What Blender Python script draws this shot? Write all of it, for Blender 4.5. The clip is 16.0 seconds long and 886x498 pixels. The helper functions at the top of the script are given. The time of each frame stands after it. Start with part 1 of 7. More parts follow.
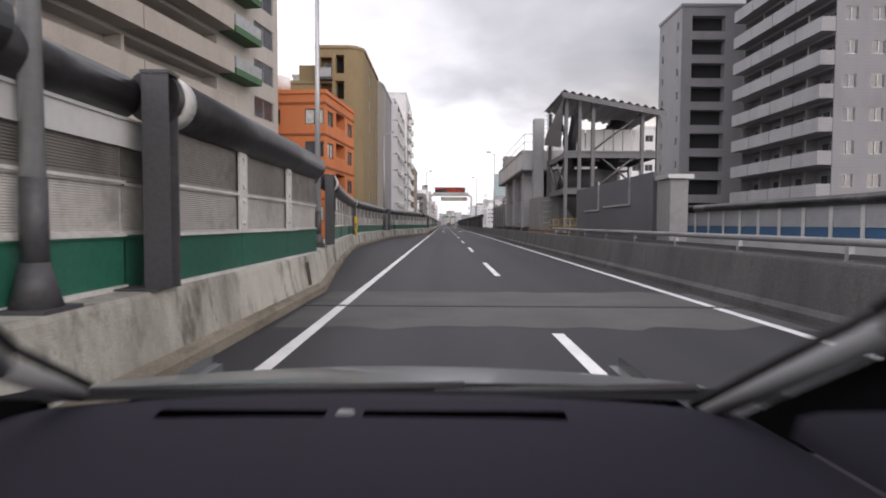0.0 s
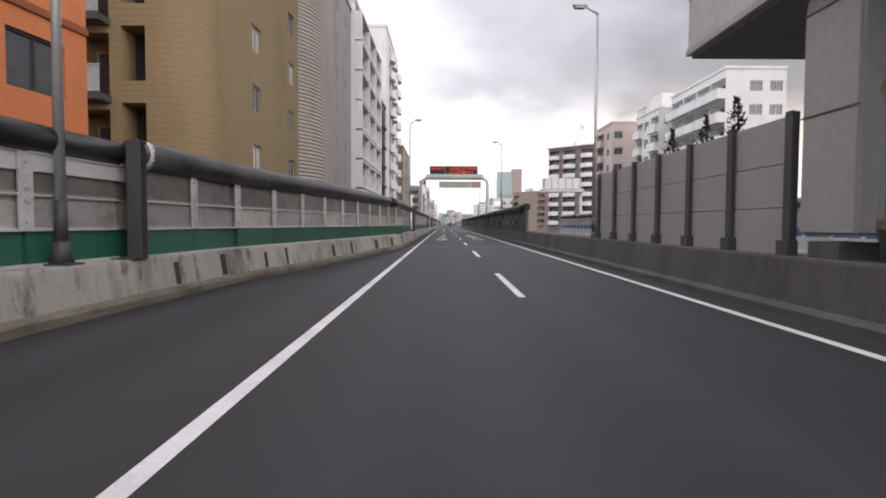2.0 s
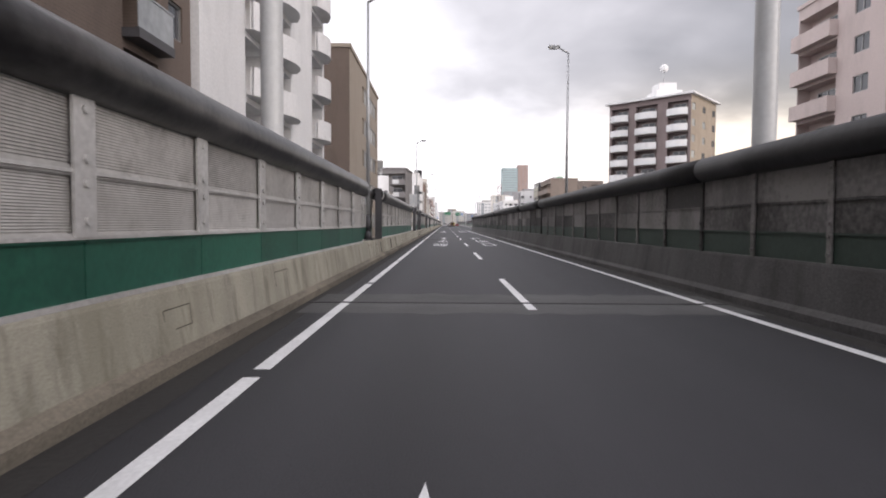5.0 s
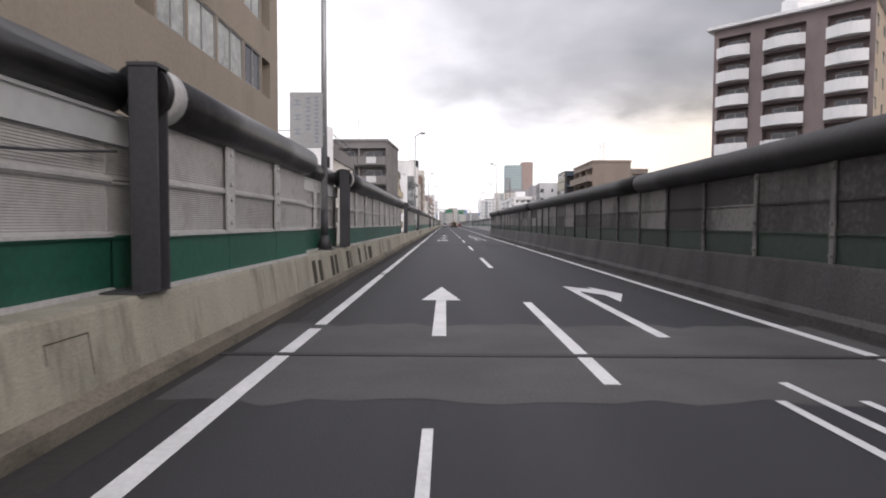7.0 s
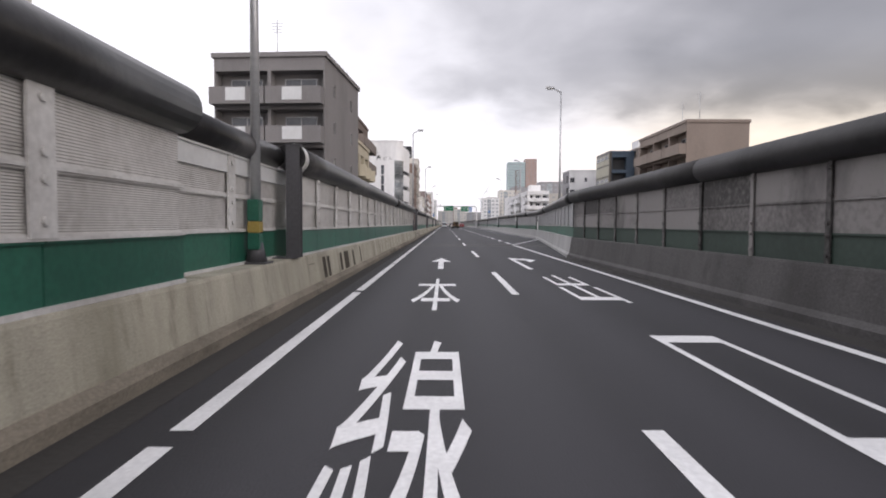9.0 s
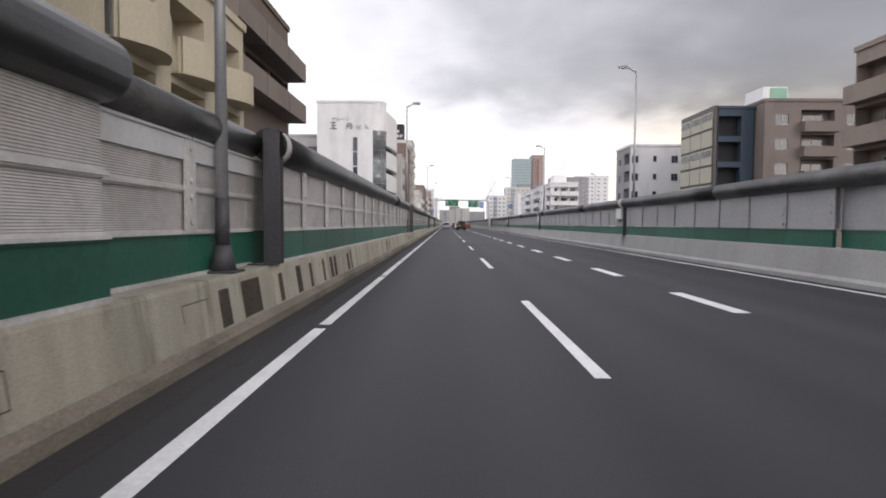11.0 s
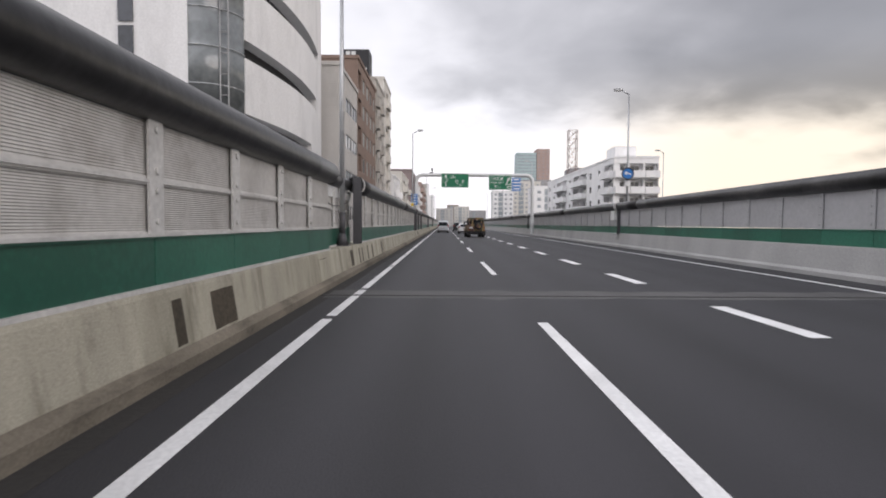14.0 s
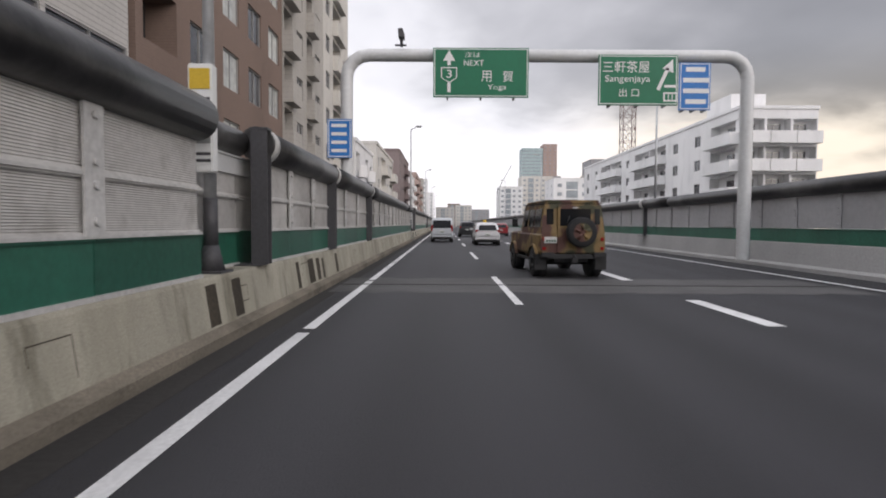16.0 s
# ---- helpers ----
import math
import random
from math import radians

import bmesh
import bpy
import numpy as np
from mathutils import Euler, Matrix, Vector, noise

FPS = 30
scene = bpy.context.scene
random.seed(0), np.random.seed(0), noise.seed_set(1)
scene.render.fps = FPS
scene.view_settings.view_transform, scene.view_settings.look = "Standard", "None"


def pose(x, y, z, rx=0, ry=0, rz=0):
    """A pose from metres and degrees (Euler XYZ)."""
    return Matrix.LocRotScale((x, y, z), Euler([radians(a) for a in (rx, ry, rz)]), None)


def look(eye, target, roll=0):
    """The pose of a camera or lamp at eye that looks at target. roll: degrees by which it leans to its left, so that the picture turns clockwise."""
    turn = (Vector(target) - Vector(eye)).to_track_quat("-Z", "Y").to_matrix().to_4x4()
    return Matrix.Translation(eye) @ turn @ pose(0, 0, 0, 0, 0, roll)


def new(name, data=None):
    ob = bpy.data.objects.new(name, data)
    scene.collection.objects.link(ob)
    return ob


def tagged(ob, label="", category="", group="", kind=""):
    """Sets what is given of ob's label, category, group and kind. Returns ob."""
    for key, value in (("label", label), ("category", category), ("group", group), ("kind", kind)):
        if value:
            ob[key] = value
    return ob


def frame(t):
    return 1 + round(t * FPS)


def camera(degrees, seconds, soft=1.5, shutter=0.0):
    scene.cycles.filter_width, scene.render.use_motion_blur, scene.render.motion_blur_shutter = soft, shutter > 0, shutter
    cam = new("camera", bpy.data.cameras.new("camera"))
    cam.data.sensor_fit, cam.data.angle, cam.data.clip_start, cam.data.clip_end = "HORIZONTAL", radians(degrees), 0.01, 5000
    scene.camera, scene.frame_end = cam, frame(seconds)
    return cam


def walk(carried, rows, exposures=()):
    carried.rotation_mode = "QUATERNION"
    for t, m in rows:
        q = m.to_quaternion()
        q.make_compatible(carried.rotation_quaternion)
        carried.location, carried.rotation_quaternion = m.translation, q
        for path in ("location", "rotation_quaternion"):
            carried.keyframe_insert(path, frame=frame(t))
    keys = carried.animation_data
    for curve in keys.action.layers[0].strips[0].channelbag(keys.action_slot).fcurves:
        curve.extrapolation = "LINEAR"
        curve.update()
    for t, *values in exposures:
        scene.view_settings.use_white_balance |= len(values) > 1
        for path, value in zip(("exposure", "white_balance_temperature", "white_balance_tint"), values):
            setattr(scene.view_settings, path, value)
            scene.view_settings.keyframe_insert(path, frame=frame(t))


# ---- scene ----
# ---- camera and its walk ----
cam = camera(76.0, 16.0, soft=1.9, shutter=0.04)
SPEED = 22.0
# seconds, metres to the right of the lane's axis, degrees turned to the left
PATH = [(0.0, 0.0, 0.11), (1.0, -0.03, 0.11), (2.0, -0.04, 0.11), (3.0, 0.01, 0.11), (4.0, 0.01, 0.12), (5.2, 0.02, 0.2), (6.5, 0.03, 0.26),
        (7.0, -0.01, 0.23), (8.0, 0.02, 0.14), (9.0, 0.04, 0.17), (10.2, -0.01, 0.28), (11.5, -0.065, 0.34), (12.5, -0.055, 0.2), (13.5, -0.055, 0.06),
        (14.5, 0.0, 0.06), (15.5, 0.015, 0.17), (16.0, 0.06, 0.11)]
walk(cam, [(t, pose(x, SPEED * t, 1.4, 90 - 2.55, -0.3, yaw)) for t, x, yaw in PATH],
     exposures=[(0.0, 0.0, 6380, 17), (1.0, 0.1, 6380, 16), (2.0, 0.14, 6400, 17), (3.0, 0.16, 6400, 17), (4.0, 0.24, 6400, 17), (6.5, 0.04, 6400, 17), (9.0, -0.1, 6330, 17), (12.5, -0.10, 6330, 15), (14.5, -0.14, 6330, 15), (16.0, -0.17, 6330, 15)])

# ---- world, sun, exposure ----
world = bpy.data.worlds.new("overcast_sky")
scene.world = world
world.use_nodes = True
wn, wl = world.node_tree.nodes, world.node_tree.links
wn.clear()


def wnode(kind, **inputs):
    n = wn.new(kind)
    for k, v in inputs.items():
        n.inputs[k.replace("_", " ")].default_value = v
    return n


w_out = wnode("ShaderNodeOutputWorld")
w_bg = wnode("ShaderNodeBackground")
sky = wnode("ShaderNodeTexSky")
sky.sky_type, sky.sun_disc = "NISHITA", False
sky.sun_elevation, sky.sun_rotation = radians(21), radians(132)
sky.air_density, sky.dust_density = 1.5, 3.0
w_tc = wnode("ShaderNodeTexCoord")
w_sep = wnode("ShaderNodeSeparateXYZ")
wl.new(w_tc.outputs["Generated"], w_sep.inputs[0])
def wmath(op, a, b=None):
    n = wn.new("ShaderNodeMath"); n.operation = op
    for k, v in enumerate((a, b)):
        if v is None:
            continue
        if isinstance(v, (int, float)):
            n.inputs[k].default_value = v
        else:
            wl.new(v, n.inputs[k])
    return n.outputs[0]


def wrange(v, a, b, lo=0.0, hi=1.0):
    n = wn.new("ShaderNodeMapRange"); n.interpolation_type = "SMOOTHSTEP"
    n.inputs["From Min"].default_value, n.inputs["From Max"].default_value = a, b
    n.inputs["To Min"].default_value, n.inputs["To Max"].default_value = lo, hi
    wl.new(v, n.inputs[0])
    return n.outputs[0]


# the cloud deck is a flat layer: divide the direction by its height
up = w_sep.outputs[2]
w_h2 = wmath("ADD", wmath("MAXIMUM", up, 0.0), 0.30)
w_comb = wn.new("ShaderNodeCombineXYZ")
for i in range(3):
    wl.new(w_h2, w_comb.inputs[i])
w_div = wn.new("ShaderNodeVectorMath"); w_div.operation = "DIVIDE"
wl.new(w_tc.outputs["Generated"], w_div.inputs[0]); wl.new(w_comb.outputs[0], w_div.inputs[1])
w_map = wnode("ShaderNodeMapping")
w_map.inputs["Location"].default_value = (2.35, 0.9, 0.0)
wl.new(w_div.outputs[0], w_map.inputs[0])
w_broad = wnode("ShaderNodeTexNoise", Scale=1.5, Detail=3.0, Roughness=0.5, Distortion=0.3)
w_puffs = wnode("ShaderNodeTexNoise", Scale=3.6, Detail=5.0, Roughness=0.48, Distortion=0.2)
for n in (w_broad, w_puffs):
    wl.new(w_map.outputs[0], n.inputs["Vector"])
w_soft = wmath("SUBTRACT", wmath("ADD", wmath("MULTIPLY", w_broad.outputs["Fac"], 0.6), wmath("MULTIPLY", w_puffs.outputs["Fac"], 0.4)), 0.5)
# the deck thickens to the right and ends in a ragged edge above a bright horizon
w_x = wmath("ADD", w_sep.outputs[0], wmath("MULTIPLY", w_soft, 0.55))
w_z = wmath("ADD", wmath("ADD", up, wmath("MULTIPLY", w_soft, 0.26)), wmath("MULTIPLY", w_sep.outputs[0], 0.12))
w_cover = wmath("MULTIPLY", wrange(w_x, -0.22, 0.14, 0.05, 0.56), wrange(w_z, 0.14, 0.25))
w_cover = wmath("ADD", w_cover, wmath("MULTIPLY", wrange(w_x, 0.10, 0.45, 0.0, 0.30), wrange(w_z, 0.15, 0.27)))
w_cover = wmath("ADD", w_cover, wmath("MULTIPLY", w_soft, 0.42))
w_ramp = wn.new("ShaderNodeValToRGB")
w_ramp.color_ramp.elements[0].position, w_ramp.color_ramp.elements[0].color = 0.06, (1.2, 1.19, 1.19, 1)
w_ramp.color_ramp.elements[1].position, w_ramp.color_ramp.elements[1].color = 1.0, (0.24, 0.245, 0.26, 1)
e = w_ramp.color_ramp.elements.new(0.32); e.color = (0.95, 0.95, 0.96, 1)
e = w_ramp.color_ramp.elements.new(0.62); e.color = (0.55, 0.55, 0.565, 1)
wl.new(w_cover, w_ramp.inputs[0])
w_mul = wn.new("ShaderNodeMix"); w_mul.data_type = "RGBA"; w_mul.blend_type = "ADD"
w_mul.inputs["Factor"].default_value = 0.012
# a warm break in the clouds low on the right
w_w = wmath("MULTIPLY", wrange(w_sep.outputs[0], 0.10, 0.45), wrange(up, 0.28, 0.12))
w_warm = wn.new("ShaderNodeMix"); w_warm.data_type, w_warm.blend_type = "RGBA", "MULTIPLY"
w_warm.inputs["B"].default_value = (1.0, 0.90, 0.72, 1)
wl.new(w_w, w_warm.inputs["Factor"]); wl.new(w_ramp.outputs[0], w_warm.inputs["A"])
wl.new(w_warm.outputs["Result"], w_mul.inputs["A"]); wl.new(sky.outputs[0], w_mul.inputs["B"])
# an overcast sky is brightest overhead
w_zen = wn.new("ShaderNodeMapRange")
w_zen.inputs["From Min"].default_value, w_zen.inputs["From Max"].default_value = 0.40, 0.95
w_zen.inputs["To Min"].default_value, w_zen.inputs["To Max"].default_value = 1.0, 1.7
wl.new(w_sep.outputs[2], w_zen.inputs[0])
wl.new(w_zen.outputs[0], w_bg.inputs["Strength"])
wl.new(w_mul.outputs["Result"], w_bg.inputs["Color"])
wl.new(w_bg.outputs[0], w_out.inputs[0])

sun_data = bpy.data.lights.new("sun", "SUN")
sun_data.energy, sun_data.angle, sun_data.color = 1.9, radians(50), (1.0, 0.95, 0.90)
sun = new("sun", sun_data)
sun.matrix_world = look((60, -54, 31), (0, 0, 0))


# ---- materials ----
def material(name, colour, rough=0.8, metal=0.0, vary=0.18, fine=30.0, coarse=0.8, bump=0.15, stain=0.0, stain_colour=(0.03, 0.03, 0.03),
             spread=0.0, streak=1.0, along=1.0, course=0.0, groove=0.1, moss=0.0, moss_colour=(0.05, 0.05, 0.035)):
    """Procedural surface: grain, broad blotches, optional run-down stains and change from piece to piece."""
    m = bpy.data.materials.new(name)
    m.use_nodes = True
    nt = m.node_tree
    b = nt.nodes["Principled BSDF"]
    b.inputs["Roughness"].default_value, b.inputs["Metallic"].default_value = rough, metal
    geo = nt.nodes.new("ShaderNodeNewGeometry")
    mp = nt.nodes.new("ShaderNodeMapping")
    mp.inputs["Scale"].default_value = (1, along, streak)
    nt.links.new(geo.outputs["Position"], mp.inputs[0])
    n1, n2 = nt.nodes.new("ShaderNodeTexNoise"), nt.nodes.new("ShaderNodeTexNoise")
    n1.inputs["Scale"].default_value, n1.inputs["Detail"].default_value = fine, 3
    n2.inputs["Scale"].default_value, n2.inputs["Detail"].default_value = coarse, 6
    nt.links.new(geo.outputs["Position"], n1.inputs["Vector"])
    nt.links.new(mp.outputs[0], n2.inputs["Vector"])
    add = nt.nodes.new("ShaderNodeMath"); add.operation = "ADD"
    nt.links.new(n1.outputs["Fac"], add.inputs[0]); nt.links.new(n2.outputs["Fac"], add.inputs[1])
    last = add.outputs[0]
    if spread:
        info = nt.nodes.new("ShaderNodeObjectInfo")
        mul = nt.nodes.new("ShaderNodeMath"); mul.operation = "MULTIPLY_ADD"
        mul.inputs[1].default_value = spread
        nt.links.new(info.outputs["Random"], mul.inputs[0]); nt.links.new(last, mul.inputs[2])
        sub = nt.nodes.new("ShaderNodeMath"); sub.operation = "SUBTRACT"; sub.inputs[1].default_value = spread / 2
        nt.links.new(mul.outputs[0], sub.inputs[0])
        last = sub.outputs[0]
    ramp = nt.nodes.new("ShaderNodeMapRange")
    ramp.inputs["From Min"].default_value, ramp.inputs["From Max"].default_value = 0.6, 1.4
    ramp.inputs["To Min"].default_value, ramp.inputs["To Max"].default_value = 1 - vary, 1 + vary
    nt.links.new(last, ramp.inputs[0])
    mix = nt.nodes.new("ShaderNodeMix"); mix.data_type, mix.blend_type = "RGBA", "MULTIPLY"
    mix.inputs["Factor"].default_value = 1.0
    mix.inputs["A"].default_value = (*colour, 1)
    nt.links.new(ramp.outputs[0], mix.inputs["B"])
    out = mix.outputs["Result"]
    if stain:
        n3 = nt.nodes.new("ShaderNodeTexNoise")
        n3.inputs["Scale"].default_value, n3.inputs["Detail"].default_value, n3.inputs["Roughness"].default_value = 0.55, 8, 0.62
        nt.links.new(mp.outputs[0], n3.inputs["Vector"])
        r = nt.nodes.new("ShaderNodeMapRange")
        r.inputs["From Min"].default_value, r.inputs["From Max"].default_value = 0.5, 0.68
        r.inputs["To Max"].default_value = stain
        nt.links.new(n3.outputs["Fac"], r.inputs[0])
        mx = nt.nodes.new("ShaderNodeMix"); mx.data_type = "RGBA"
        nt.links.new(r.outputs[0], mx.inputs["Factor"]); nt.links.new(out, mx.inputs["A"])
        mx.inputs["B"].default_value = (*stain_colour, 1)
        out = mx.outputs["Result"]
    if moss:
        n4 = nt.nodes.new("ShaderNodeTexNoise")
        n4.inputs["Scale"].default_value, n4.inputs["Detail"].default_value, n4.inputs["Roughness"].default_value = 2.3, 9, 0.7
        nt.links.new(mp.outputs[0], n4.inputs["Vector"])
        r4 = nt.nodes.new("ShaderNodeMapRange")
        r4.inputs["From Min"].default_value, r4.inputs["From Max"].default_value = 0.52, 0.66
        r4.inputs["To Max"].default_value = moss
        nt.links.new(n4.outputs["Fac"], r4.inputs[0])
        m4 = nt.nodes.new("ShaderNodeMix"); m4.data_type = "RGBA"
        nt.links.new(r4.outputs[0], m4.inputs["Factor"]); nt.links.new(out, m4.inputs["A"])
        m4.inputs["B"].default_value = (*moss_colour, 1)
        out = m4.outputs["Result"]
    if course:
        sep = nt.nodes.new("ShaderNodeSeparateXYZ")
        nt.links.new(geo.outputs["Position"], sep.inputs[0])
        steps = [nt.nodes.new("ShaderNodeMath") for _ in range(3)]
        steps[0].operation, steps[1].operation, steps[2].operation = "DIVIDE", "FRACT", "LESS_THAN"
        steps[0].inputs[1].default_value, steps[2].inputs[1].default_value = course, groove
        nt.links.new(sep.outputs[2], steps[0].inputs[0]); nt.links.new(steps[0].outputs[0], steps[1].inputs[0]); nt.links.new(steps[1].outputs[0], steps[2].inputs[0])
        mj = nt.nodes.new("ShaderNodeMix"); mj.data_type, mj.blend_type = "RGBA", "MULTIPLY"
        mj.inputs["B"].default_value = (.72, .72, .72, 1)
        nt.links.new(steps[2].outputs[0], mj.inputs["Factor"]); nt.links.new(out, mj.inputs["A"])
        out = mj.outputs["Result"]
    nt.links.new(out, b.inputs["Base Color"])
    if bump:
        bp = nt.nodes.new("ShaderNodeBump")
        bp.inputs["Strength"].default_value, bp.inputs["Distance"].default_value = bump, 0.02
        nt.links.new(n1.outputs["Fac"], bp.inputs["Height"]); nt.links.new(bp.outputs[0], b.inputs["Normal"])
    return m


def glass_like(name, colour, rough=0.08, gloss=0.7):
    """Window glass seen from outside: dark, glossy."""
    m = material(name, colour, rough, 0.0, 0.35, 3.0, 0.4, 0.0, spread=0.5)
    m.node_tree.nodes["Principled BSDF"].inputs["Specular IOR Level"].default_value = gloss
    return m


def glow(name, colour, strength):
    m = bpy.data.materials.new(name)
    m.use_nodes = True
    b = m.node_tree.nodes["Principled BSDF"]
    b.inputs["Base Color"].default_value = (*colour, 1)
    b.inputs["Emission Color"].default_value, b.inputs["Emission Strength"].default_value = (*colour, 1), strength
    return m


ASPHALT = material("asphalt", (0.0255, 0.0250, 0.0292), 0.7, 0, 0.5, 60, 1.1, 0.35, 0.7, (0.019, 0.019, 0.0215), along=0.025)
# polished wheel tracks run along each lane
nt = ASPHALT.node_tree
nodes = [nt.nodes.new(k) for k in ("ShaderNodeNewGeometry", "ShaderNodeSeparateXYZ", "ShaderNodeMath", "ShaderNodeMath", "ShaderNodeMapRange", "ShaderNodeMix")]
nt.links.new(nodes[0].outputs["Position"], nodes[1].inputs[0])
nodes[2].operation, nodes[3].operation = "MULTIPLY_ADD", "COSINE"
nodes[2].inputs[1].default_value, nodes[2].inputs[2].default_value = 2 * math.tau / 3.18, 1.72 * 2 * math.tau / 3.18
nt.links.new(nodes[1].outputs[0], nodes[2].inputs[0]); nt.links.new(nodes[2].outputs[0], nodes[3].inputs[0]); nt.links.new(nodes[3].outputs[0], nodes[4].inputs[0])
nodes[4].inputs["From Min"].default_value, nodes[4].inputs["To Min"].default_value, nodes[4].inputs["To Max"].default_value = -1.0, 1.14, 0.86
nodes[5].data_type, nodes[5].blend_type = "RGBA", "MULTIPLY"
nodes[5].inputs["Factor"].default_value = 1.0
nt.links.new(nt.nodes["Principled BSDF"].inputs["Base Color"].links[0].from_socket, nodes[5].inputs["A"]); nt.links.new(nodes[4].outputs[0], nodes[5].inputs["B"])
nt.links.new(nodes[5].outputs["Result"], nt.nodes["Principled BSDF"].inputs["Base Color"])
ASPHALT_PALE = material("asphalt_pale_patch", (0.085, 0.083, 0.083), 0.85, 0, 0.35, 40, 0.9, 0.3, 0.5, (0.06, 0.06, 0.06))
ROAD_PAINT = material("road_paint", (0.72, 0.72, 0.72), 0.6, 0, 0.2, 25, 1.5, 0.2, 0.3, (0.35, 0.35, 0.35))
RUBBER_SEAM = material("rubber_seam", (0.03, 0.03, 0.03), 0.7)
CONCRETE = material("barrier_concrete", (0.40, 0.378, 0.305), 0.9, 0, 0.35, 60, 1.3, 0.25, 0.6, (0.20, 0.185, 0.135), streak=0.16, moss=0.6, moss_colour=(0.11, 0.102, 0.07))
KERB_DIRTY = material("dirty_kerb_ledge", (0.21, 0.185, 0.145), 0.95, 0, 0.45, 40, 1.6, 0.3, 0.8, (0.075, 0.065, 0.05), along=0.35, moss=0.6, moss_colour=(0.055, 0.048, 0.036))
CONCRETE_DARK = material("sooty_concrete", (0.084, 0.081, 0.081), 0.9, 0, 0.5, 30, 0.7, 0.3, 0.8, (0.045, 0.043, 0.042), streak=0.3, moss=0.5, moss_colour=(0.04, 0.038, 0.036))
CONCRETE_PATCH = material("dark_concrete_patch", (0.058, 0.048, 0.033), 0.9, 0, 0.6, 20, 2.4, 0.3, 0.6, (0.024, 0.021, 0.016), streak=0.3)
CONCRETE_PALE = material("pale_concrete", (0.36, 0.36, 0.355), 0.88, 0, 0.2, 20, 0.6, 0.25, 0.4, (0.28, 0.28, 0.27), streak=0.4)
PANEL = material("louvred_metal_panel", (0.60, 0.59, 0.572), 0.55, 0.1, 0.15, 12, 0.8, 0.08, 0.4, (0.34, 0.325, 0.30), spread=0.35, moss=0.4, moss_colour=(0.30, 0.285, 0.26))
PANEL_GREEN = material("green_panel", (0.025, 0.122, 0.082), 0.34, 0, 0.3, 14, 0.8, 0.1, 0.45, (0.013, 0.066, 0.046), spread=0.5, streak=0.3)
PANEL_DARK = material("sooty_panel", (0.145, 0.137, 0.134), 0.75, 0, 0.65, 12, 0.6, 0.1, 0.85, (0.035, 0.032, 0.031), spread=1.2, streak=0.5)
PANEL_GREEN_DARK = material("sooty_green_panel", (0.035, 0.055, 0.045), 0.6, 0, 0.25, 12, 0.6, 0.1, spread=0.4)
PANEL_WHITE = material("pale_smooth_panel", (0.40, 0.40, 0.41), 0.6, 0.1, 0.12, 8, 0.6, 0.06, 0.35, (0.33, 0.33, 0.32), spread=0.2)
POST_GREY = material("galvanised_post", (0.56, 0.555, 0.54), 0.6, 0.1, 0.25, 20, 1.5, 0.08, 0.4, (0.22, 0.2, 0.18))
POST_DARK = material("dark_steel_column", (0.072, 0.071, 0.077), 0.55, 0.1, 0.25, 20, 1.5, 0.1)
TUBE_DARK = material("sooty_tube", (0.016, 0.0155, 0.0165), 0.38, 0.0, 0.8, 7, 1.6, 0.25, 0.75, (0.12, 0.116, 0.114), along=0.5, moss=0.8, moss_colour=(0.007, 0.007, 0.008))
TUBE_BLACK = material("soot_black_tube", (0.0095, 0.0092, 0.0098), 0.55, 0.0, 0.8, 7, 1.8, 0.3, 0.6, (0.035, 0.033, 0.033))
STEEL = material("galvanised_steel", (0.42, 0.43, 0.44), 0.42, 0.6, 0.15, 15, 1.0, 0.05)
STEEL_WHITE = material("white_painted_steel", (0.62, 0.63, 0.63), 0.45, 0.1, 0.1, 10, 0.8, 0.04, 0.3, (0.45, 0.45, 0.44))
STREET = material("street_ground", (0.12, 0.12, 0.118), 0.9, 0, 0.3, 2, 0.05, 0.1)


# ---- building blocks of the meshes ----
def box(bm, x0, x1, y0, y1, z0, z1):
    v = [bm.verts.new((x, y, z)) for z in (z0, z1) for y in (y0, y1) for x in (x0, x1)]
    for f in ((0, 2, 3, 1), (4, 5, 7, 6), (0, 1, 5, 4), (2, 6, 7, 3), (0, 4, 6, 2), (1, 3, 7, 5)):
        bm.faces.new([v[i] for i in f])
    return v


def tube(bm, a, b, r0, r1=None, n=12, caps=True):
    """A round bar from a to b, tapered from r0 to r1."""
    r1 = r0 if r1 is None else r1
    a, b = Vector(a), Vector(b)
    q = (b - a).to_track_quat("Z", "Y")
    rings = []
    for p, r in ((a, r0), (b, r1)):
        rings.append([bm.verts.new(p + q @ Vector((r * math.cos(k * math.tau / n), r * math.sin(k * math.tau / n), 0))) for k in range(n)])
    for k in range(n):
        f = bm.faces.new((rings[0][k], rings[0][(k + 1) % n], rings[1][(k + 1) % n], rings[1][k]))
        f.smooth = True
    if caps:
        bm.faces.new(rings[0][::-1]); bm.faces.new(rings[1])


def sweep(bm, path, profile, closed=True, caps=True, smooth=False):
    """The profile [(out, z)] carried along the path [(x, y)]; out is to the right of the way."""
    rings = []
    for i, (x, y) in enumerate(path):
        a = Vector(path[max(i - 1, 0)]); b = Vector(path[min(i + 1, len(path) - 1)])
        d = (b - a).normalized()
        rings.append([bm.verts.new((x + d.y * o, y - d.x * o, z)) for o, z in profile])
    n = len(profile)
    for r, s in zip(rings, rings[1:]):
        for k in range(n if closed else n - 1):
            f = bm.faces.new((r[k], r[(k + 1) % n], s[(k + 1) % n], s[k]))
            f.smooth = smooth
    if caps and closed:
        bm.faces.new(rings[0]); bm.faces.new(rings[-1][::-1])


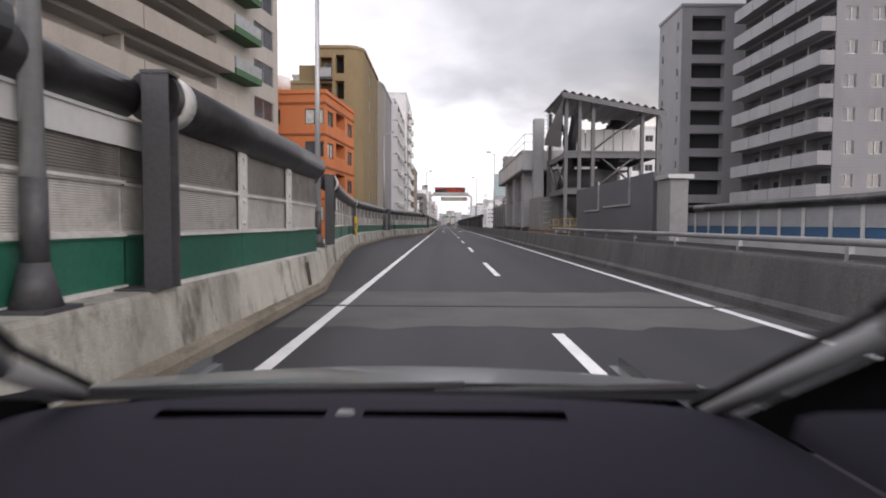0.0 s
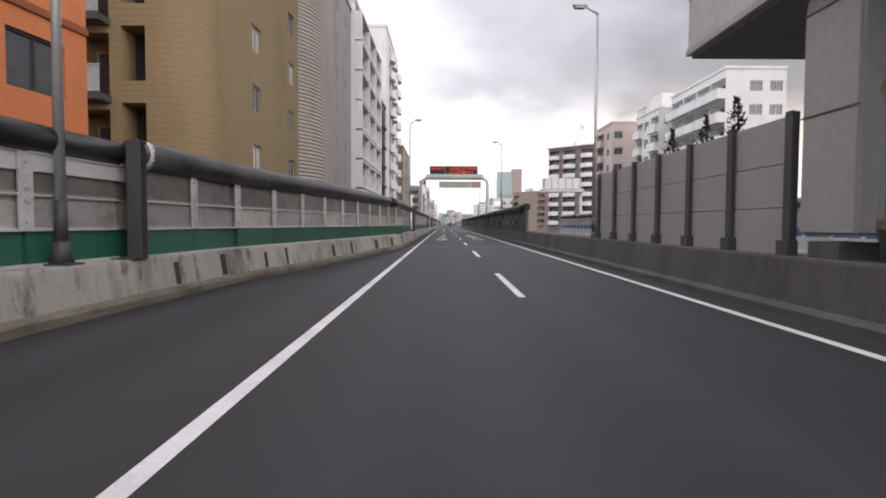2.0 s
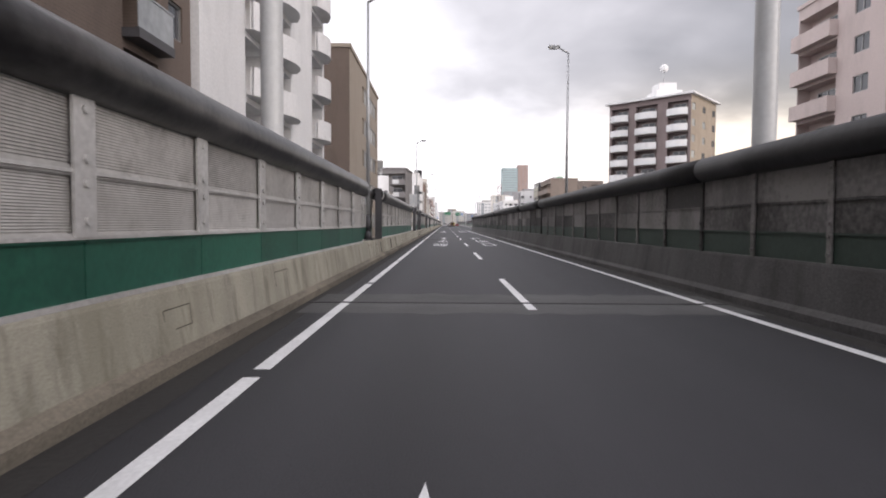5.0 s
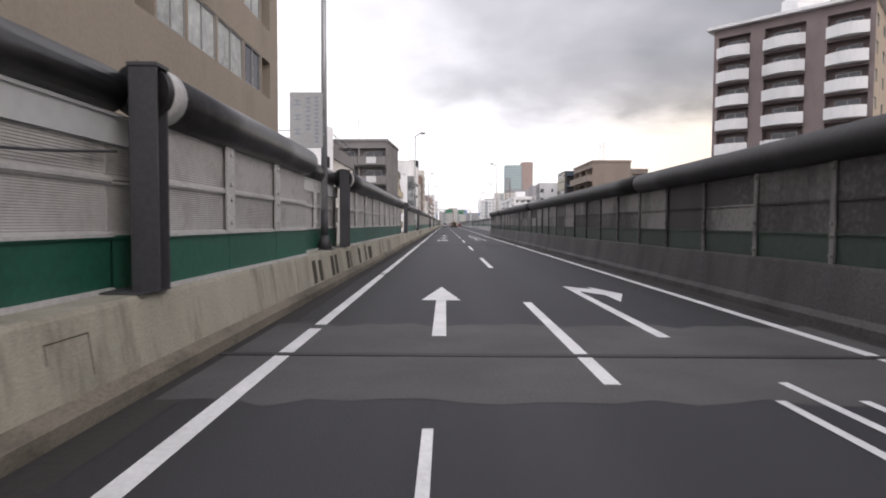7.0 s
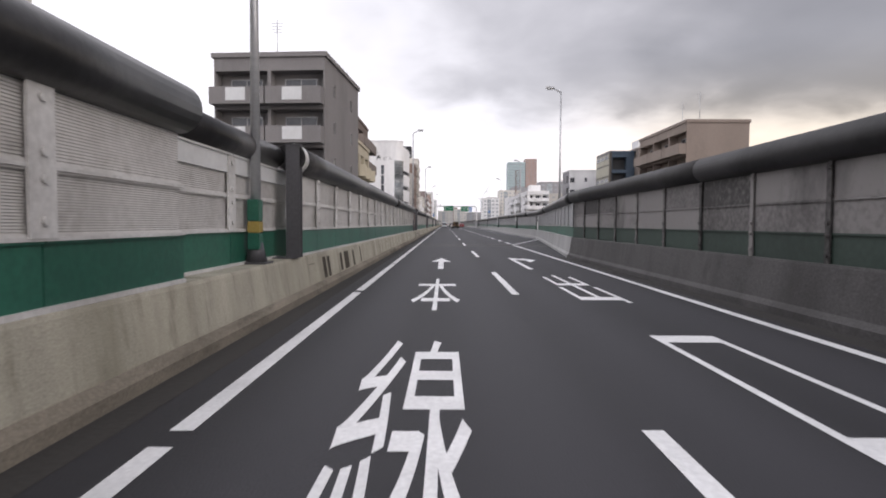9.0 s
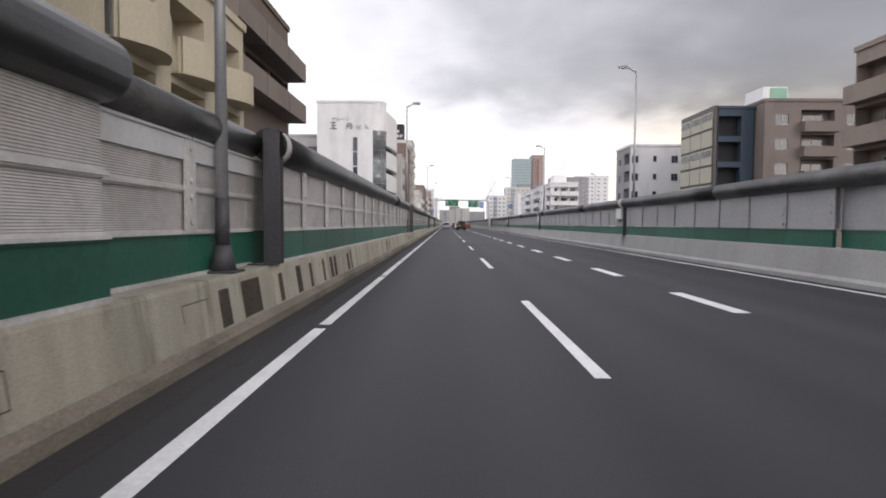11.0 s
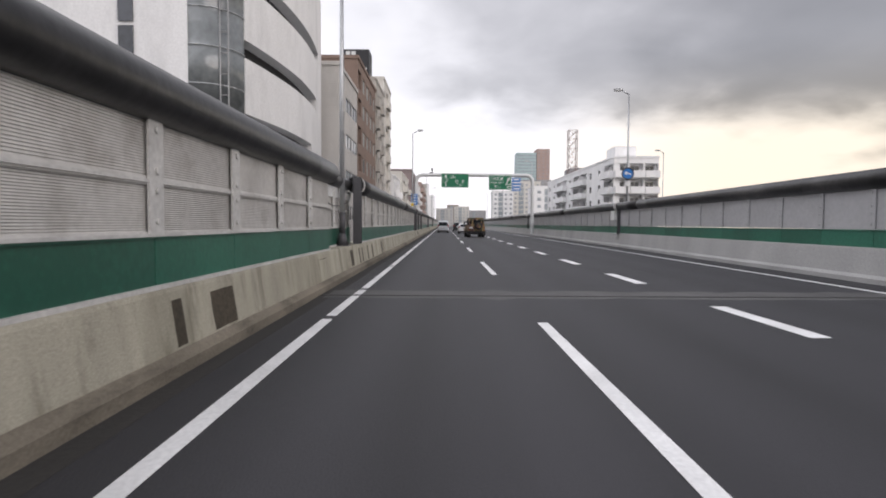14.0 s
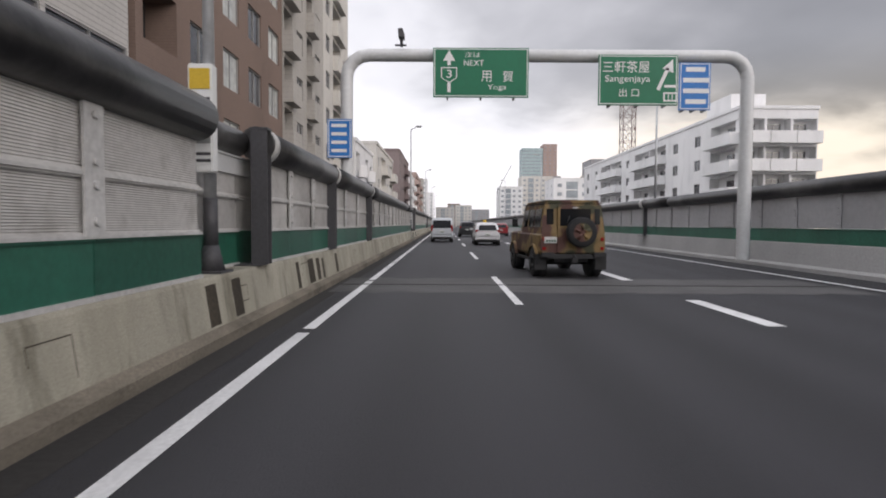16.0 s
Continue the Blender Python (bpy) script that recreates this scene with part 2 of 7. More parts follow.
def mesh_of(name, bm, mat, bevel=0.0):
    if bevel:
        bmesh.ops.bevel(bm, geom=bm.edges[:], offset=bevel, segments=2, affect="EDGES", clamp_overlap=True)
    bmesh.ops.recalc_face_normals(bm, faces=bm.faces[:])
    me = bpy.data.meshes.new(name)
    bm.to_mesh(me)
    bm.free()
    for m in (mat if isinstance(mat, (list, tuple)) else [mat]):
        me.materials.append(m)
    return me


def part(name, bm, mat, parent=None, label="", bevel=0.0):
    ob = new(name, mesh_of(name, bm, mat, bevel))
    if parent:
        ob.parent = parent
    if label:
        tagged(ob, label)
    return ob


def piece(name, me, parent, m):
    """One more object on a shared mesh."""
    ob = new(name, me)
    ob.parent = parent
    ob.matrix_basis = m
    return ob


def thing(name, label, category, m=None, group="", kind=""):
    ob = new(name)
    if m is not None:
        ob.matrix_basis = m
    return tagged(ob, label, category, group, kind)


def structure(name, bm, mat, label, category, bevel=0.0):
    return tagged(part(name, bm, mat, bevel=bevel), label, category, kind="structure")


# ---- the roadway: an elevated deck above the street ----
Y0, Y1 = -40.0, 620.0
bm = bmesh.new()
box(bm, -2600, 2600, -2600, 2600, -10.6, -10.0)
structure("ground", bm, STREET, "grey city ground far below the elevated road", "ground")

bm = bmesh.new()
rows = []
for i in range(0, 111):
    y = Y0 + (Y1 - Y0) * i / 110
    rows.append([bm.verts.new((x, y, 0)) for x in (-6.6, -3.0, 0, 3, 6, 12, 19)])
for r, s in zip(rows, rows[1:]):
    for k in range(6):
        bm.faces.new((r[k], r[k + 1], s[k + 1], s[k]))
structure("road", bm, ASPHALT, "dark grey worn asphalt of the elevated expressway", "road")
DIRT = material("gutter_dirt", (0.030, 0.028, 0.026), 0.9, 0, 0.35, 18, 1.2, 0.3, 0.5, (0.05, 0.046, 0.04), along=0.12)
for x0, x1 in ((-2.42, -2.12), (4.86, 5.22)):
    bm = bmesh.new()
    n = 120
    yb = 78.0 if x0 < 0 else Y0
    ye = Y1 if x0 < 0 else 222.0
    lo = [bm.verts.new((x0, yb + (ye - yb) * k / n, .002)) for k in range(n + 1)]
    hi = [bm.verts.new((x1 + .12 * noise.noise((k * .7, x0, 0)), yb + (ye - yb) * k / n, .002)) for k in range(n + 1)]
    for k in range(n):
        bm.faces.new((lo[k], hi[k], hi[k + 1], lo[k + 1]))
    structure("gutter", bm, DIRT, "strip of dark dirt along the foot of the barrier", "gutter")
bm = bmesh.new()
box(bm, -7.0, 19.4, Y0, Y1, -1.9, -0.02)
structure("viaduct_deck", bm, CONCRETE_PALE, "thick concrete deck slab carrying the expressway", "viaduct")
bm = bmesh.new()
box(bm, 5.2, 7.8, -1.3, 1.3, -10.0, -1.9)
PIER = mesh_of("pier", bm, CONCRETE_PALE, 0.15)
for k in range(16):
    ob = new("viaduct_pier", PIER)
    ob.location = (0, Y0 + 20 + 40 * k, 0)
    tagged(ob, "square concrete pier under the elevated road", "pier", "viaduct piers", "structure")

LEFT = [(-2.55, Y0), (-2.55, 11.6), (-3.2, 16.2), (-4.1, 23), (-4.8, 29), (-5.2, 35), (-5.3, 51), (-5.0, 57), (-4.3, 62), (-3.5, 68),
        (-2.6, 76), (-2.55, 80), (-2.55, Y1)]
RIGHT = [(5.35, Y0), (5.35, 222), (9.2, 254), (9.95, 303), (10.95, 343), (11.2, 400), (11.2, Y1)]


def along(path, s):
    """The place and the heading at s metres along a path."""
    for a, b in zip(path, path[1:]):
        a, b = Vector(a), Vector(b)
        d = (b - a).length
        if s <= d or b == Vector(path[-1]):
            w = (b - a) / d
            return a + w * s, math.degrees(math.atan2(w.y, w.x)) - 90
        s -= d


def length(path):
    return sum((Vector(b) - Vector(a)).length for a, b in zip(path, path[1:]))


def cut(path, ya, yb):
    """The stretch of a path between two y."""
    def at(y):
        for a, b in zip(path, path[1:]):
            if a[1] <= y <= b[1]:
                f = (y - a[1]) / (b[1] - a[1])
                return (a[0] + f * (b[0] - a[0]), y)
    return [at(ya)] + [p for p in path if ya + 0.01 < p[1] < yb - 0.01] + [at(yb)]


# ---- road markings: thin sheets of paint on the asphalt ----
def strip(bm, x, y0, y1, w, z=0.005):
    bm.faces.new([bm.verts.new(p) for p in ((x - w / 2, y0, z), (x + w / 2, y0, z), (x + w / 2, y1, z), (x - w / 2, y1, z))])


def marking(name, bm, label):
    return tagged(part(name, bm, ROAD_PAINT), label, "road marking", kind="structure")


bm = bmesh.new()
strip(bm, -1.72, Y0, 66, 0.16)
breaks = [67.2 + 8 * k for k in range(11)] + [153.6 + 8 * k for k in range(13)] + [257.0] + [263.4 + 6.62 * k for k in range(9)] + [320 + 6.55 * k for k in range(46)]
for ya, yb in zip([66.0] + breaks, breaks):
    strip(bm, -1.72, ya + .14, yb - .14, 0.16)
marking("edge_line_left", bm, "white solid edge line painted on asphalt")
bm = bmesh.new()
strip(bm, 4.6, Y0, 236, 0.16)
marking("edge_line_middle", bm, "white solid edge line painted on asphalt")
bm = bmesh.new()
pts = [(8.6, 250), (9.4, 352), (9.8, 400), (9.8, Y1)]
for (xa, ya), (xb, yb) in zip(pts, pts[1:]):
    bm.faces.new([bm.verts.new(p) for p in ((xa - .08, ya, .005), (xa + .08, ya, .005), (xb + .08, yb, .005), (xb - .08, yb, .005))])
bm.faces.new([bm.verts.new(p) for p in ((4.52, 236, .005), (4.68, 236, .005), (8.68, 250, .005), (8.52, 250, .005))])
marking("edge_line_right", bm, "white solid edge line painted on asphalt")

bm = bmesh.new()
strip(bm, 0, 0, 5.2, 0.15)
DASH = mesh_of("lane_dash", bm, ROAD_PAINT)
ends = [7.2 + 13.2 * k for k in range(-3, 9)] + [124.4, 137.6, 150.9, 164.1, 177.2, 189.4, 201.8, 214.4, 227, 239.5, 252.3] + [265 + 12.75 * k for k in range(0, 27)]
for y in ends:
    ob = new("lane_dash", DASH)
    ob.location = (1.46 if y < 232 else 1.38, y - 5.2, 0)
    tagged(ob, "white dashed lane line on dark asphalt", "road marking", "lane dashes", "structure")
bm = bmesh.new()
strip(bm, 0, 0, 2.7, 0.28)
DASH_WIDE = mesh_of("exit_dash", bm, ROAD_PAINT)
for k in range(-4, 30):
    ob = new("exit_lane_dash", DASH_WIDE)
    ob.location = (4.68, 263.8 + 6.4 * k, 0)
    tagged(ob, "broad short white dash dividing off the exit lane", "road marking", "exit lane dashes", "structure")


def arrow(bm, x, y0, y1, turn=0):
    if turn:
        for q in (((x - .08, y0), (x + .08, y0), (x + .08, y1 - 1.0), (x - .08, y1)),
                  ((x + .08, y1 - 1.0), (x + .45, y1 - 1.6), (x + .45, y1 - .6), (x - .08, y1)),
                  ((x + .45, y1 - 2.6), (x + .85, y1 - 1.4), (x + .45, y1 - .1))):
            bm.faces.new([bm.verts.new((a, b, .006)) for a, b in q])
    else:
        for q in (((x - .09, y0), (x + .09, y0), (x + .09, y1 - 2.2), (x - .09, y1 - 2.2)), ((x - .36, y1 - 2.2), (x + .36, y1 - 2.2), (x, y1))):
            bm.faces.new([bm.verts.new((a, b, .006)) for a, b in q])


def lettering(name, text, mat, parent, m, width, height, label="", align="CENTER"):
    """A flat word in the built-in font, scaled to a width and a height, lying in its own x-y plane, its lower edge on y = 0."""
    cu = bpy.data.curves.new(name, "FONT")
    cu.body = text
    cu.fill_mode = "FRONT"
    tmp = new(name, cu)
    me = bpy.data.meshes.new_from_object(tmp.evaluated_get(bpy.context.evaluated_depsgraph_get()))
    bpy.data.objects.remove(tmp)
    co = [v.co.copy() for v in me.vertices]
    if not co:
        return None
    xs, ys = [c.x for c in co], [c.y for c in co]
    sx, sy = width / max(max(xs) - min(xs), 1e-4), height / max(max(ys) - min(ys), 1e-4)
    for v in me.vertices:
        v.co = ((v.co.x - (max(xs) + min(xs)) / 2) * sx, (v.co.y - min(ys)) * sy, 0)
    me.materials.clear()
    me.materials.append(mat)
    ob = new(name, me)
    if parent:
        ob.parent = parent
    ob.matrix_basis = m
    if label:
        tagged(ob, label)
    return ob


for y in (96.7, 150.2, 204.7):
    for word, ya, yb, x, w in (("線", -5.0, 0, -.22, .95), ("本", 2.4, 7.6, -.12, .9), ("口", -3.9, 0.4, 3.02, .8), ("出", 3.4, 8.8, 3.0, .85)):
        ob = lettering("road_word", word, ROAD_PAINT, None, pose(x, y + ya, 0.006), w, yb - ya)
        if ob:
            tagged(ob, "white stretched character painted on the asphalt", "road marking", "road words", "structure")
    bm = bmesh.new()
    arrow(bm, -.08, y + 10.8, y + 16.3)
    marking("straight_arrow", bm, "white straight-ahead arrow painted on asphalt")
    bm = bmesh.new()
    arrow(bm, 2.72, y + 10.8, y + 16.6, 1)
    marking("exit_arrow", bm, "white right-bearing exit arrow painted on asphalt")

# expansion joints: a paler strip of mended asphalt with a dark rubber seam
for y, a, b in ((9.6, 2.0, 2.0), (78.8, 1.8, 1.8), (120.0, 1.2, 1.2), (160.0, 1.6, 1.8), (191.0, .4, .9), (235.0, 1.6, 1.6), (286.0, 1.4, 1.6), (319.0, .4, .8),
                (365.0, 1.5, 1.5), (405.0, 1.5, 1.5)):
    x1 = 5.0 if y < 225 else 9
    bm = bmesh.new()
    n = 24
    lo = [bm.verts.new((-2.3 + (x1 + 2.3) * k / n, y - a + .35 * noise.noise((k * .8, y, 0)), .0025)) for k in range(n + 1)]
    hi = [bm.verts.new((-2.3 + (x1 + 2.3) * k / n, y + b + .35 * noise.noise((k * .8, y, 5)), .0025)) for k in range(n + 1)]
    for k in range(n):
        bm.faces.new((lo[k], lo[k + 1], hi[k + 1], hi[k]))
    joint = structure("expansion_joint", bm, ASPHALT_PALE, "paler mended asphalt strip across the road", "road joint")
    bm = bmesh.new()
    box(bm, -2.4, x1, y - .09, y + .03, .001, .012)
    part("rubber_seam", bm, RUBBER_SEAM, joint)

# ---- noise walls along the road ----
def louvre_mesh(name, w, h, mat, slats=23):
    bm = bmesh.new()
    s = h / slats
    prev = None
    for k in range(slats):
        for d, z in ((0.0, k * s), (0.010, k * s + .3 * s), (0.010, k * s + .64 * s), (0.0, k * s + .71 * s)):
            cur = [bm.verts.new((d, y, z)) for y in (0, w)]
            if prev:
                bm.faces.new((prev[0], prev[1], cur[1], cur[0]))
            prev = cur
    box(bm, -.06, -.004, 0, w, 0, h)
    for z in (0, h - .03):
        box(bm, -.004, .035, 0, w, z, z + .03)
    return mesh_of(name, bm, mat)


def slab_mesh(name, w, h, mat, ribs=0):
    bm = bmesh.new()
    box(bm, -.06, .02, 0, w, 0, h)
    for k in range(ribs):
        z = h * (k + .5) / ribs
        box(bm, .02, .032, 0, w, z - .012, z + .012)
    box(bm, .02, .045, 0, w, h - .03, h)
    return mesh_of(name, bm, mat)


def post_mesh(name, h, mat, half=.125):
    bm = bmesh.new()
    box(bm, -.12, -.08, -half, half, 0, h)
    box(bm, -.08, .03, -.012, .012, 0, h)
    box(bm, .03, .055, -half, half, 0, h)
    for z in (.12, .40, .58, h - .12):
        tube(bm, (.055, 0, z), (.08, 0, z), .035, n=6)
    return mesh_of(name, bm, mat)


PANEL_BLUE = material("blue_panel", (0.05, 0.12, 0.23), 0.5, 0, 0.2, 12, 0.8, 0.08, spread=0.3)
PANEL_BROWN = material("grimy_metal_panel", (0.26, 0.25, 0.236), 0.6, 0.1, 0.2, 12, 0.8, 0.08, 0.4, (0.1, 0.09, 0.085), spread=0.6, moss=0.5, moss_colour=(0.08, 0.075, 0.07))
PANEL_MID = material("dull_metal_panel", (0.52, 0.51, 0.49), 0.6, 0.1, 0.2, 12, 0.8, 0.08, 0.4, (0.24, 0.23, 0.215), spread=0.9, moss=0.5, moss_colour=(0.20, 0.19, 0.175))
CONCRETE_BLOTCHED = material("blotched_concrete", (0.45, 0.435, 0.385), 0.9, 0, 0.4, 80, 1.1, 0.25, 0.95, (0.08, 0.075, 0.065), streak=0.4, moss=0.85, moss_colour=(0.07, 0.065, 0.05))
PANEL_DULL = material("dull_white_panel", (0.31, 0.315, 0.325), 0.65, 0, 0.15, 8, 0.6, 0.06, 0.35, (0.24, 0.24, 0.24), spread=0.3)
STYLES = {
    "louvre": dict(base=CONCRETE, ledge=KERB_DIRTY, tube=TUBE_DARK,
                   rows=((louvre_mesh("louvred_panel", 1.92, .56, PANEL), 1.775), (louvre_mesh("louvred_panel", 1.92, .48, PANEL), 1.285),
                         (slab_mesh("green_panel", 1.985, .50, PANEL_GREEN), .78)), post=post_mesh("post", 1.06, POST_GREY)),
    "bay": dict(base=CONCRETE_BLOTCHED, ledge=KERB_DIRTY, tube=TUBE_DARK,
                rows=((louvre_mesh("louvred_panel", 1.92, .56, PANEL_BROWN), 1.775), (louvre_mesh("louvred_panel", 1.92, .48, PANEL_MID), 1.285),
                      (slab_mesh("green_panel", 1.985, .50, PANEL_GREEN), .78)), post=post_mesh("post", 1.06, POST_GREY)),
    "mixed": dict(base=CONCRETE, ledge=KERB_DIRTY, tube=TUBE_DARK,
                  rows=((louvre_mesh("louvred_panel", 1.92, .56, PANEL_MID), 1.775), (louvre_mesh("louvred_panel", 1.92, .48, PANEL), 1.285),
                        (slab_mesh("green_panel", 1.985, .50, PANEL_GREEN), .78)), post=post_mesh("post", 1.06, POST_GREY)),
    "sooty": dict(base=CONCRETE_DARK, tube=TUBE_BLACK,
                  rows=((slab_mesh("sooty_panel", 1.92, .56, PANEL_DARK), 1.785), (slab_mesh("sooty_panel", 1.92, .48, PANEL_DARK), 1.3),
                        (slab_mesh("sooty_green_panel", 1.92, .44, PANEL_GREEN_DARK), .86)), post=post_mesh("post", 1.48, PANEL_DARK, .05)),
    "blue": dict(base=CONCRETE_PALE, tube=TUBE_DARK,
                 rows=((slab_mesh("white_panel", 1.96, 1.1, PANEL_DULL, 2), 1.35), (slab_mesh("blue_panel", 1.96, .5, PANEL_BLUE), .84)),
                 post=post_mesh("post", 1.6, POST_GREY)),
    "pale": dict(base=CONCRETE_PALE, tube=TUBE_DARK,
                 rows=((slab_mesh("pale_panel", 1.96, 1.03, PANEL_WHITE), 1.32), (slab_mesh("green_panel", 1.99, .44, PANEL_GREEN), .865)),
                 post=post_mesh("post", 1.03, PANEL_WHITE)),
}
PATCHES = []
prnd = random.Random(12)
for k in range(7):
    # a worn patch of darker mortar with a ragged rim, lying on the slope of the base
    bm = bmesh.new()
    rim, top = [], prnd.uniform(.62, .73)
    for j in range(20):
        a = j * math.tau / 20
        u = max(-1, min(1, 3.4 * math.cos(a))) * prnd.uniform(.285, .315)
        v = (.215 + top) / 2 + max(-1, min(1, 3.4 * math.sin(a))) * (top - .215) / 2 * prnd.uniform(.94, 1.0)
        rim.append(bm.verts.new((.031 - .079 * (v - .2) / .53, u, v)))
    bm.faces.new(rim)
    PATCHES.append(mesh_of("dark_patch", bm, CONCRETE_PATCH))
bm = bmesh.new()
bm.faces.new([bm.verts.new(p) for p in ((.030, -.02, .2), (.030, .02, .2), (-.049, .02, .72), (-.049, -.02, .72))])
SEAM = mesh_of("joint", bm, CONCRETE_PATCH)
CHASES = []
for k in range(5):
    # the open outline of a mended pocket: thin dark chases along three or four sides
    bm = bmesh.new()
    hw, lo, hi = prnd.uniform(.14, .4), prnd.uniform(.26, .42), prnd.uniform(.54, .7)
    for ya, yb, za, zb in ((-hw, hw, hi - .011, hi), (hw - .011, hw, lo, hi - .011), (-hw, -hw + .011, prnd.uniform(lo, hi - .1), hi - .011), (-hw * .3, hw - .011, lo, lo + .01))[:prnd.choice((3, 4))]:
        bm.faces.new([bm.verts.new((.0315 - .08 * (z - .2) / .54, y, z)) for y, z in ((ya, za), (yb, za), (yb, zb), (ya, zb))])
    CHASES.append(mesh_of("chase", bm, CONCRETE_PATCH))


LEFT_LAMPS = (3.9, 14.6, 52.1, 90.0, 131.0, 167.2, 206.6, 249.0, 281.6, 323.6, 359.0, 401.0, 440.0, 480.0, 520.0)


# the left wall stands in stretches, each ended by a dark column
LEFT_COLUMNS = (5.25, 16.2, 31.6, 53.6, 91.8, 132.5, 159, 168.7, 191.4, 208, 250.4, 283.5, 325, 360.3, 365.4, 372, 402.4, 441.4)
NICHE_ENDS = tuple(c for c in LEFT_COLUMNS if c in (159, 191.4) or any(0 < c - q < 2 for q in LEFT_LAMPS))
STRIP = slab_mesh("white_strip", 1.96, .27, STEEL_WHITE)


def niche(y):
    """How far the left wall steps back behind a lamp."""
    return .30 if any(0 < q - y < (2.2 if q in (360.3, 5.25) else 4.2) for q in NICHE_ENDS) else 0.0


def noise_wall(name, path, side, style, label, tall=True, base_height=.78, far=False):
    """side 1: the road lies to the right of the way; -1: to its left."""
    st = STYLES[style]
    root = thing(name, label, "noise wall", kind="structure")
    bm = bmesh.new()
    hb = base_height
    prof = [(.03, 0), (.03, .2), (-.05, hb - .04), (-.065, hb), (-.68, hb), (-.68, 0)]
    sweep(bm, path, [(o * side, z) for o, z in prof])
    part("concrete_base", bm, st["base"], root)
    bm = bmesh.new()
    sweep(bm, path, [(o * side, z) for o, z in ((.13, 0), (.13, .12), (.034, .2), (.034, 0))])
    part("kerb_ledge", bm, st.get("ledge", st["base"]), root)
    rnd = random.Random(len(name) * 31 + int(path[0][1]))
    n = max(1, round(length(path) / 2.0))
    step = length(path) / n
    fit = Matrix.Diagonal((1, step / 2.0 * 1.001, 1, 1))
    far_mesh = {}

    def put(pname, me, m):
        """Close by an object of its own; far off a share of one joined mesh."""
        if not far:
            return piece(pname, me, root, m)
        v0, f0 = far_mesh.setdefault(me.materials[0].name, ([], []))
        k0 = len(v0)
        v0.extend(tuple(m @ v.co) for v in me.vertices)
        f0.extend(tuple(i + k0 for i in p.vertices) for p in me.polygons)

    flip = 0 if side > 0 else 180
    for k in range(n):
        p, yaw = along(path, k * step)
        m = pose(p.x, p.y, 0, 0, 0, yaw + flip) @ fit
        if side > 0 or style == "pale":
            put("joint", SEAM, m)
            if side > 0:
                # half-way panel joints; their dark tone also paints the raised edges' shadow
                q, _ = along(path, min((k + .5) * step, length(path)))
                put("joint", SEAM, pose(q.x, q.y, 0, 0, 0, yaw + flip) @ Matrix.Diagonal((1, rnd.choice((.3, .5, .8, 1.2)), 1, 1)))
            if side > 0 and rnd.random() < (.5 if style == "bay" else .85 if any(-2 < p.y - q < 8 for q in LEFT_LAMPS) else .06):
                q, _ = along(path, min(k * step + rnd.uniform(.4, 1.5), length(path)))
                put("dark_patch", rnd.choice(PATCHES), pose(q.x, q.y, 0, 0, 0, yaw + flip) @ Matrix.Diagonal((1, rnd.choice((.3, .45, .5, .8, 1.1)), 1, 1)))
                if style != "bay" and rnd.random() < .7:
                    q, _ = along(path, min(k * step + rnd.uniform(.0, .3), length(path)))
                    put("dark_patch", rnd.choice(PATCHES), pose(q.x + .001, q.y, 0, 0, 0, yaw + flip) @ Matrix.Diagonal((1, rnd.choice((.35, .5, .7)), 1, 1)))
            if side > 0 and rnd.random() < .3:
                q, _ = along(path, min(k * step + rnd.uniform(.5, 1.4), length(path)))
                put("chase", rnd.choice(CHASES), pose(q.x, q.y, 0, 0, 0, yaw + flip))
        if not tall:
            continue
        back = niche(p.y + 1.0) if side > 0 else 0.0
        off = Matrix.Translation((-.14 - back, .04 if side > 0 else -1.96, 0))
        for me, z in st["rows"]:
            put(me.name.split(".")[0], me, m @ off @ Matrix.Translation((0, 0, z)))
        if back and k == n - 1:
            # the set-back panels run on a little behind the column
            on = m @ Matrix.Translation((-.14 - back, 2.0, 0)) @ Matrix.Diagonal((1, .4, 1, 1))
            for me, z in st["rows"]:
                put(me.name.split(".")[0], me, on @ Matrix.Translation((0, 0, z)))
            put("white_strip", STRIP, on @ Matrix.Translation((.03, 0, 2.09)))
        if back:
            put("white_strip", STRIP, m @ off @ Matrix.Translation((.03, 0, 2.09)))
        if side < 0 or k:
            put("post", st["post"], m @ Matrix.Translation((-.13 - back, 0, 1.285 if side > 0 else 1.32 if style == "pale" else .86)))
    if tall and side > 0:
        for z, rise in ((.775, .045), (1.268, .028), (1.752, .028)):
            bm = bmesh.new()
            for k in range(n):
                pa, pb = along(path, k * step)[0], along(path, min((k + 1) * step, length(path)))[0]
                back = niche(pa.y + 1.0)
                sweep(bm, [tuple(pa), tuple(pb)], [(-.16 - back, z), (-.085 - back, z), (-.085 - back, z + rise), (-.16 - back, z + rise)])
            part("rail", bm, POST_GREY, root)
    if tall:
        bm = bmesh.new()
        segs = 22
        marks = [along(path, min(k * step, length(path)))[0] for k in range(n + 1)]
        backs = [niche(p.y + 1.0) if side > 0 else 0.0 for p in marks[:-1]]
        k = 0
        while k < n:
            e = k + 1
            while e < n and backs[e] == backs[k] and (e - k) < 10:
                e += 1
            back, r = backs[k], .2 if backs[k] else .25
            prof = [((-.13 - back) * side + r * math.cos(j * math.tau / segs), 2.55 + r * math.sin(j * math.tau / segs)) for j in range(segs)]
            run = [tuple(p) for p in marks[k:e + 1]]
            if side < 0 or e < n:
                run[-1] = (run[-1][0], run[-1][1] - .025)
            sweep(bm, run, prof, smooth=True)
            k = e
        part("sound_tube", bm, st["tube"], root)
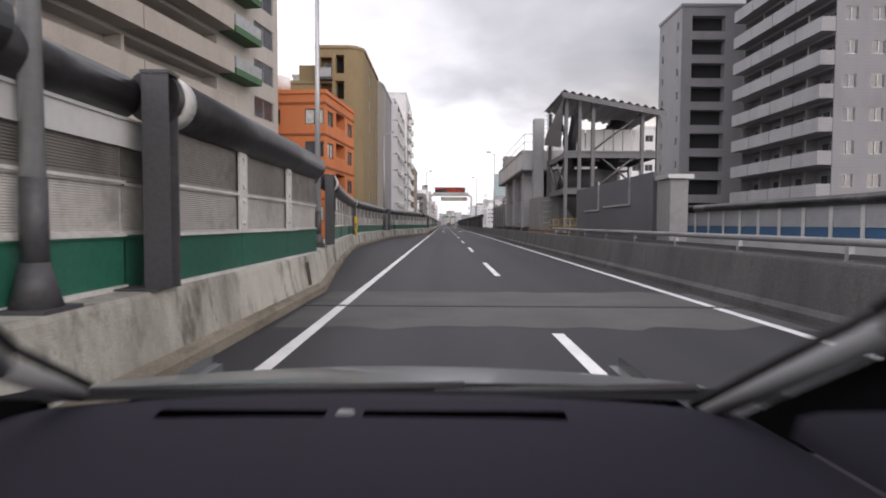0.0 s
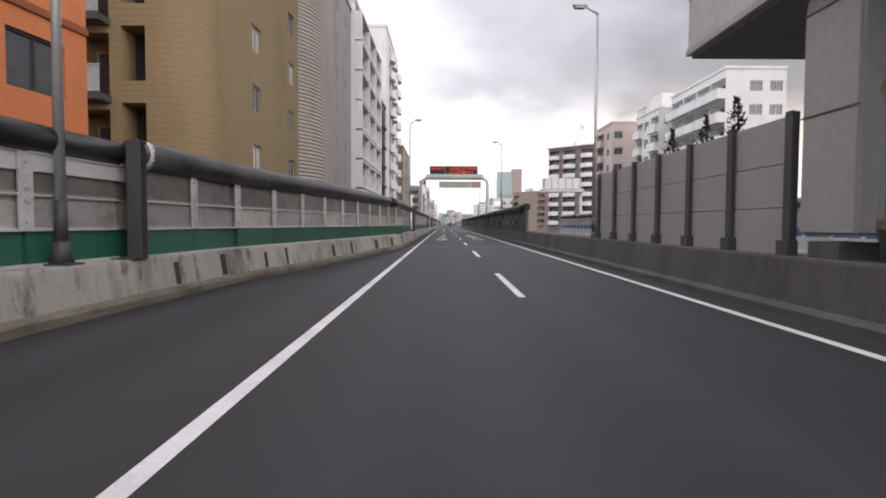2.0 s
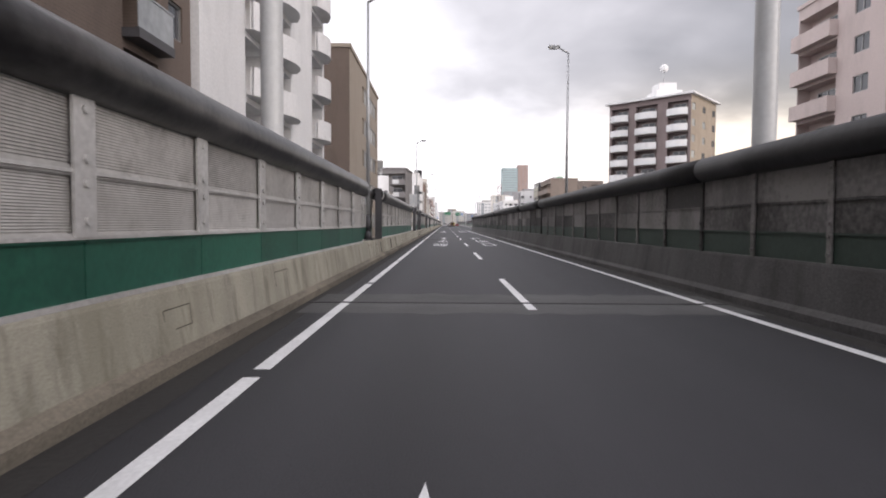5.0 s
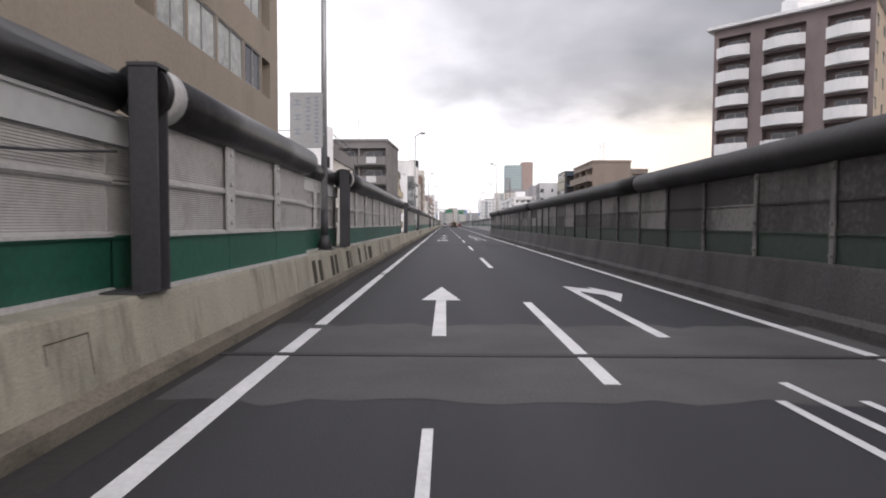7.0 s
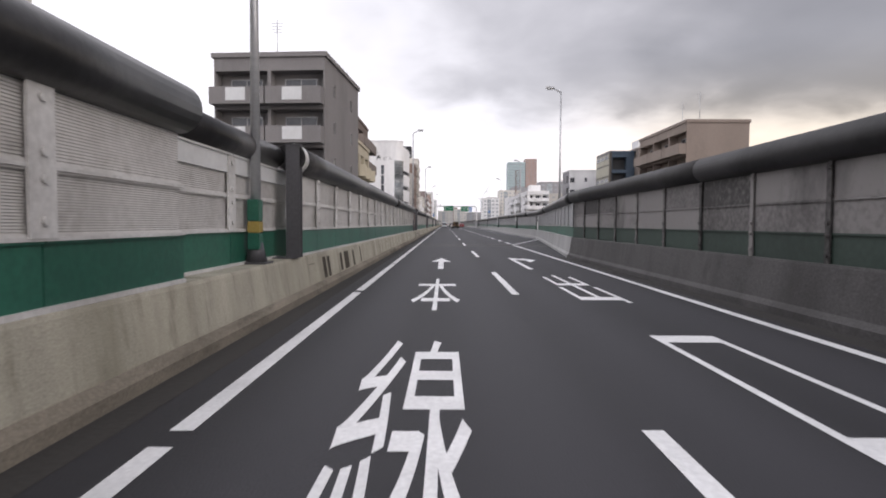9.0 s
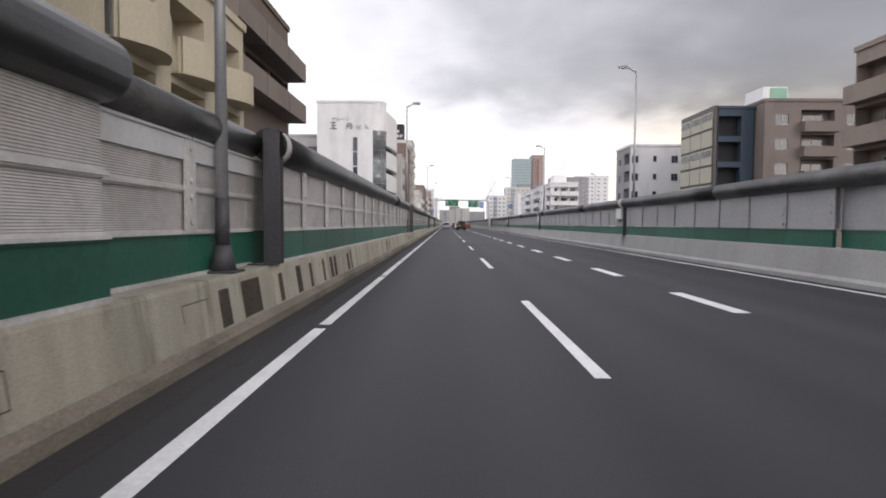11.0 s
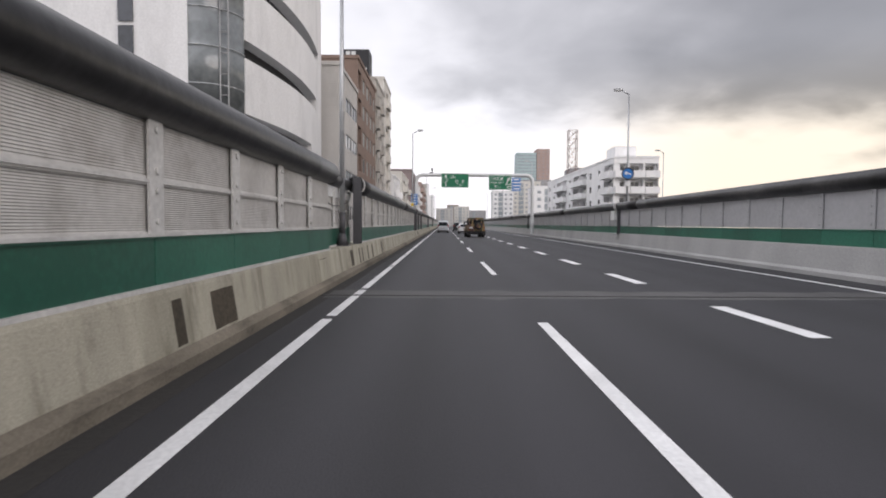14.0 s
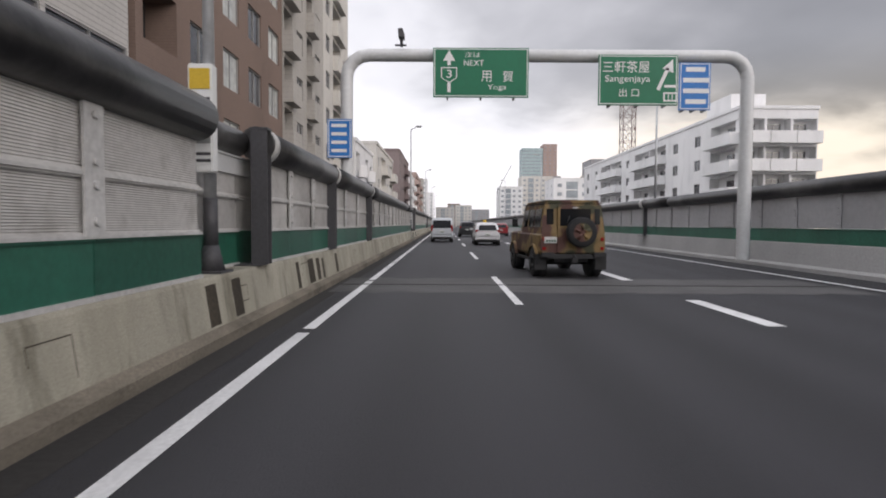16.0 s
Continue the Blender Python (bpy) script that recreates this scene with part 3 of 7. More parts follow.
    for key, (vs, fs) in far_mesh.items():
        me = bpy.data.meshes.new("far_panels")
        me.from_pydata(vs, [], fs)
        me.materials.append(bpy.data.materials[key])
        ob = new("far_panels", me)
        ob.parent = root
        tagged(ob, kind="stuff")
    return root


cuts = [Y0, *LEFT_COLUMNS, Y1]
for k, (a, b) in enumerate(zip(cuts, cuts[1:])):
    noise_wall("wall_left_%d" % (k + 1), cut(LEFT, a, b), 1, "bay" if b <= 92 else "mixed" if b <= 160 else "louvre", "grey louvred noise wall with a green band on a stained concrete base", far=a >= 430 or a < 0)
noise_wall("wall_right_1", cut(RIGHT, Y0, 82.0), -1, "sooty", "low sooty concrete barrier beside the road", tall=False, base_height=.9)
noise_wall("wall_right_2", cut(RIGHT, 82.0, 150.0), -1, "sooty", "dark sooty noise wall with a black tube on top", base_height=.86)
noise_wall("wall_right_3", cut(RIGHT, 150.0, 222.0), -1, "sooty", "dark sooty noise wall with a black tube on top", base_height=.86)
for k, (a, b) in enumerate(((222.0, 300.0), (300.0, 380.0), (380.0, 460.0), (460.0, Y1))):
    noise_wall("wall_right_%d" % (k + 4), cut(RIGHT, a, b), -1, "pale", "pale smooth noise wall with a green band", base_height=.86, far=a >= 460)
OPP = [(17.6, Y0), (17.6, 230), (18.6, 260), (18.6, Y1)]
noise_wall("wall_opposite_1", cut(OPP, Y0, 130), -1, "blue", "white noise wall with a blue band beyond the opposite carriageway", base_height=.86, far=True)

# dark steel columns where two stretches of wall meet, with the tube's round end
bm = bmesh.new()
box(bm, -.13, .11, -.10, -.08, .80, 2.74); box(bm, -.13, .11, .08, .10, .80, 2.74); box(bm, -.03, .01, -.08, .08, .80, 2.74)
box(bm, -.14, .12, -.11, .11, 2.74, 2.77)
box(bm, -.42, .05, -.24, .24, .785, .80)
COLUMN = mesh_of("column", bm, POST_DARK)
bm = bmesh.new()
tube(bm, (-.08, .11, 2.55), (-.08, .34, 2.55), .262, n=20)
COLLAR = mesh_of("tube_end", bm, POST_GREY)
for y in LEFT_COLUMNS:
    x = cut(LEFT, y, y + 1)[0][0] - .05
    ob = thing("wall_column", "dark steel end column of the noise wall", "column", pose(x, y, 0), "wall columns", "structure")
    piece("column", COLUMN, ob, Matrix.Identity(4)); piece("tube_end", COLLAR, ob, Matrix.Identity(4))
for y in (82.2, 272.6, 303.2, 343.8, 383.4):
    x = cut(RIGHT, y, y + 1)[0][0] + .12
    ob = thing("wall_column", "dark steel end column of the noise wall", "column", pose(x, y, 0), "wall columns", "structure")
    piece("column", COLUMN, ob, Matrix.Identity(4))
    if y > 100:
        piece("tube_end", COLLAR, ob, Matrix.Identity(4))

# ---- street lamps standing on the barriers ----
LAMP_GLASS = material("lamp_glass", (0.6, 0.6, 0.58), 0.2, 0, 0.1)


def street_lamp(x, y, side, foot=.78):
    root = thing("street_lamp", "tall grey steel street lamp on the barrier", "street lamp", pose(x, y, 0), "street lamps")
    bm = bmesh.new()
    tube(bm, (0, 0, foot), (0, 0, 9.45), .08, .042)
    tube(bm, (0, 0, 9.43), (.5 * side, 0, 9.7), .042, .04)
    part("pole", bm, STEEL, root)
    bm = bmesh.new()
    box(bm, -.2, .2, -.2, .2, foot - .02, foot + .03)
    tube(bm, (0, 0, foot + .02), (0, 0, foot + .34), .17, .09)
    tube(bm, (0, 0, foot + .34), (0, 0, foot + .92), .088, .085)
    part("base", bm, POST_DARK, root)
    bm = bmesh.new()
    xs = sorted((.4 * side, .95 * side))
    box(bm, xs[0], xs[1], -.12, .12, 9.66, 9.78)
    part("lamp_head", bm, STEEL, root, "", .04)
    bm = bmesh.new()
    xs = sorted((.5 * side, .88 * side))
    box(bm, xs[0], xs[1], -.11, .11, 9.62, 9.65)
    part("lens", bm, LAMP_GLASS, root)
    return root


for y in LEFT_LAMPS:
    street_lamp(cut(LEFT, y, y + 1)[0][0] - .27, y, 1)
for y in (66, 102, 137, 233, 272.3, 302.8, 343.4, 383, 420, 460):
    street_lamp(cut(RIGHT, y, y + 1)[0][0] + .42, y, -1)

for y in (335.8, 371.8):
    street_lamp(24.5, y, -1, -10)

# ---- buildings ----
WINDOW_GLASS = glass_like("window_glass", (0.055, 0.06, 0.07))
PALE_GLASS = glass_like("curtained_glass", (0.50, 0.52, 0.50), 0.15)
ALU = material("aluminium_frame", (0.35, 0.35, 0.35), 0.4, 0.6, 0.1, 20, 1, 0)
DARK_FRAME = material("bronze_frame", (0.06, 0.055, 0.05), 0.4, 0.4, 0.1, 20, 1, 0)
# near-black for the backs of openings: their inner shade is put into the colour
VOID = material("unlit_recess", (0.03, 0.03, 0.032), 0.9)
RAIL_GLASS = glass_like("frosted_rail", (0.33, 0.35, 0.36), 0.3)
_cache = {}


def window_meshes(w, h, frame_mat, glass):
    key = (round(w, 2), round(h, 2), frame_mat.name, glass.name)
    if key not in _cache:
        bm = bmesh.new()
        t = .06
        xs = [0, t, w / 2 - t / 2, w / 2 + t / 2, w - t, w] if w > 1.0 else [0, t, w - t, w]
        zs = [0, t, h - t, h]
        for i in range(len(xs) - 1):
            for j in range(3):
                if i % 2 == 0 or j != 1:
                    box(bm, xs[i], xs[i + 1], -.03, .05, zs[j], zs[j + 1])
        bmesh.ops.remove_doubles(bm, verts=bm.verts[:], dist=.0005)
        fr = mesh_of("window", bm, frame_mat)
        bm = bmesh.new()
        box(bm, t, w - t, .03, .05, t, h - t)
        _cache[key] = fr, mesh_of("pane", bm, glass)
    return _cache[key]


def balcony_mesh(w, h, mat, style, depth):
    key = (round(w, 2), round(h, 2), mat.name, style, depth)
    if key not in _cache:
        bm = bmesh.new()
        if style == "round":
            n = 8
            out = [((k / n) * w, -.1 - depth * math.sin(math.pi * (.12 + .76 * k / n))) for k in range(n + 1)]
            for (a, b), (c, d) in zip(out, out[1:]):
                v = [bm.verts.new(p) for p in ((a, b, -.15), (c, d, -.15), (c, d, h), (a, b, h), (a, b + .14, -.15), (c, d + .14, -.15), (c, d + .14, h), (a, b + .14, h))]
                for f in ((0, 1, 2, 3), (4, 7, 6, 5), (3, 2, 6, 7), (0, 4, 5, 1)):
                    bm.faces.new([v[i] for i in f])
                bm.faces.new([bm.verts.new(p) for p in ((a, b, -.14), (c, d, -.14), (c, .02, -.14), (a, .02, -.14))])
        elif style == "frame":
            for a, b, c, d in ((0, w, -.16, .12), (0, w, h - .2, h), (0, .2, .12, h - .2), (w - .2, w, .12, h - .2)):
                box(bm, a, b, -depth, .0, c, d)
        else:
            box(bm, 0, w, -depth, .0, -.16, 0)
            box(bm, 0, w, -depth, -depth + .12, 0, h if style != "rail" else .12)
            box(bm, 0, .1, -depth + .12, 0, 0, h if style != "rail" else .1)
            box(bm, w - .1, w, -depth + .12, 0, 0, h if style != "rail" else .1)
        bmesh.ops.remove_doubles(bm, verts=bm.verts[:], dist=.001)
        me = mesh_of("balcony", bm, mat)
        rail = None
        if style == "rail":
            bm = bmesh.new()
            box(bm, .02, w - .02, -depth + .03, -depth + .06, .14, h)
            box(bm, 0, w, -depth, -depth + .08, h, h + .05)
            rail = mesh_of("railing", bm, RAIL_GLASS)
        elif style == "frame":
            bm = bmesh.new()
            box(bm, .2, w - .2, -.3, -.27, .2, 1.15)
            box(bm, .2, w - .2, -.32, -.25, 1.15, 1.2)
            for k in range(4):
                x = .2 + (w - .4) * k / 3
                box(bm, x - .025, x + .025, -.31, -.27, .12, 1.15)
            rail = mesh_of("railing", bm, RAIL_GLASS)
        _cache[key] = me, rail
    return _cache[key]


def front_panel():
    if "front" not in _cache:
        bm = bmesh.new()
        box(bm, 0, 1.5, 0, .05, 0, .95)
        _cache["front"] = mesh_of("front_panel", bm, STEEL_WHITE)
    return _cache["front"]


def facade(root, m, width, z0, z1, mat, cols, floor, opts):
    """A wall with openings: m takes x along the wall, y inwards, z up, to the building. One letter for each bay of a storey:
    W window, S small window, B balcony before a recess, D dark open recess, G broad glazed band, . plain."""
    bm, vbm, gbm = bmesh.new(), bmesh.new(), bmesh.new()
    n = len(cols)
    weights = opts.get("bays") or [1] * n
    edges = [width * sum(weights[:k]) / sum(weights) for k in range(n + 1)]
    frame_mat, glass = opts.get("frame", ALU), opts.get("glass", WINDOW_GLASS)
    bal_mat, style, depth = opts.get("balcony", mat), opts.get("style", "solid"), opts.get("depth", .9)
    rnd = random.Random(int(abs(width) * 100 + z1 * 10))
    rows = int((z1 - z0 - .7) / floor)
    z0 = z1 - .7 - rows * floor
    top = z0

    def quad(b, *p):
        b.faces.new([b.verts.new(q) for q in p])

    for r in range(rows):
        v0, v1 = z0 + r * floor, z0 + (r + 1) * floor
        top = v1
        for c, ch in enumerate(cols):
            u0, u1 = edges[c], edges[c + 1]
            bay = u1 - u0
            if v1 < opts.get("hide", 3.2):
                ch = "."
            if ch == ".":
                quad(bm, (u0, 0, v0), (u1, 0, v0), (u1, 0, v1), (u0, 0, v1))
                continue
            if ch == "W":
                w, h, s, rec = min(opts.get("win", (1.6, 1.3))[0], bay * .86), opts.get("win", (1.6, 1.3))[1], opts.get("sill", .9), .16
            elif ch == "S":
                w, h, s, rec = min(.6, bay * .6), 1.0, 1.1, .14
            elif ch == "G":
                w, h, s, rec = bay - .16, opts.get("win", (1, 1.5))[1], opts.get("sill", .8), .12
            elif ch == "D":
                w, h, s, rec = bay * opts.get("dark_width", .72), opts.get("dark_height", floor * .62), opts.get("dark_sill", floor * .28), 1.1
            else:
                w, h, s, rec = bay - (1.0 if style == "round" else .24), floor - .42, .12, 1.1
            a0, a1, b0, b1 = (u0 + u1 - w) / 2, (u0 + u1 + w) / 2, v0 + s, v0 + s + h
            quad(bm, (u0, 0, v0), (u1, 0, v0), (u1, 0, b0), (u0, 0, b0)); quad(bm, (u0, 0, b1), (u1, 0, b1), (u1, 0, v1), (u0, 0, v1))
            quad(bm, (u0, 0, b0), (a0, 0, b0), (a0, 0, b1), (u0, 0, b1)); quad(bm, (a1, 0, b0), (u1, 0, b0), (u1, 0, b1), (a1, 0, b1))
            quad(bm, (a0, 0, b0), (a1, 0, b0), (a1, rec, b0), (a0, rec, b0)); quad(bm, (a0, 0, b1), (a1, 0, b1), (a1, rec, b1), (a0, rec, b1))
            quad(bm, (a0, 0, b0), (a0, rec, b0), (a0, rec, b1), (a0, 0, b1)); quad(bm, (a1, 0, b0), (a1, rec, b0), (a1, rec, b1), (a1, 0, b1))
            if opts.get("far"):
                quad(gbm, (a0, .14, b0), (a1, .14, b0), (a1, .14, b1), (a0, .14, b1))
                continue
            # a D bay is closed by a near-black sheet that paints its shade
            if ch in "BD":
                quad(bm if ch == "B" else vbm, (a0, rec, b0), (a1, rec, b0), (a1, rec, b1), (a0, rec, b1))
            if ch == "B":
                ww, hh = min(w * .62, 2.6), min(2.0, h - .2)
                fr, pn = window_meshes(ww, hh, frame_mat, glass)
                mm = m @ Matrix.Translation((a0 + (w - ww) * .5, rec - .06, b0 + .08))
                me, rail = balcony_mesh(bay - (.9 if style == "round" else .1) if style != "inset" else w, 1.1 if style != "frame" else floor - .34, bal_mat, style, depth if style != "inset" else .02)
                bo = piece("balcony", me, root, m @ Matrix.Translation((u0 + (.45 if style == "round" else .05), 0, b0)))
                if rail:
                    piece("railing", rail, bo, Matrix.Identity(4))
                if opts.get("front_panel"):
                    piece("front_panel", front_panel(), bo, Matrix.Translation((bay * .3, -depth - .03, .08)))
                wo = piece("window", fr, root, mm)
                piece("pane", pn, wo, Matrix.Identity(4))
            elif ch in "WSG":
                fr, pn = window_meshes(w, h, frame_mat, PALE_GLASS if (opts.get("pale", 0) > rnd.random()) else glass)
                wo = piece("window", fr, root, m @ Matrix.Translation((a0, rec - .06, b0)))
                piece("pane", pn, wo, Matrix.Identity(4))
    if len(gbm.faces):
        ob = part("far_glazing", gbm, glass, root)
        ob.matrix_basis = m
        tagged(ob, kind="stuff")
    else:
        gbm.free()
    quad(bm, (0, 0, top), (width, 0, top), (width, 0, z1), (0, 0, z1))
    if z0 > -10:
        quad(bm, (0, 0, -10), (width, 0, -10), (width, 0, z0), (0, 0, z0))
    ob = part("wall", bm, mat, root)
    ob.matrix_basis = m
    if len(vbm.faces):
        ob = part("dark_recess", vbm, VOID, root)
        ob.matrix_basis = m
    else:
        vbm.free()


def bands(root, w, d, levels, mat, out=.07, h=.18):
    """String courses round a building."""
    for z in levels:
        bm = bmesh.new()
        box(bm, -out, w + out, -out, 0, z, z + h); box(bm, -out, 0, 0, d, z, z + h); box(bm, w, w + out, 0, d, z, z + h)
        part("string_course", bm, mat, root)


def building(name, label, x0, x1, y0, y1, z1, mat, near="....", road="....", floor=2.9, z0=-1.3, roof=None, turn=0, **opts):
    """A block on the street beside the road; its road side faces the roadway."""
    root = thing(name, label, "building", pose(x0, y0, 0, 0, 0, turn))
    w, d = x1 - x0, y1 - y0
    o2 = dict(opts)
    o2.update(opts.get("near_opts", {}))
    o2["bays"] = opts.get("near_bays")
    opts["bays"] = opts.get("road_bays")
    facade(root, Matrix.Identity(4), w, z0, z1, opts.get("near_mat", mat), near, floor, o2)
    m_east = Matrix(((0, -1, 0, w), (1, 0, 0, 0), (0, 0, 1, 0), (0, 0, 0, 1)))
    m_west = Matrix(((0, 1, 0, 0), (-1, 0, 0, d), (0, 0, 1, 0), (0, 0, 0, 1)))
    m_far = Matrix(((-1, 0, 0, w), (0, -1, 0, d), (0, 0, 1, 0), (0, 0, 0, 1)))
    left_side = x1 < 0
    o3 = dict(opts, bays=None)
    facade(root, m_east, d, z0, z1, mat, road if left_side else "...", floor, opts if left_side else o3)
    facade(root, m_west, d, z0, z1, mat, "..." if left_side else road, floor, o3 if left_side else opts)
    facade(root, m_far, w, z0, z1, mat, "...", floor, o3)
    bm = bmesh.new()
    e = opts.get("eave", .12)
    box(bm, -e, w + e, -e, d + e, z1, z1 + .35)
    box(bm, .2, w - .2, .2, d - .2, z1 + .35, z1 + .42)
    part("roof", bm, roof or mat, root)
    return root


def wallmat(name, c, **k):
    k.setdefault("fine", 9); k.setdefault("coarse", .25); k.setdefault("bump", .12); k.setdefault("vary", .12)
    return material(name, c, .85, 0, stain=.35, stain_colour=tuple(q * .6 for q in c), streak=.35, **k)


M_BEIGE = wallmat("beige_render", (.42, .40, .37), course=.3, groove=.05)
M_GREYBEIGE = wallmat("grey_beige_ribs", (.37, .345, .31), course=.27, groove=.12)
M_BLUISH = wallmat("blue_grey_render", (.33, .33, .35))
M_ORANGE = wallmat("orange_tile", (.56, .19, .072), course=.1)
M_ORANGE_DARK = wallmat("dark_orange_tile", (.25, .08, .035))
M_OLIVE = wallmat("olive_tile", (.255, .195, .106), course=.24)
M_GREY = wallmat("grey_render", (.43, .42, .405))
M_WHITE = wallmat("white_render", (.75, .75, .75))
M_WHITE_WARM = wallmat("warm_white_render", (.60, .58, .54))
M_RUSSET = wallmat("russet_tile", (.21, .15, .122), course=.1)
M_SIDING = wallmat("pale_ribbed_siding", (.50, .485, .465), course=.16, groove=.2)
M_BROWN_PALE = wallmat("pale_brown_tile", (.25, .205, .175))
M_MAROON = wallmat("mauve_brown_tile", (.235, .188, .184), course=.1)
M_TAN = wallmat("tan_brick", (.36, .30, .235), course=.1)
M_OFFICE = wallmat("beige_brown_render", (.32, .275, .225))
M_CHARCOAL = wallmat("charcoal_tile", (.21, .20, .198))
M_PINK = wallmat("pinkish_render", (.52, .44, .42))
M_BLUEGREY = wallmat("blue_grey_glass", (.05, .072, .10), fine=2)
M_CREAM = wallmat("cream_render", (.50, .45, .34))
M_STONE = wallmat("grey_tile", (.31, .305, .315), course=.3, groove=.06)
# both tower tones are paled: distance haze is mixed into the colour
M_TEAL = wallmat("teal_glass_tower", (.36, .46, .47), fine=.5)
M_REDBROWN = wallmat("red_brown_tower", (.37, .28, .25), fine=.5)

M_BEIGE_DIRTY = wallmat("weathered_beige_render", (.36, .333, .297))
M_SLAB_BROWN = wallmat("dark_brown_tile", (.155, .12, .10), course=.1)
M_STONE_DARK = wallmat("grey_tile_cladding", (.25, .247, .258), course=.3, groove=.06)
M_BROWN_MID = wallmat("taupe_tile", (.20, .168, .148), course=.1)
M_GREENISH = wallmat("green_painted_balcony", (.06, .13, .07))

# left side of the road, in the order of the drive
b = building("apartment_block", "beige apartment block with green-railed balconies", -39.1, -19.1, 21.9, 52.4, 24, M_BEIGE, "W..W", "WBB.W", style="solid", depth=1.3, balcony=M_BEIGE_DIRTY, win=(3.2, 1.6), hide=8.9, turn=-10, road_bays=(4, 8.5, 9, 4.2, 4.8))
for z in (11.75, 14.65, 17.55, 20.45):
    bm = bmesh.new()
    box(bm, 20.0, 21.3, 21.7, 25.3, z - .12, z); box(bm, 21.22, 21.3, 21.7, 25.3, z, z + .35); box(bm, 20.0, 21.22, 21.7, 21.76, z, z + .35)
    part("green_balcony", bm, M_GREENISH, b)
    bm = bmesh.new()
    box(bm, 21.24, 21.28, 21.72, 25.28, z + .35, z + 1.15); box(bm, 20.0, 21.24, 21.72, 21.75, z + .35, z + 1.15)
    part("balcony_screen", bm, RAIL_GLASS, b)
b = building("orange_apartment_house", "orange tiled apartment house with loggias", -20, -10.3, 50.5, 60, 12.6, M_ORANGE, "W.W.W", "WBW", floor=2.8, z0=.6, style="inset", hide=1.0, win=(1.7, 1.3), pale=.45, turn=-6, frame=DARK_FRAME)
bands(b, 9.7, 9.5, (3.4, 6.2, 9.0, 11.7), M_ORANGE_DARK)
b = building("olive_tower_block", "tall olive tiled apartment tower with dark recesses", -21, -14.5, 66.4, 81, 17.5, M_OLIVE, "W.W", "...", floor=2.95, pale=.4, hide=2.0)
b = building("olive_tower_wing", "olive tiled wing of the apartment tower with balconies", -14.5, -11.3, 66.2, 81, 21.5, M_OLIVE, "BD", "...", floor=2.95, hide=2.0, style="rail", depth=.8, balcony=POST_DARK, dark_width=.6, dark_height=2.1)
b = building("olive_apartment_front", "olive tiled front of the apartment tower facing the road", -11.3, -9.5, 68, 81, 21.5, M_OLIVE, ".", ".W.W", floor=2.95, pale=.5, hide=2.0, win=(1.3, 1.3))
b = building("grey_apartment_block", "grey corrugated apartment block with plain end wall", -22, -15.5, 83, 101.3, 22.5, M_GREY, ".S.", "....S", floor=2.95)
b = building("grey_block_wing", "grey ribbed wing of the apartment block facing the road", -15.5, -9.5, 89, 93.3, 22.5, M_GREYBEIGE, "...", "..", floor=2.95)
b = building("grey_block_end", "blue-grey end of the apartment block with slot windows", -15.5, -9.45, 93.3, 101.4, 22.5, M_BLUISH, "...", "S.S.", floor=2.95)
b = building("white_balcony_block", "white apartment block with framed glazed balconies", -22, -9.0, 101.5, 119, 23.5, M_STONE, "S...", "BBB", floor=2.95, style="frame", depth=.7, balcony=M_WHITE, near_mat=M_WHITE, roof=M_WHITE)
b = building("brown_slab_block", "narrow dark brown tiled apartment slab with small windows", -20, -9.0, 119.4, 130.3, 18.5, M_SLAB_BROWN, "....", "WWWBW", floor=2.8, style="rail", depth=.5, pale=.4, win=(1.0, 1.2), balcony=POST_DARK)
b = building("white_tower_block", "tall white apartment tower with rounded balconies", -20, -8.9, 130.8, 152, 31, M_WHITE, "....", ".BB.B", floor=2.9, style="round", depth=.8)
# near wall in a darker brown: the shade on that side is painted in
b = building("brown_office_block", "brown tiled office block with white window bands", -24, -8.7, 162, 183.6, 17.3, M_OFFICE, "S....", ".DGGGGD.", floor=3.3, z0=-.6, win=(2, 1.75), pale=.95, road_bays=(8.0, 1.2, 2.1, 2.5, 2.9, 2.3, 1.4, 1.2), dark_width=.9, dark_height=1.75, dark_sill=.8, near_mat=M_SLAB_BROWN)
b = building("low_white_hall", "low white building with a railed roof", -18, -9.3, 199, 211, 7.2, M_WHITE_WARM, "....", ".W.W.", floor=3.0)
b = building("charcoal_apartment_house", "charcoal apartment house with white balcony fronts", -17.6, -9.0, 241.7, 253, 13.9, M_CHARCOAL, "BB", ".S..S.", floor=2.9, z0=-.4, style="solid", depth=1.0, balcony=M_CHARCOAL, pale=.3, front_panel=True, eave=.16, turn=-4)
b = building("cream_apartment_house", "cream apartment house with rounded balconies", -16, -9.3, 257, 268, 10, M_CREAM, "..W", "BBB", style="round", depth=.9, balcony=M_CREAM)
b = building("brown_balcony_house", "dark brown apartment house with heavy solid balconies", -26, -11.5, 270, 283.3, 15.1, M_SLAB_BROWN, "B.B", "BBB", style="solid", depth=1.3, hide=9, balcony=M_BROWN_MID)
b = building("white_office_tower", "white office building with a rounded glass corner", -21.2, -12.1, 335, 357, 21, M_WHITE, ".....", "...", floor=3.4, z0=-.5)
b = building("white_office_wing", "white office wing with broad dark curved openings", -12.1, -11.5, 337, 357, 20, M_WHITE, "..", "...", floor=5.2, z0=1.2)
b = building("low_grey_annex", "low grey annex beside the white office building", -27, -21.4, 337, 352, 15.8, M_GREY, "G", "...", floor=3.2)
b = building("grey_panel_block", "pale grey panel-clad block with window bands", -22, -9.3, 358.2, 369, 15.2, M_SIDING, "....", ".GG", floor=3.4, win=(2, 1.4))
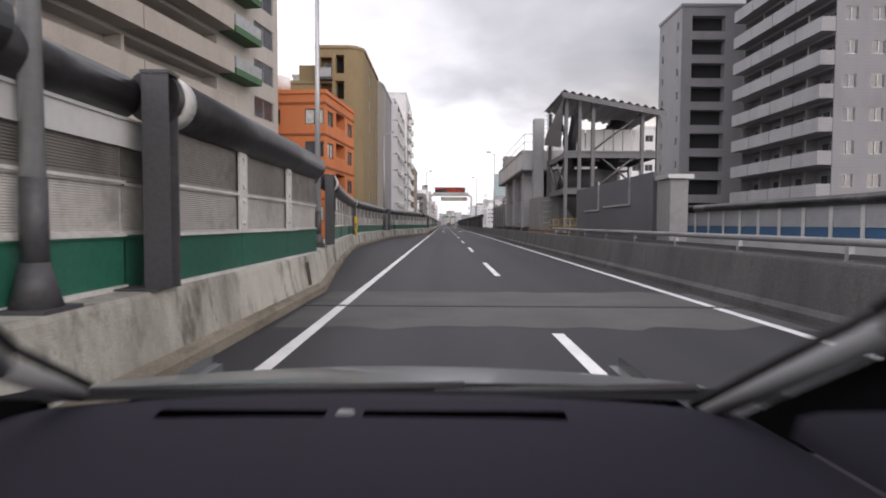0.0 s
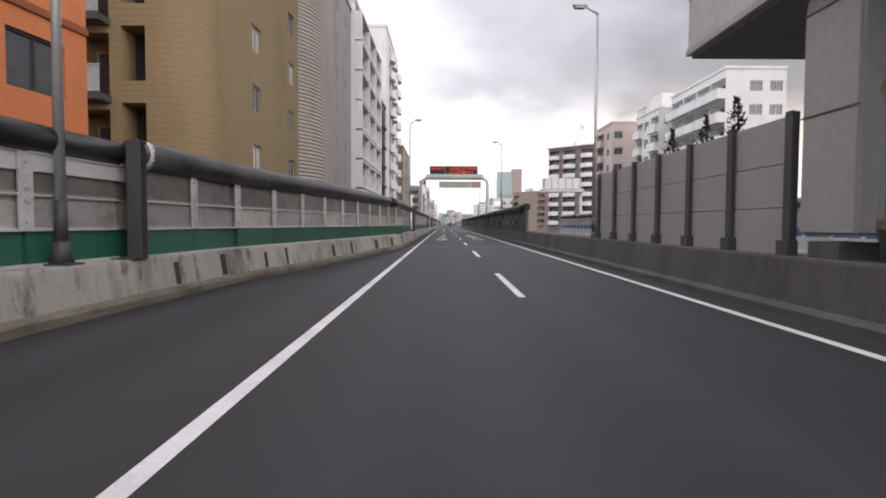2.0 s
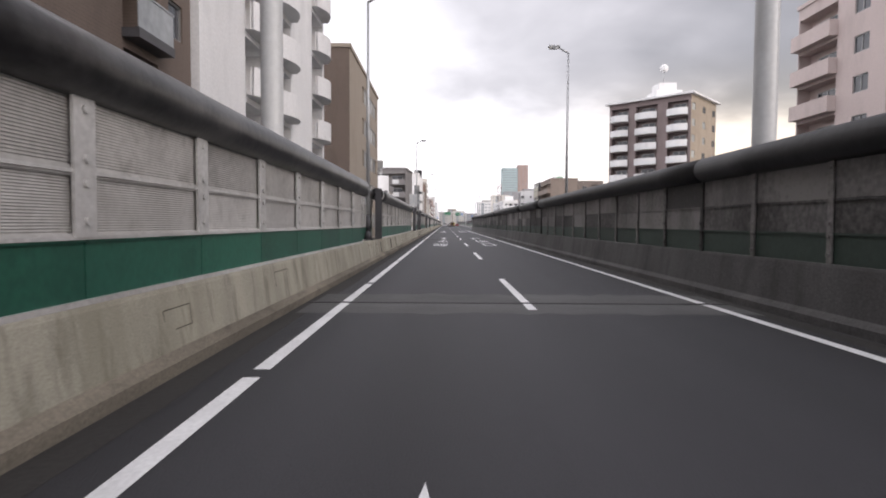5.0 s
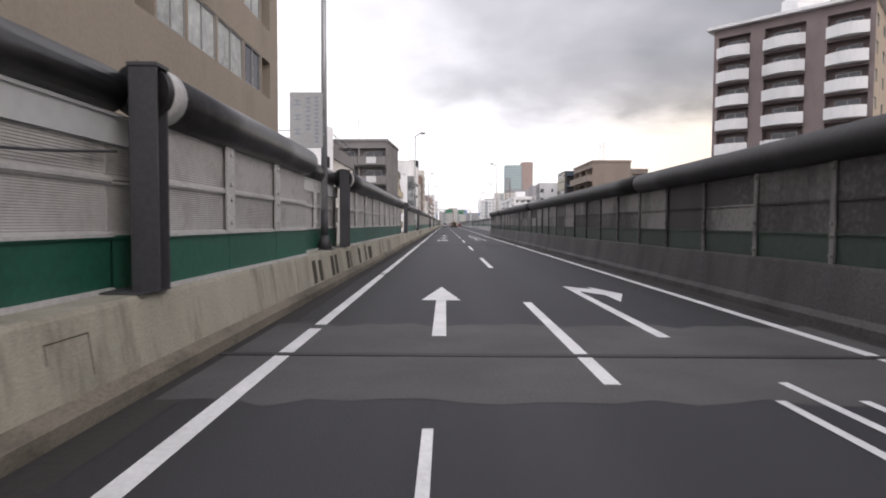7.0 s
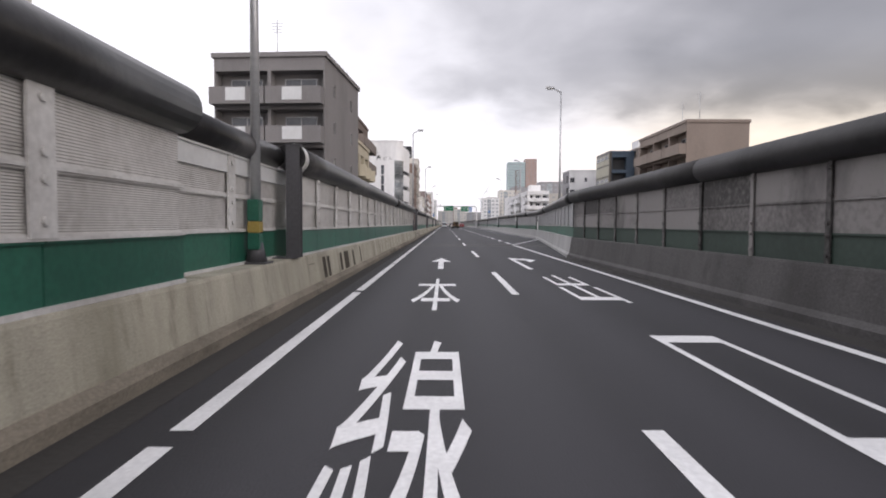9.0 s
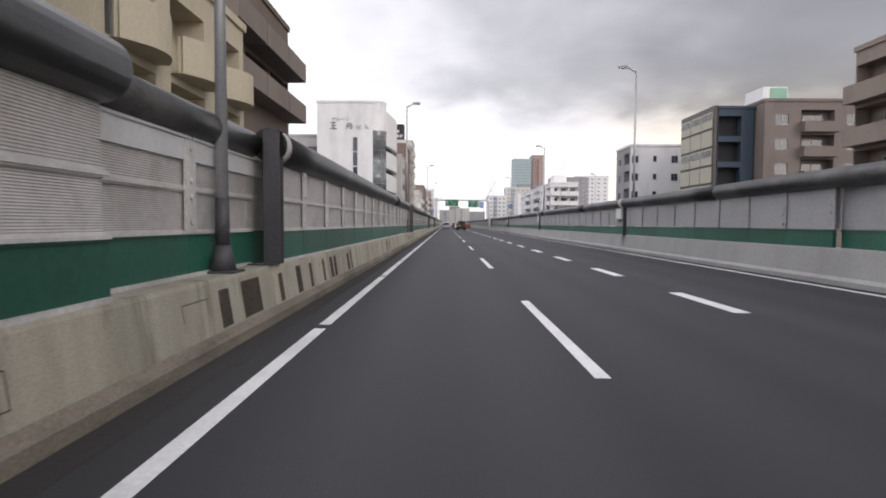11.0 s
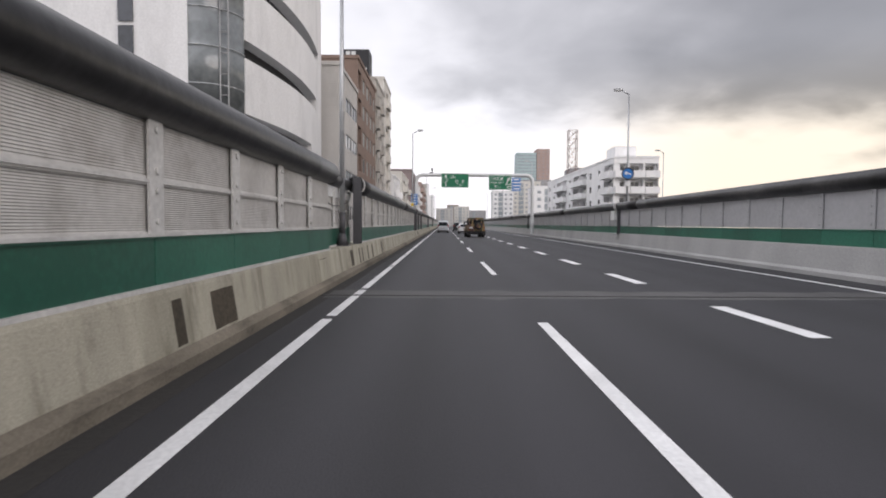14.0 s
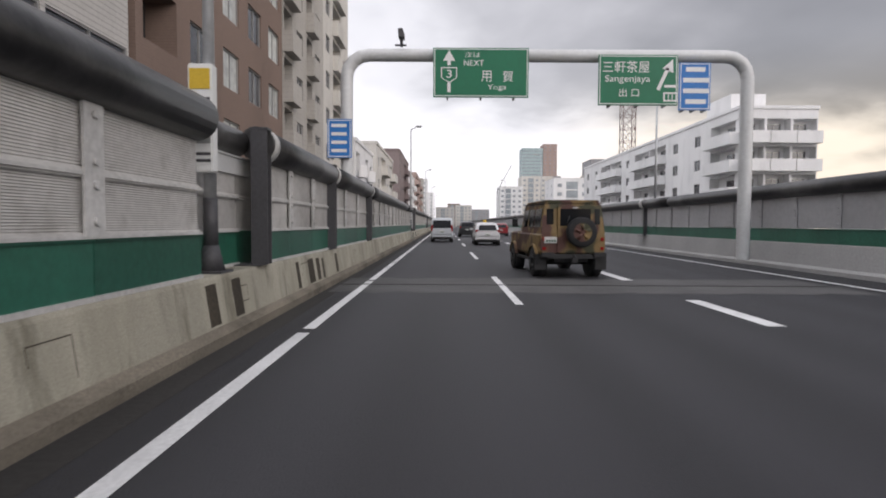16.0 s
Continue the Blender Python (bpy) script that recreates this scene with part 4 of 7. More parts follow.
b = building("brown_tile_block", "brown tiled block with square pale-framed windows", -21, -9.3, 369.4, 385, 19.0, M_RUSSET, "....", "DWWWW", floor=3.0, win=(1.9, 1.65), pale=.75, frame=ALU)
b = building("beige_balcony_block", "beige apartment block with narrow balconies and windows", -21, -9.3, 385.3, 396, 20.8, M_BEIGE, "....", "BWBW", floor=2.9, style="solid", depth=.55, road_bays=(1.6, 2.6, 1.4, 2.6))
b = building("pale_green_house", "pale greenish white house with curved balconies", -17, -9.0, 410, 424, 9.8, M_WHITE, "B.", "B.BW", floor=2.9, style="round")
b = building("white_far_house", "white narrow apartment house", -17, -9.0, 428, 452, 12, M_WHITE_WARM, "W.W", "WBWB")
b = building("red_brown_far_block", "red-brown apartment block in the distance", -18, -9.3, 470, 500, 16.5, M_MAROON, "W.W.", "WWBW")
b = building("white_far_block", "white apartment block in the distance", -20, -9.3, 505, 530, 15, M_WHITE, "WBW", "BWB")
b = building("brown_far_block", "brown apartment block in the distance", -20, -9.3, 540, 580, 18, M_REDBROWN, "WBW", "BWB")

# right side
b = building("grey_stair_tower_block", "grey apartment tower with dark stair openings", 30, 42, 73, 80.5, 29, M_STONE_DARK, ".D..", "S.S", floor=2.95, road_bays=(2, 2, 2), near_bays=(1.1, 4.6, 3, 3.3), dark_width=.92, dark_height=1.9, dark_sill=.6)
b = building("grey_balcony_tower", "tall grey apartment tower with long balconies", 34.6, 60, 51, 66.5, 43, M_STONE_DARK, "WW.W.W", "BBBB", floor=2.95, style="solid", depth=1.3, hide=4, balcony=M_STONE, near_bays=(2.6, 2.4, 5, 4, 5, 6.4), win=(1.2, 1.2))
b = building("white_balcony_house", "white apartment house with long balconies", 35.2, 42.8, 116, 133, 21, M_WHITE, ".WW", "BBBB", floor=2.95, style="solid", depth=1.0)
b = building("white_narrow_house", "white narrow apartment house with stepped top", 34, 41, 135, 145.5, 19.9, M_WHITE, "S.S", "BWB", floor=2.9, style="solid", depth=.7, win=(2.2, 1.5), road_bays=(3.2, 3.6, 3.7), hide=3)
bm = bmesh.new()
box(bm, .6, 6.6, .4, 6.2, 20.3, 22.4)
part("stepped_storey", bm, M_WHITE, b)
for k in range(6):
    bm = bmesh.new()
    tube(bm, (.1, 6.4 + k * .78, 20.3), (.1, 6.4 + k * .78, 21.4), .035, n=5)
    part("terrace_post", bm, POST_DARK, b)
bm = bmesh.new()
tube(bm, (.1, 6.3, 21.4), (.1, 10.4, 21.4), .04, n=5)
part("terrace_handrail", bm, POST_DARK, b)
b = building("pink_apartment_house", "pinkish apartment house with corner balconies", 31.2, 38.5, 150.7, 161, 20.3, M_PINK, "W.S", "BW", floor=3.0, style="solid", depth=.7)
b = building("maroon_tower_block", "mauve and tan tiled apartment tower with white curved balconies", 44.6, 57.6, 214, 230, 25.2, M_MAROON, "W.W.W", "B.B.B", floor=2.9, turn=46.5, style="round", depth=1.1, balcony=M_WHITE, near_mat=M_TAN, road_bays=(4.6, .5, 5.2, 1.0, 4.8), roof=M_WHITE, eave=.7, pale=.5)
b = building("low_brown_house", "low brown apartment house with long balconies", 29, 36.5, 266.6, 283, 13.7, M_BROWN_PALE, "....", "BBB", floor=3.0, style="solid", depth=.9)
b = building("glass_screen_block", "dark blue glazed office block with a pale screen", 34, 38.5, 314, 324, 16, M_BLUEGREY, "D.", "...", floor=3.2, near_bays=(3.0, 1.5), dark_width=.96, dark_height=2.5, dark_sill=.5)
b = building("brown_balcony_block", "taupe apartment block with balconies", 38.7, 56, 312, 330, 16.5, M_BROWN_MID, "WBWB", "...", floor=3.0, style="solid")
b = building("white_grey_house", "white house with a grey road front and small windows", 30.0, 41.3, 335.5, 343, 14.2, M_STONE, "W.S.W.S", "WD", floor=2.9, near_mat=M_WHITE, roof=M_WHITE, win=(1.1, 1.2))
b = building("white_long_block", "long white apartment block with rounded balconies", 31, 39.2, 412, 478, 13.6, M_WHITE, "BBB", "WWBBWBBWWB", floor=2.9, style="solid", depth=1.0)

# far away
# far glazing is lightened to imitate haze; there is no haze in the air
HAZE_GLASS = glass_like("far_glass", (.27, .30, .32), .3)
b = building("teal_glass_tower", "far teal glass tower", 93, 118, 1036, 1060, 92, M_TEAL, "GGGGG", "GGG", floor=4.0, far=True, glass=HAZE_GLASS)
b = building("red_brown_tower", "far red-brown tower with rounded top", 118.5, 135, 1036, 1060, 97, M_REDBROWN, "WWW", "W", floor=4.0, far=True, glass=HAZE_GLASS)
far = random.Random(4)
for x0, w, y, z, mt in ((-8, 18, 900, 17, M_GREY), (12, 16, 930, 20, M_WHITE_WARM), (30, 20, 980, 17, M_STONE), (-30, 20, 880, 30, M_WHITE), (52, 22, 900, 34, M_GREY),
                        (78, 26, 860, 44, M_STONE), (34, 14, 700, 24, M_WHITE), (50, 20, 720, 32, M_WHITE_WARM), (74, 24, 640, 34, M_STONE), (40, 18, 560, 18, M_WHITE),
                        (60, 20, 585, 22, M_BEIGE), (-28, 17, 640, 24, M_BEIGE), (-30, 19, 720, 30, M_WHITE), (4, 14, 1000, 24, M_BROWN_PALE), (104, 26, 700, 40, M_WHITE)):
    building("distant_block", "distant pale city block with haze-paled glazing", x0, x0 + w, y, y + 18, z, mt, "WBWW"[: 2 + int(w / 10)] + "W", "WW", floor=3.2, far=True, glass=HAZE_GLASS)

# ---- roof furniture and special fronts of the buildings ----
def extra(root, name, mat, fill, label="", bevel=0.0):
    bm = bmesh.new()
    fill(bm)
    return part(name, bm, mat, root, label, bevel)


def rounded_corner(name, label, x, y, r, z0, z1, mat, a0, a1, stripes=0):
    """A quarter-round tower corner, with fine horizontal ribs."""
    root = thing(name, label, "tower corner", pose(x, y, 0))
    bm = bmesh.new()
    n, rows = 20, max(stripes, 1)
    angles = [radians(a0 + (a1 - a0) * k / n) for k in range(n + 1)]
    prev = None
    for j in range(rows):
        rr = r - (.008 if j % 2 else 0)
        for z in (z0 + (z1 - z0) * j / rows, z0 + (z1 - z0) * (j + 1) / rows):
            ring = [bm.verts.new((rr * math.cos(a), rr * math.sin(a), z)) for a in angles]
            if prev:
                for k in range(n):
                    f = bm.faces.new((prev[k], prev[k + 1], ring[k + 1], ring[k]))
                    f.smooth = True
            prev = ring
    box(bm, -r * .1, 0.02, -r * .1, .02, z0, z1)
    part("curved_wall", bm, mat, root)
    bm = bmesh.new()
    pts = [(0, 0)] + [((r + .08) * math.cos(radians(a0 + (a1 - a0) * k / 14)), (r + .08) * math.sin(radians(a0 + (a1 - a0) * k / 14))) for k in range(15)]
    lo, hi = [bm.verts.new((*p, z1)) for p in pts], [bm.verts.new((*p, z1 + .35)) for p in pts]
    bm.faces.new(lo); bm.faces.new(hi)
    for k in range(1, 15):
        bm.faces.new((lo[k], lo[k + 1], hi[k + 1], hi[k]))
    part("cornice", bm, mat, root)
    return root


def water_tank(x, y, z, r, h, mat, foot=0.0):
    root = thing("water_tank", "round rooftop water tank on a steel frame", "water tank", pose(x, y, z))
    bm = bmesh.new()
    for a, b in ((-1, -1), (1, -1), (1, 1), (-1, 1)):
        tube(bm, (a * r * .7, b * r * .7, -foot), (a * r * .5, b * r * .5, 1.3), .07, n=6)
        tube(bm, (a * r * .7, b * r * .7, .1), (-b * r * .5, a * r * .5, 1.2), .045, n=6)
    part("frame", bm, STEEL, root)
    bm = bmesh.new()
    tube(bm, (0, 0, 1.3), (0, 0, 1.3 + h), r, n=28)
    tube(bm, (0, 0, 1.3 + h), (0, 0, 1.5 + h), r * .9, r * .3, n=28)
    part("tank", bm, mat, root)
    return root


def roof_rail(name, x0, x1, y0, y1, z, mat=STEEL_WHITE):
    root = thing(name, "thin metal railing round a flat roof", "railing", pose(x0, y0, z))
    bm = bmesh.new()
    w, d = x1 - x0, y1 - y0
    for h in (.55, 1.1):
        for a, b in (((0, 0), (w, 0)), ((w, 0), (w, d)), ((0, 0), (0, d))):
            tube(bm, (*a, h), (*b, h), .03, n=5)
    part("handrail", bm, mat, root)
    for k in range(int(w / 1.5) + 1):
        b2 = bmesh.new(); tube(b2, (k * 1.5, 0, 0), (k * 1.5, 0, 1.1), .025, n=5); part("post", b2, mat, root)
    for k in range(int(d / 1.5) + 1):
        b2 = bmesh.new(); tube(b2, (w, k * 1.5, 0), (w, k * 1.5, 1.1), .025, n=5); part("post", b2, mat, root)
    return root


MAST_RUST = material("rusty_mast_paint", (.16, .10, .085), .7, .1, .3)


def lattice_mast(name, x, y, z, w, h, label):
    root = thing(name, label, "mast", pose(x, y, z))
    for a, b in ((-1, -1), (1, -1), (1, 1), (-1, 1)):
        bm = bmesh.new()
        tube(bm, (a * w / 2, b * w / 2, 0), (a * w / 2, b * w / 2, h), .07, n=5)
        part("leg", bm, MAST_RUST, root)
    bm = bmesh.new()
    n = max(int(h / w), 2)
    for k in range(n):
        za, zb = h * k / n, h * (k + 1) / n
        for a, b, c, d in ((-1, -1, 1, -1), (1, -1, 1, 1), (1, 1, -1, 1), (-1, 1, -1, -1)):
            tube(bm, (a * w / 2, b * w / 2, za), (c * w / 2, d * w / 2, zb), .04, n=4)
            tube(bm, (c * w / 2, d * w / 2, za), (a * w / 2, b * w / 2, zb), .04, n=4)
            tube(bm, (a * w / 2, b * w / 2, zb), (c * w / 2, d * w / 2, zb), .05, n=4)
    part("bracing", bm, MAST_RUST, root)
    return root


STAIR_GLASS = glass_like("grey_stair_glass", (.17, .185, .19), .18)
rounded_corner("olive_round_corner", "rounded olive tiled corner of the apartment tower", -11.3, 68.0, 1.8, -10, 21.5, M_OLIVE, -90, 0, 1)
rounded_corner("grey_round_corner", "rounded grey ribbed corner of the apartment block", -15.5, 89.0, 6.0, -10, 22.5, M_GREYBEIGE, -90, 0, 240)
rounded_corner("white_round_corner", "rounded white corner of the office building", -12.1, 337.0, 2.0, 16.2, 21.0, M_WHITE, -90, 0, 1)
rounded_corner("glazed_round_corner", "rounded grey glazed stair corner", -12.1, 337.0, 1.97, -10, 16.2, STAIR_GLASS, -90, 0, 9)
CORNER_RIB = material("corner_rib", (.3, .3, .3), .5, .4)
rib = thing("stair_ladder", "external steel ladder on the glazed corner", "ladder", pose(-10.55, 335.45, 0))
for x in (-.2, .2):
    bm = bmesh.new()
    tube(bm, (x, 0, -2), (x, 0, 16), .04, n=5)
    part("rail", bm, CORNER_RIB, rib)
for k in range(18):
    bm = bmesh.new(); tube(bm, (-.2, 0, -1.5 + k), (.2, 0, -1.5 + k), .03, n=5); part("rung", bm, CORNER_RIB, rib)

BLACK_LETTER = material("black_letters", (.015, .015, .018), .5)
sign = thing("building_name_letters", "black brushed characters on the white end wall", "lettering", pose(-16.2, 334.9, 0, 90, 0, 0))
lettering("small_word", "グレート", BLACK_LETTER, sign, pose(-1.1, 18.05, 0), 3.0, .55)
for ch, x, h in (("王", -2.3, 1.1), ("舟", .3, 1.1), ("ビ", 1.9, .7), ("ル", 3.1, .7)):
    lettering("word", ch, BLACK_LETTER, sign, pose(x, 16.7, 0), h * 1.05, h)
curved = thing("curved_office_front", "white curved office front with long dark openings", "building front", pose(-10.2, 337, 0))


def bowed(q, inset, z0, z1, t, ya=0.0, yb=1.0):
    """A band of the bowed front, from the share ya to the share yb of its length."""
    n = 18
    outer = [(1.3 * math.sin(math.pi * (.12 + .88 * u)) - .35 - inset, 20.0 * u) for u in [ya + (yb - ya) * k / n for k in range(n + 1)]]
    ring = [[q.verts.new(p) for p in ((x, y, z0), (x, y, z1), (x - t, y, z1), (x - t, y, z0))] for x, y in outer]
    for a, b in zip(ring, ring[1:]):
        for k in range(4):
            q.faces.new((a[k], a[(k + 1) % 4], b[(k + 1) % 4], b[k]))
    q.faces.new(ring[0]); q.faces.new(ring[-1][::-1])


for z0, z1 in ((-10, 6.0), (6.9, 9.7), (10.6, 13.4), (14.3, 19.9)):
    extra(curved, "parapet_band", M_WHITE, lambda q: bowed(q, 0, z0, z1, .9))
# near-black sheet behind the bands: the openings' shade as colour
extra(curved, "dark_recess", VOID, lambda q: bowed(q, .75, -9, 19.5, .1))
for z0, z1, ya in ((6.0, 6.9, .56), (9.7, 10.6, .68), (13.4, 14.3, .76)):
    extra(curved, "end_wall", M_WHITE, lambda q: bowed(q, .004, z0, z1, .85, ya, 1.0))
for k in range(10):
    # white glazing bars round the stair corner
    extra(curved, "glazing_bar", STEEL, lambda q: [tube(q, (-1.9 + 1.99 * math.cos(a), 1.99 * math.sin(a), -1 + 1.8 * k), (-1.9 + 1.99 * math.cos(a + .2618), 1.99 * math.sin(a + .2618), -1 + 1.8 * k), .035, n=5) for a in [-1.5708 + .2618 * j for j in range(6)]])
crane = thing("tower_crane", "far slim tower crane with a slanting jib", "crane", pose(29, 650, -10))
extra(crane, "mast", STEEL, lambda q: tube(q, (0, 0, 0), (0, 0, 30), .35, n=6))
extra(crane, "jib", STEEL, lambda q: tube(q, (-1, 0, 29), (6, 0, 42), .22, n=6))
slot = thing("window_slot", "narrow dark vertical window strip", "window", pose(-15.3, 334.93, 0))
for k in range(6):
    bm = bmesh.new(); box(bm, 0, .7, -.03, .03, 1.2 + k * 2.4, 3.4 + k * 2.4); part("pane", bm, WINDOW_GLASS, slot)

stack = thing("white_silo", "white round stair tower with faded vertical lettering", "tower", pose(-10.15, 197.9, 0))
bm = bmesh.new(); tube(bm, (0, 0, -10), (0, 0, 8.7), 1.45, n=40); part("drum", bm, M_WHITE, stack)
extra(stack, "flat_wall", M_WHITE, lambda q: box(q, -4.2, 0, .3, 1.4, -10, 7.7))
# a near-black block painted for the shade inside a small opening
extra(stack, "small_opening", VOID, lambda q: box(q, .75, 1.35, -1.08, -.6, 5.6, 6.4))
FADED = material("faded_blue_letters", (.42, .46, .52), .7)
plate = thing("pole_sign", "white plate with faded blue characters on the lamp post", "sign", pose(-3.54, 166.95, 3.1))
extra(plate, "board", STEEL_WHITE, lambda q: box(q, 0, .74, -.03, 0, 0, 1.25), "", .01)
extra(plate, "bracket", STEEL, lambda q: (box(q, .5, .74, 0, .2, .3, .36), box(q, .5, .74, 0, .2, .9, .96)))
for x, zs, w in ((.1, (.95, .62, .3), .15), (.36, (1.0, .8, .6, .4), .12), (.56, (1.02, .84, .66, .48, .3, .12), .1)):
    for z in zs:
        extra(plate, "letter_bar", FADED, lambda q: (box(q, x, x + w, -.036, -.03, z, z + .03), box(q, x, x + w, -.036, -.03, z + .1, z + .13), box(q, x + w * .4, x + w * .6, -.036, -.03, z + .03, z + .1)))
tank = thing("water_tank", "grey box water tank on braced steel legs", "water tank", pose(-10.65, 197.7, 8.7))
M_TANK = material("tank_grey", (.27, .27, .265), .6, 0, .2, 10, .8, .05, .4, (.17, .16, .15))
extra(tank, "vessel", M_TANK, lambda q: box(q, -1, 1, -.85, .85, 1.1, 2.3), "", .08)
for x in (-1.0, 0, 1.0):
    extra(tank, "vessel_rib", M_TANK, lambda q: box(q, x - .03, x + .03, -.9, .9, 1.08, 2.33))
for x in (-.85, .85):
    for y in (-.7, .7):
        extra(tank, "leg", STEEL_WHITE, lambda q: tube(q, (x, y, 0), (x, y, 1.12), .05, n=6))
for y in (-.7, .7):
    extra(tank, "brace", STEEL_WHITE, lambda q: (tube(q, (-.85, y, .1), (0, y, 1.1), .03, n=5), tube(q, (0, y, .1), (.85, y, 1.1), .03, n=5), tube(q, (0, y, .1), (-.85, y, 1.1), .03, n=5), tube(q, (.85, y, .1), (0, y, 1.1), .03, n=5)))
extra(tagged(new("roof_screen"), "dark green-grey cladding round the hall roof", "roof screen"), "panel", M_CHARCOAL, lambda q: (box(q, -9.32, -9.14, 199.6, 211, 6.7, 7.75), box(q, -14, -9.32, 199.0, 199.1, 6.7, 7.75)))
roof_rail("roof_railing", -18, -9.3, 199.2, 211, 7.6, POST_DARK)
water_tank(-16, 56, 12.95, .9, 1.3, M_WHITE)
b = building("far_sign_tower", "tall pale block with a dark rooftop sign", -17.5, -9.4, 396.6, 408, 23.7, M_WHITE_WARM, "W.W", "WBW", depth=.5)
board = thing("rooftop_sign", "black rooftop sign board with white characters", "sign", pose(-15.6, 397.0, 24.1))
bm = bmesh.new(); box(bm, 0, 3.9, 0, 3.5, 0, 4.2); part("board", bm, BLACK_LETTER, board)
for k in range(3):
    for j in range(2 + k):
        bm = bmesh.new(); box(bm, .3 + j * .85, .95 + j * .85, -.03, 0, 3.2 - k * 1.25, 3.9 - k * 1.25); part("letter_bar", bm, STEEL_WHITE, board)
lattice_mast("radio_mast", 33.0, 455, 14, 2.2, 11.5, "rusty brown lattice radio mast on a roof")
extra(tagged(new("roof_house"), "white rooftop house with a green side panel", "plant room"), "wall", M_WHITE, lambda q: box(q, 38.9, 42.0, 313.0, 317, 16.92, 18.5))
extra(bpy.data.objects["roof_house"], "green_panel", material("mint_panel", (.25, .45, .33), .6), lambda q: box(q, 39.8, 41.9, 312.94, 313.0, 17.1, 18.35))
extra(tagged(new("roof_house"), "white rooftop plant room", "plant room"), "wall", M_WHITE, lambda q: box(q, 33, 37, 418, 424, 13.9, 16.5))
extra(tagged(new("roof_house"), "white stacked rooftop plant room on the tower", "plant room"), "wall", M_WHITE, lambda q: (box(q, 41, 46, 221.5, 227, 25.55, 27.6), box(q, 41.8, 45.2, 222.3, 226.2, 27.6, 29.2)))
ball = thing("antenna_ball", "white ball antenna on a rooftop mast", "antenna", pose(43.4, 224.2, 29.2))
bm = bmesh.new(); tube(bm, (0, 0, 0), (0, 0, 2.6), .1, n=8); part("mast", bm, STEEL, ball)
bm = bmesh.new(); bmesh.ops.create_uvsphere(bm, u_segments=16, v_segments=10, radius=.8, matrix=pose(0, 0, 3.2)); part("dome", bm, M_WHITE, ball)
extra(tagged(new("roof_house"), "olive rooftop stair house", "plant room"), "wall", M_OLIVE, lambda q: box(q, -17.4, -14.6, 68.5, 73, 17.8, 20.2))
extra(tagged(new("screen_wall"), "pale ribbed screen on the glazed block", "screen"), "frame", DARK_FRAME, lambda q: box(q, 33.5, 33.9, 314.0, 324.0, 2, 16.4))
SCREEN = material("pale_screen", (.42, .405, .33), .7, vary=.1)
scr = bpy.data.objects["screen_wall"]
for k in range(6):
    for j in range(3):
        bm = bmesh.new(); box(bm, 33.38, 33.5, 314.3 + j * 3.2, 317.3 + j * 3.2, 2.2 + k * 2.3, 4.2 + k * 2.3); ob = part("screen_panel", bm, SCREEN, scr)
        if k % 2:
            for i in range(4):
                bm = bmesh.new(); box(bm, 33.35, 33.38, 314.5 + j * 3.2 + i * .68, 315.06 + j * 3.2 + i * .68, 3.2 + k * 2.3, 4.0 + k * 2.3); part("small_pane", bm, WINDOW_GLASS, ob)
# thin masts on the roofs
for x, y, z, h in ((-16, 20, 24.4, 5), (-15.5, 70, 20.2, 3), (-14, 246, 14.31, 4), (32, 270, 14.1, 4), (34, 280, 14.1, 5), (36, 420, 16.5, 5), (-14, 390, 21.2, 4)):
    ob = thing("roof_antenna", "thin rooftop antenna rod", "antenna", pose(x, y, z), "roof antennas")
    bm = bmesh.new(); tube(bm, (0, 0, 0), (0, 0, h), .05, .03, n=5); part("rod", bm, STEEL, ob)
    bm = bmesh.new()
    for q in range(4):
        tube(bm, (-.5 + .05 * q, 0, h - .3 - q * .25), (.5 - .05 * q, 0, h - .3 - q * .25), .02, n=4)
    part("elements", bm, STEEL, ob)

# ---- steel stair tower, ventilation building and screens beside the road ----
M_SCREEN_DARK = material("dark_grey_hoarding", (.085, .085, .095), .7, 0, .15, 10, .5, .05, .3, (.06, .06, .065))
T_STEEL = material("dull_grey_steel", (.135, .133, .14), .5, .2, .25, 12, 1.0, .08, .4, (.14, .13, .125))
M_CAB = material("grey_steel_box", (.215, .211, .212), .6, .1, .15, 6, .5, .05, .5, (.16, .15, .145), streak=.2)
M_PANEL_PALE = material("pale_screen_panel", (.31, .30, .308), .8, 0, .14, 14, .5, .1, .4, (.34, .33, .33), streak=.4)
M_YELLOW_DULL = material("dull_yellow_paint", (.32, .24, .06), .6, 0, .2)
M_VENT = material("grey_metal_cladding", (.34, .337, .342), .6, .1, .12, 6, .5, .05, .4, (.2, .195, .19), streak=.2)
M_RUST = material("rusty_rail", (.25, .195, .15), .8, .1, .3, 14, 2, .2, .6, (.16, .07, .03))
# grey sheet metal; on soffit and core its tone also carries painted shade
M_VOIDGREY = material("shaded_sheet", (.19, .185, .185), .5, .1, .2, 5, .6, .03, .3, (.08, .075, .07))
M_ORANGE_BAND = material("orange_kerb_band", (.15, .08, .04), .8, 0, .4)
M_HOPPER = material("sooty_hopper_steel", (.062, .060, .062), .55, .1, .35, 10, .9, .08, .5, (.03, .028, .027), streak=.3)
M_ROOF_BOX = material("pale_roof_cladding", (.52, .515, .518), .6, .1, .14, 6, .5, .05, .5, (.30, .27, .245), streak=.2)
M_YELLOW = material("yellow_paint", (.62, .42, .03), .5, 0, .15)

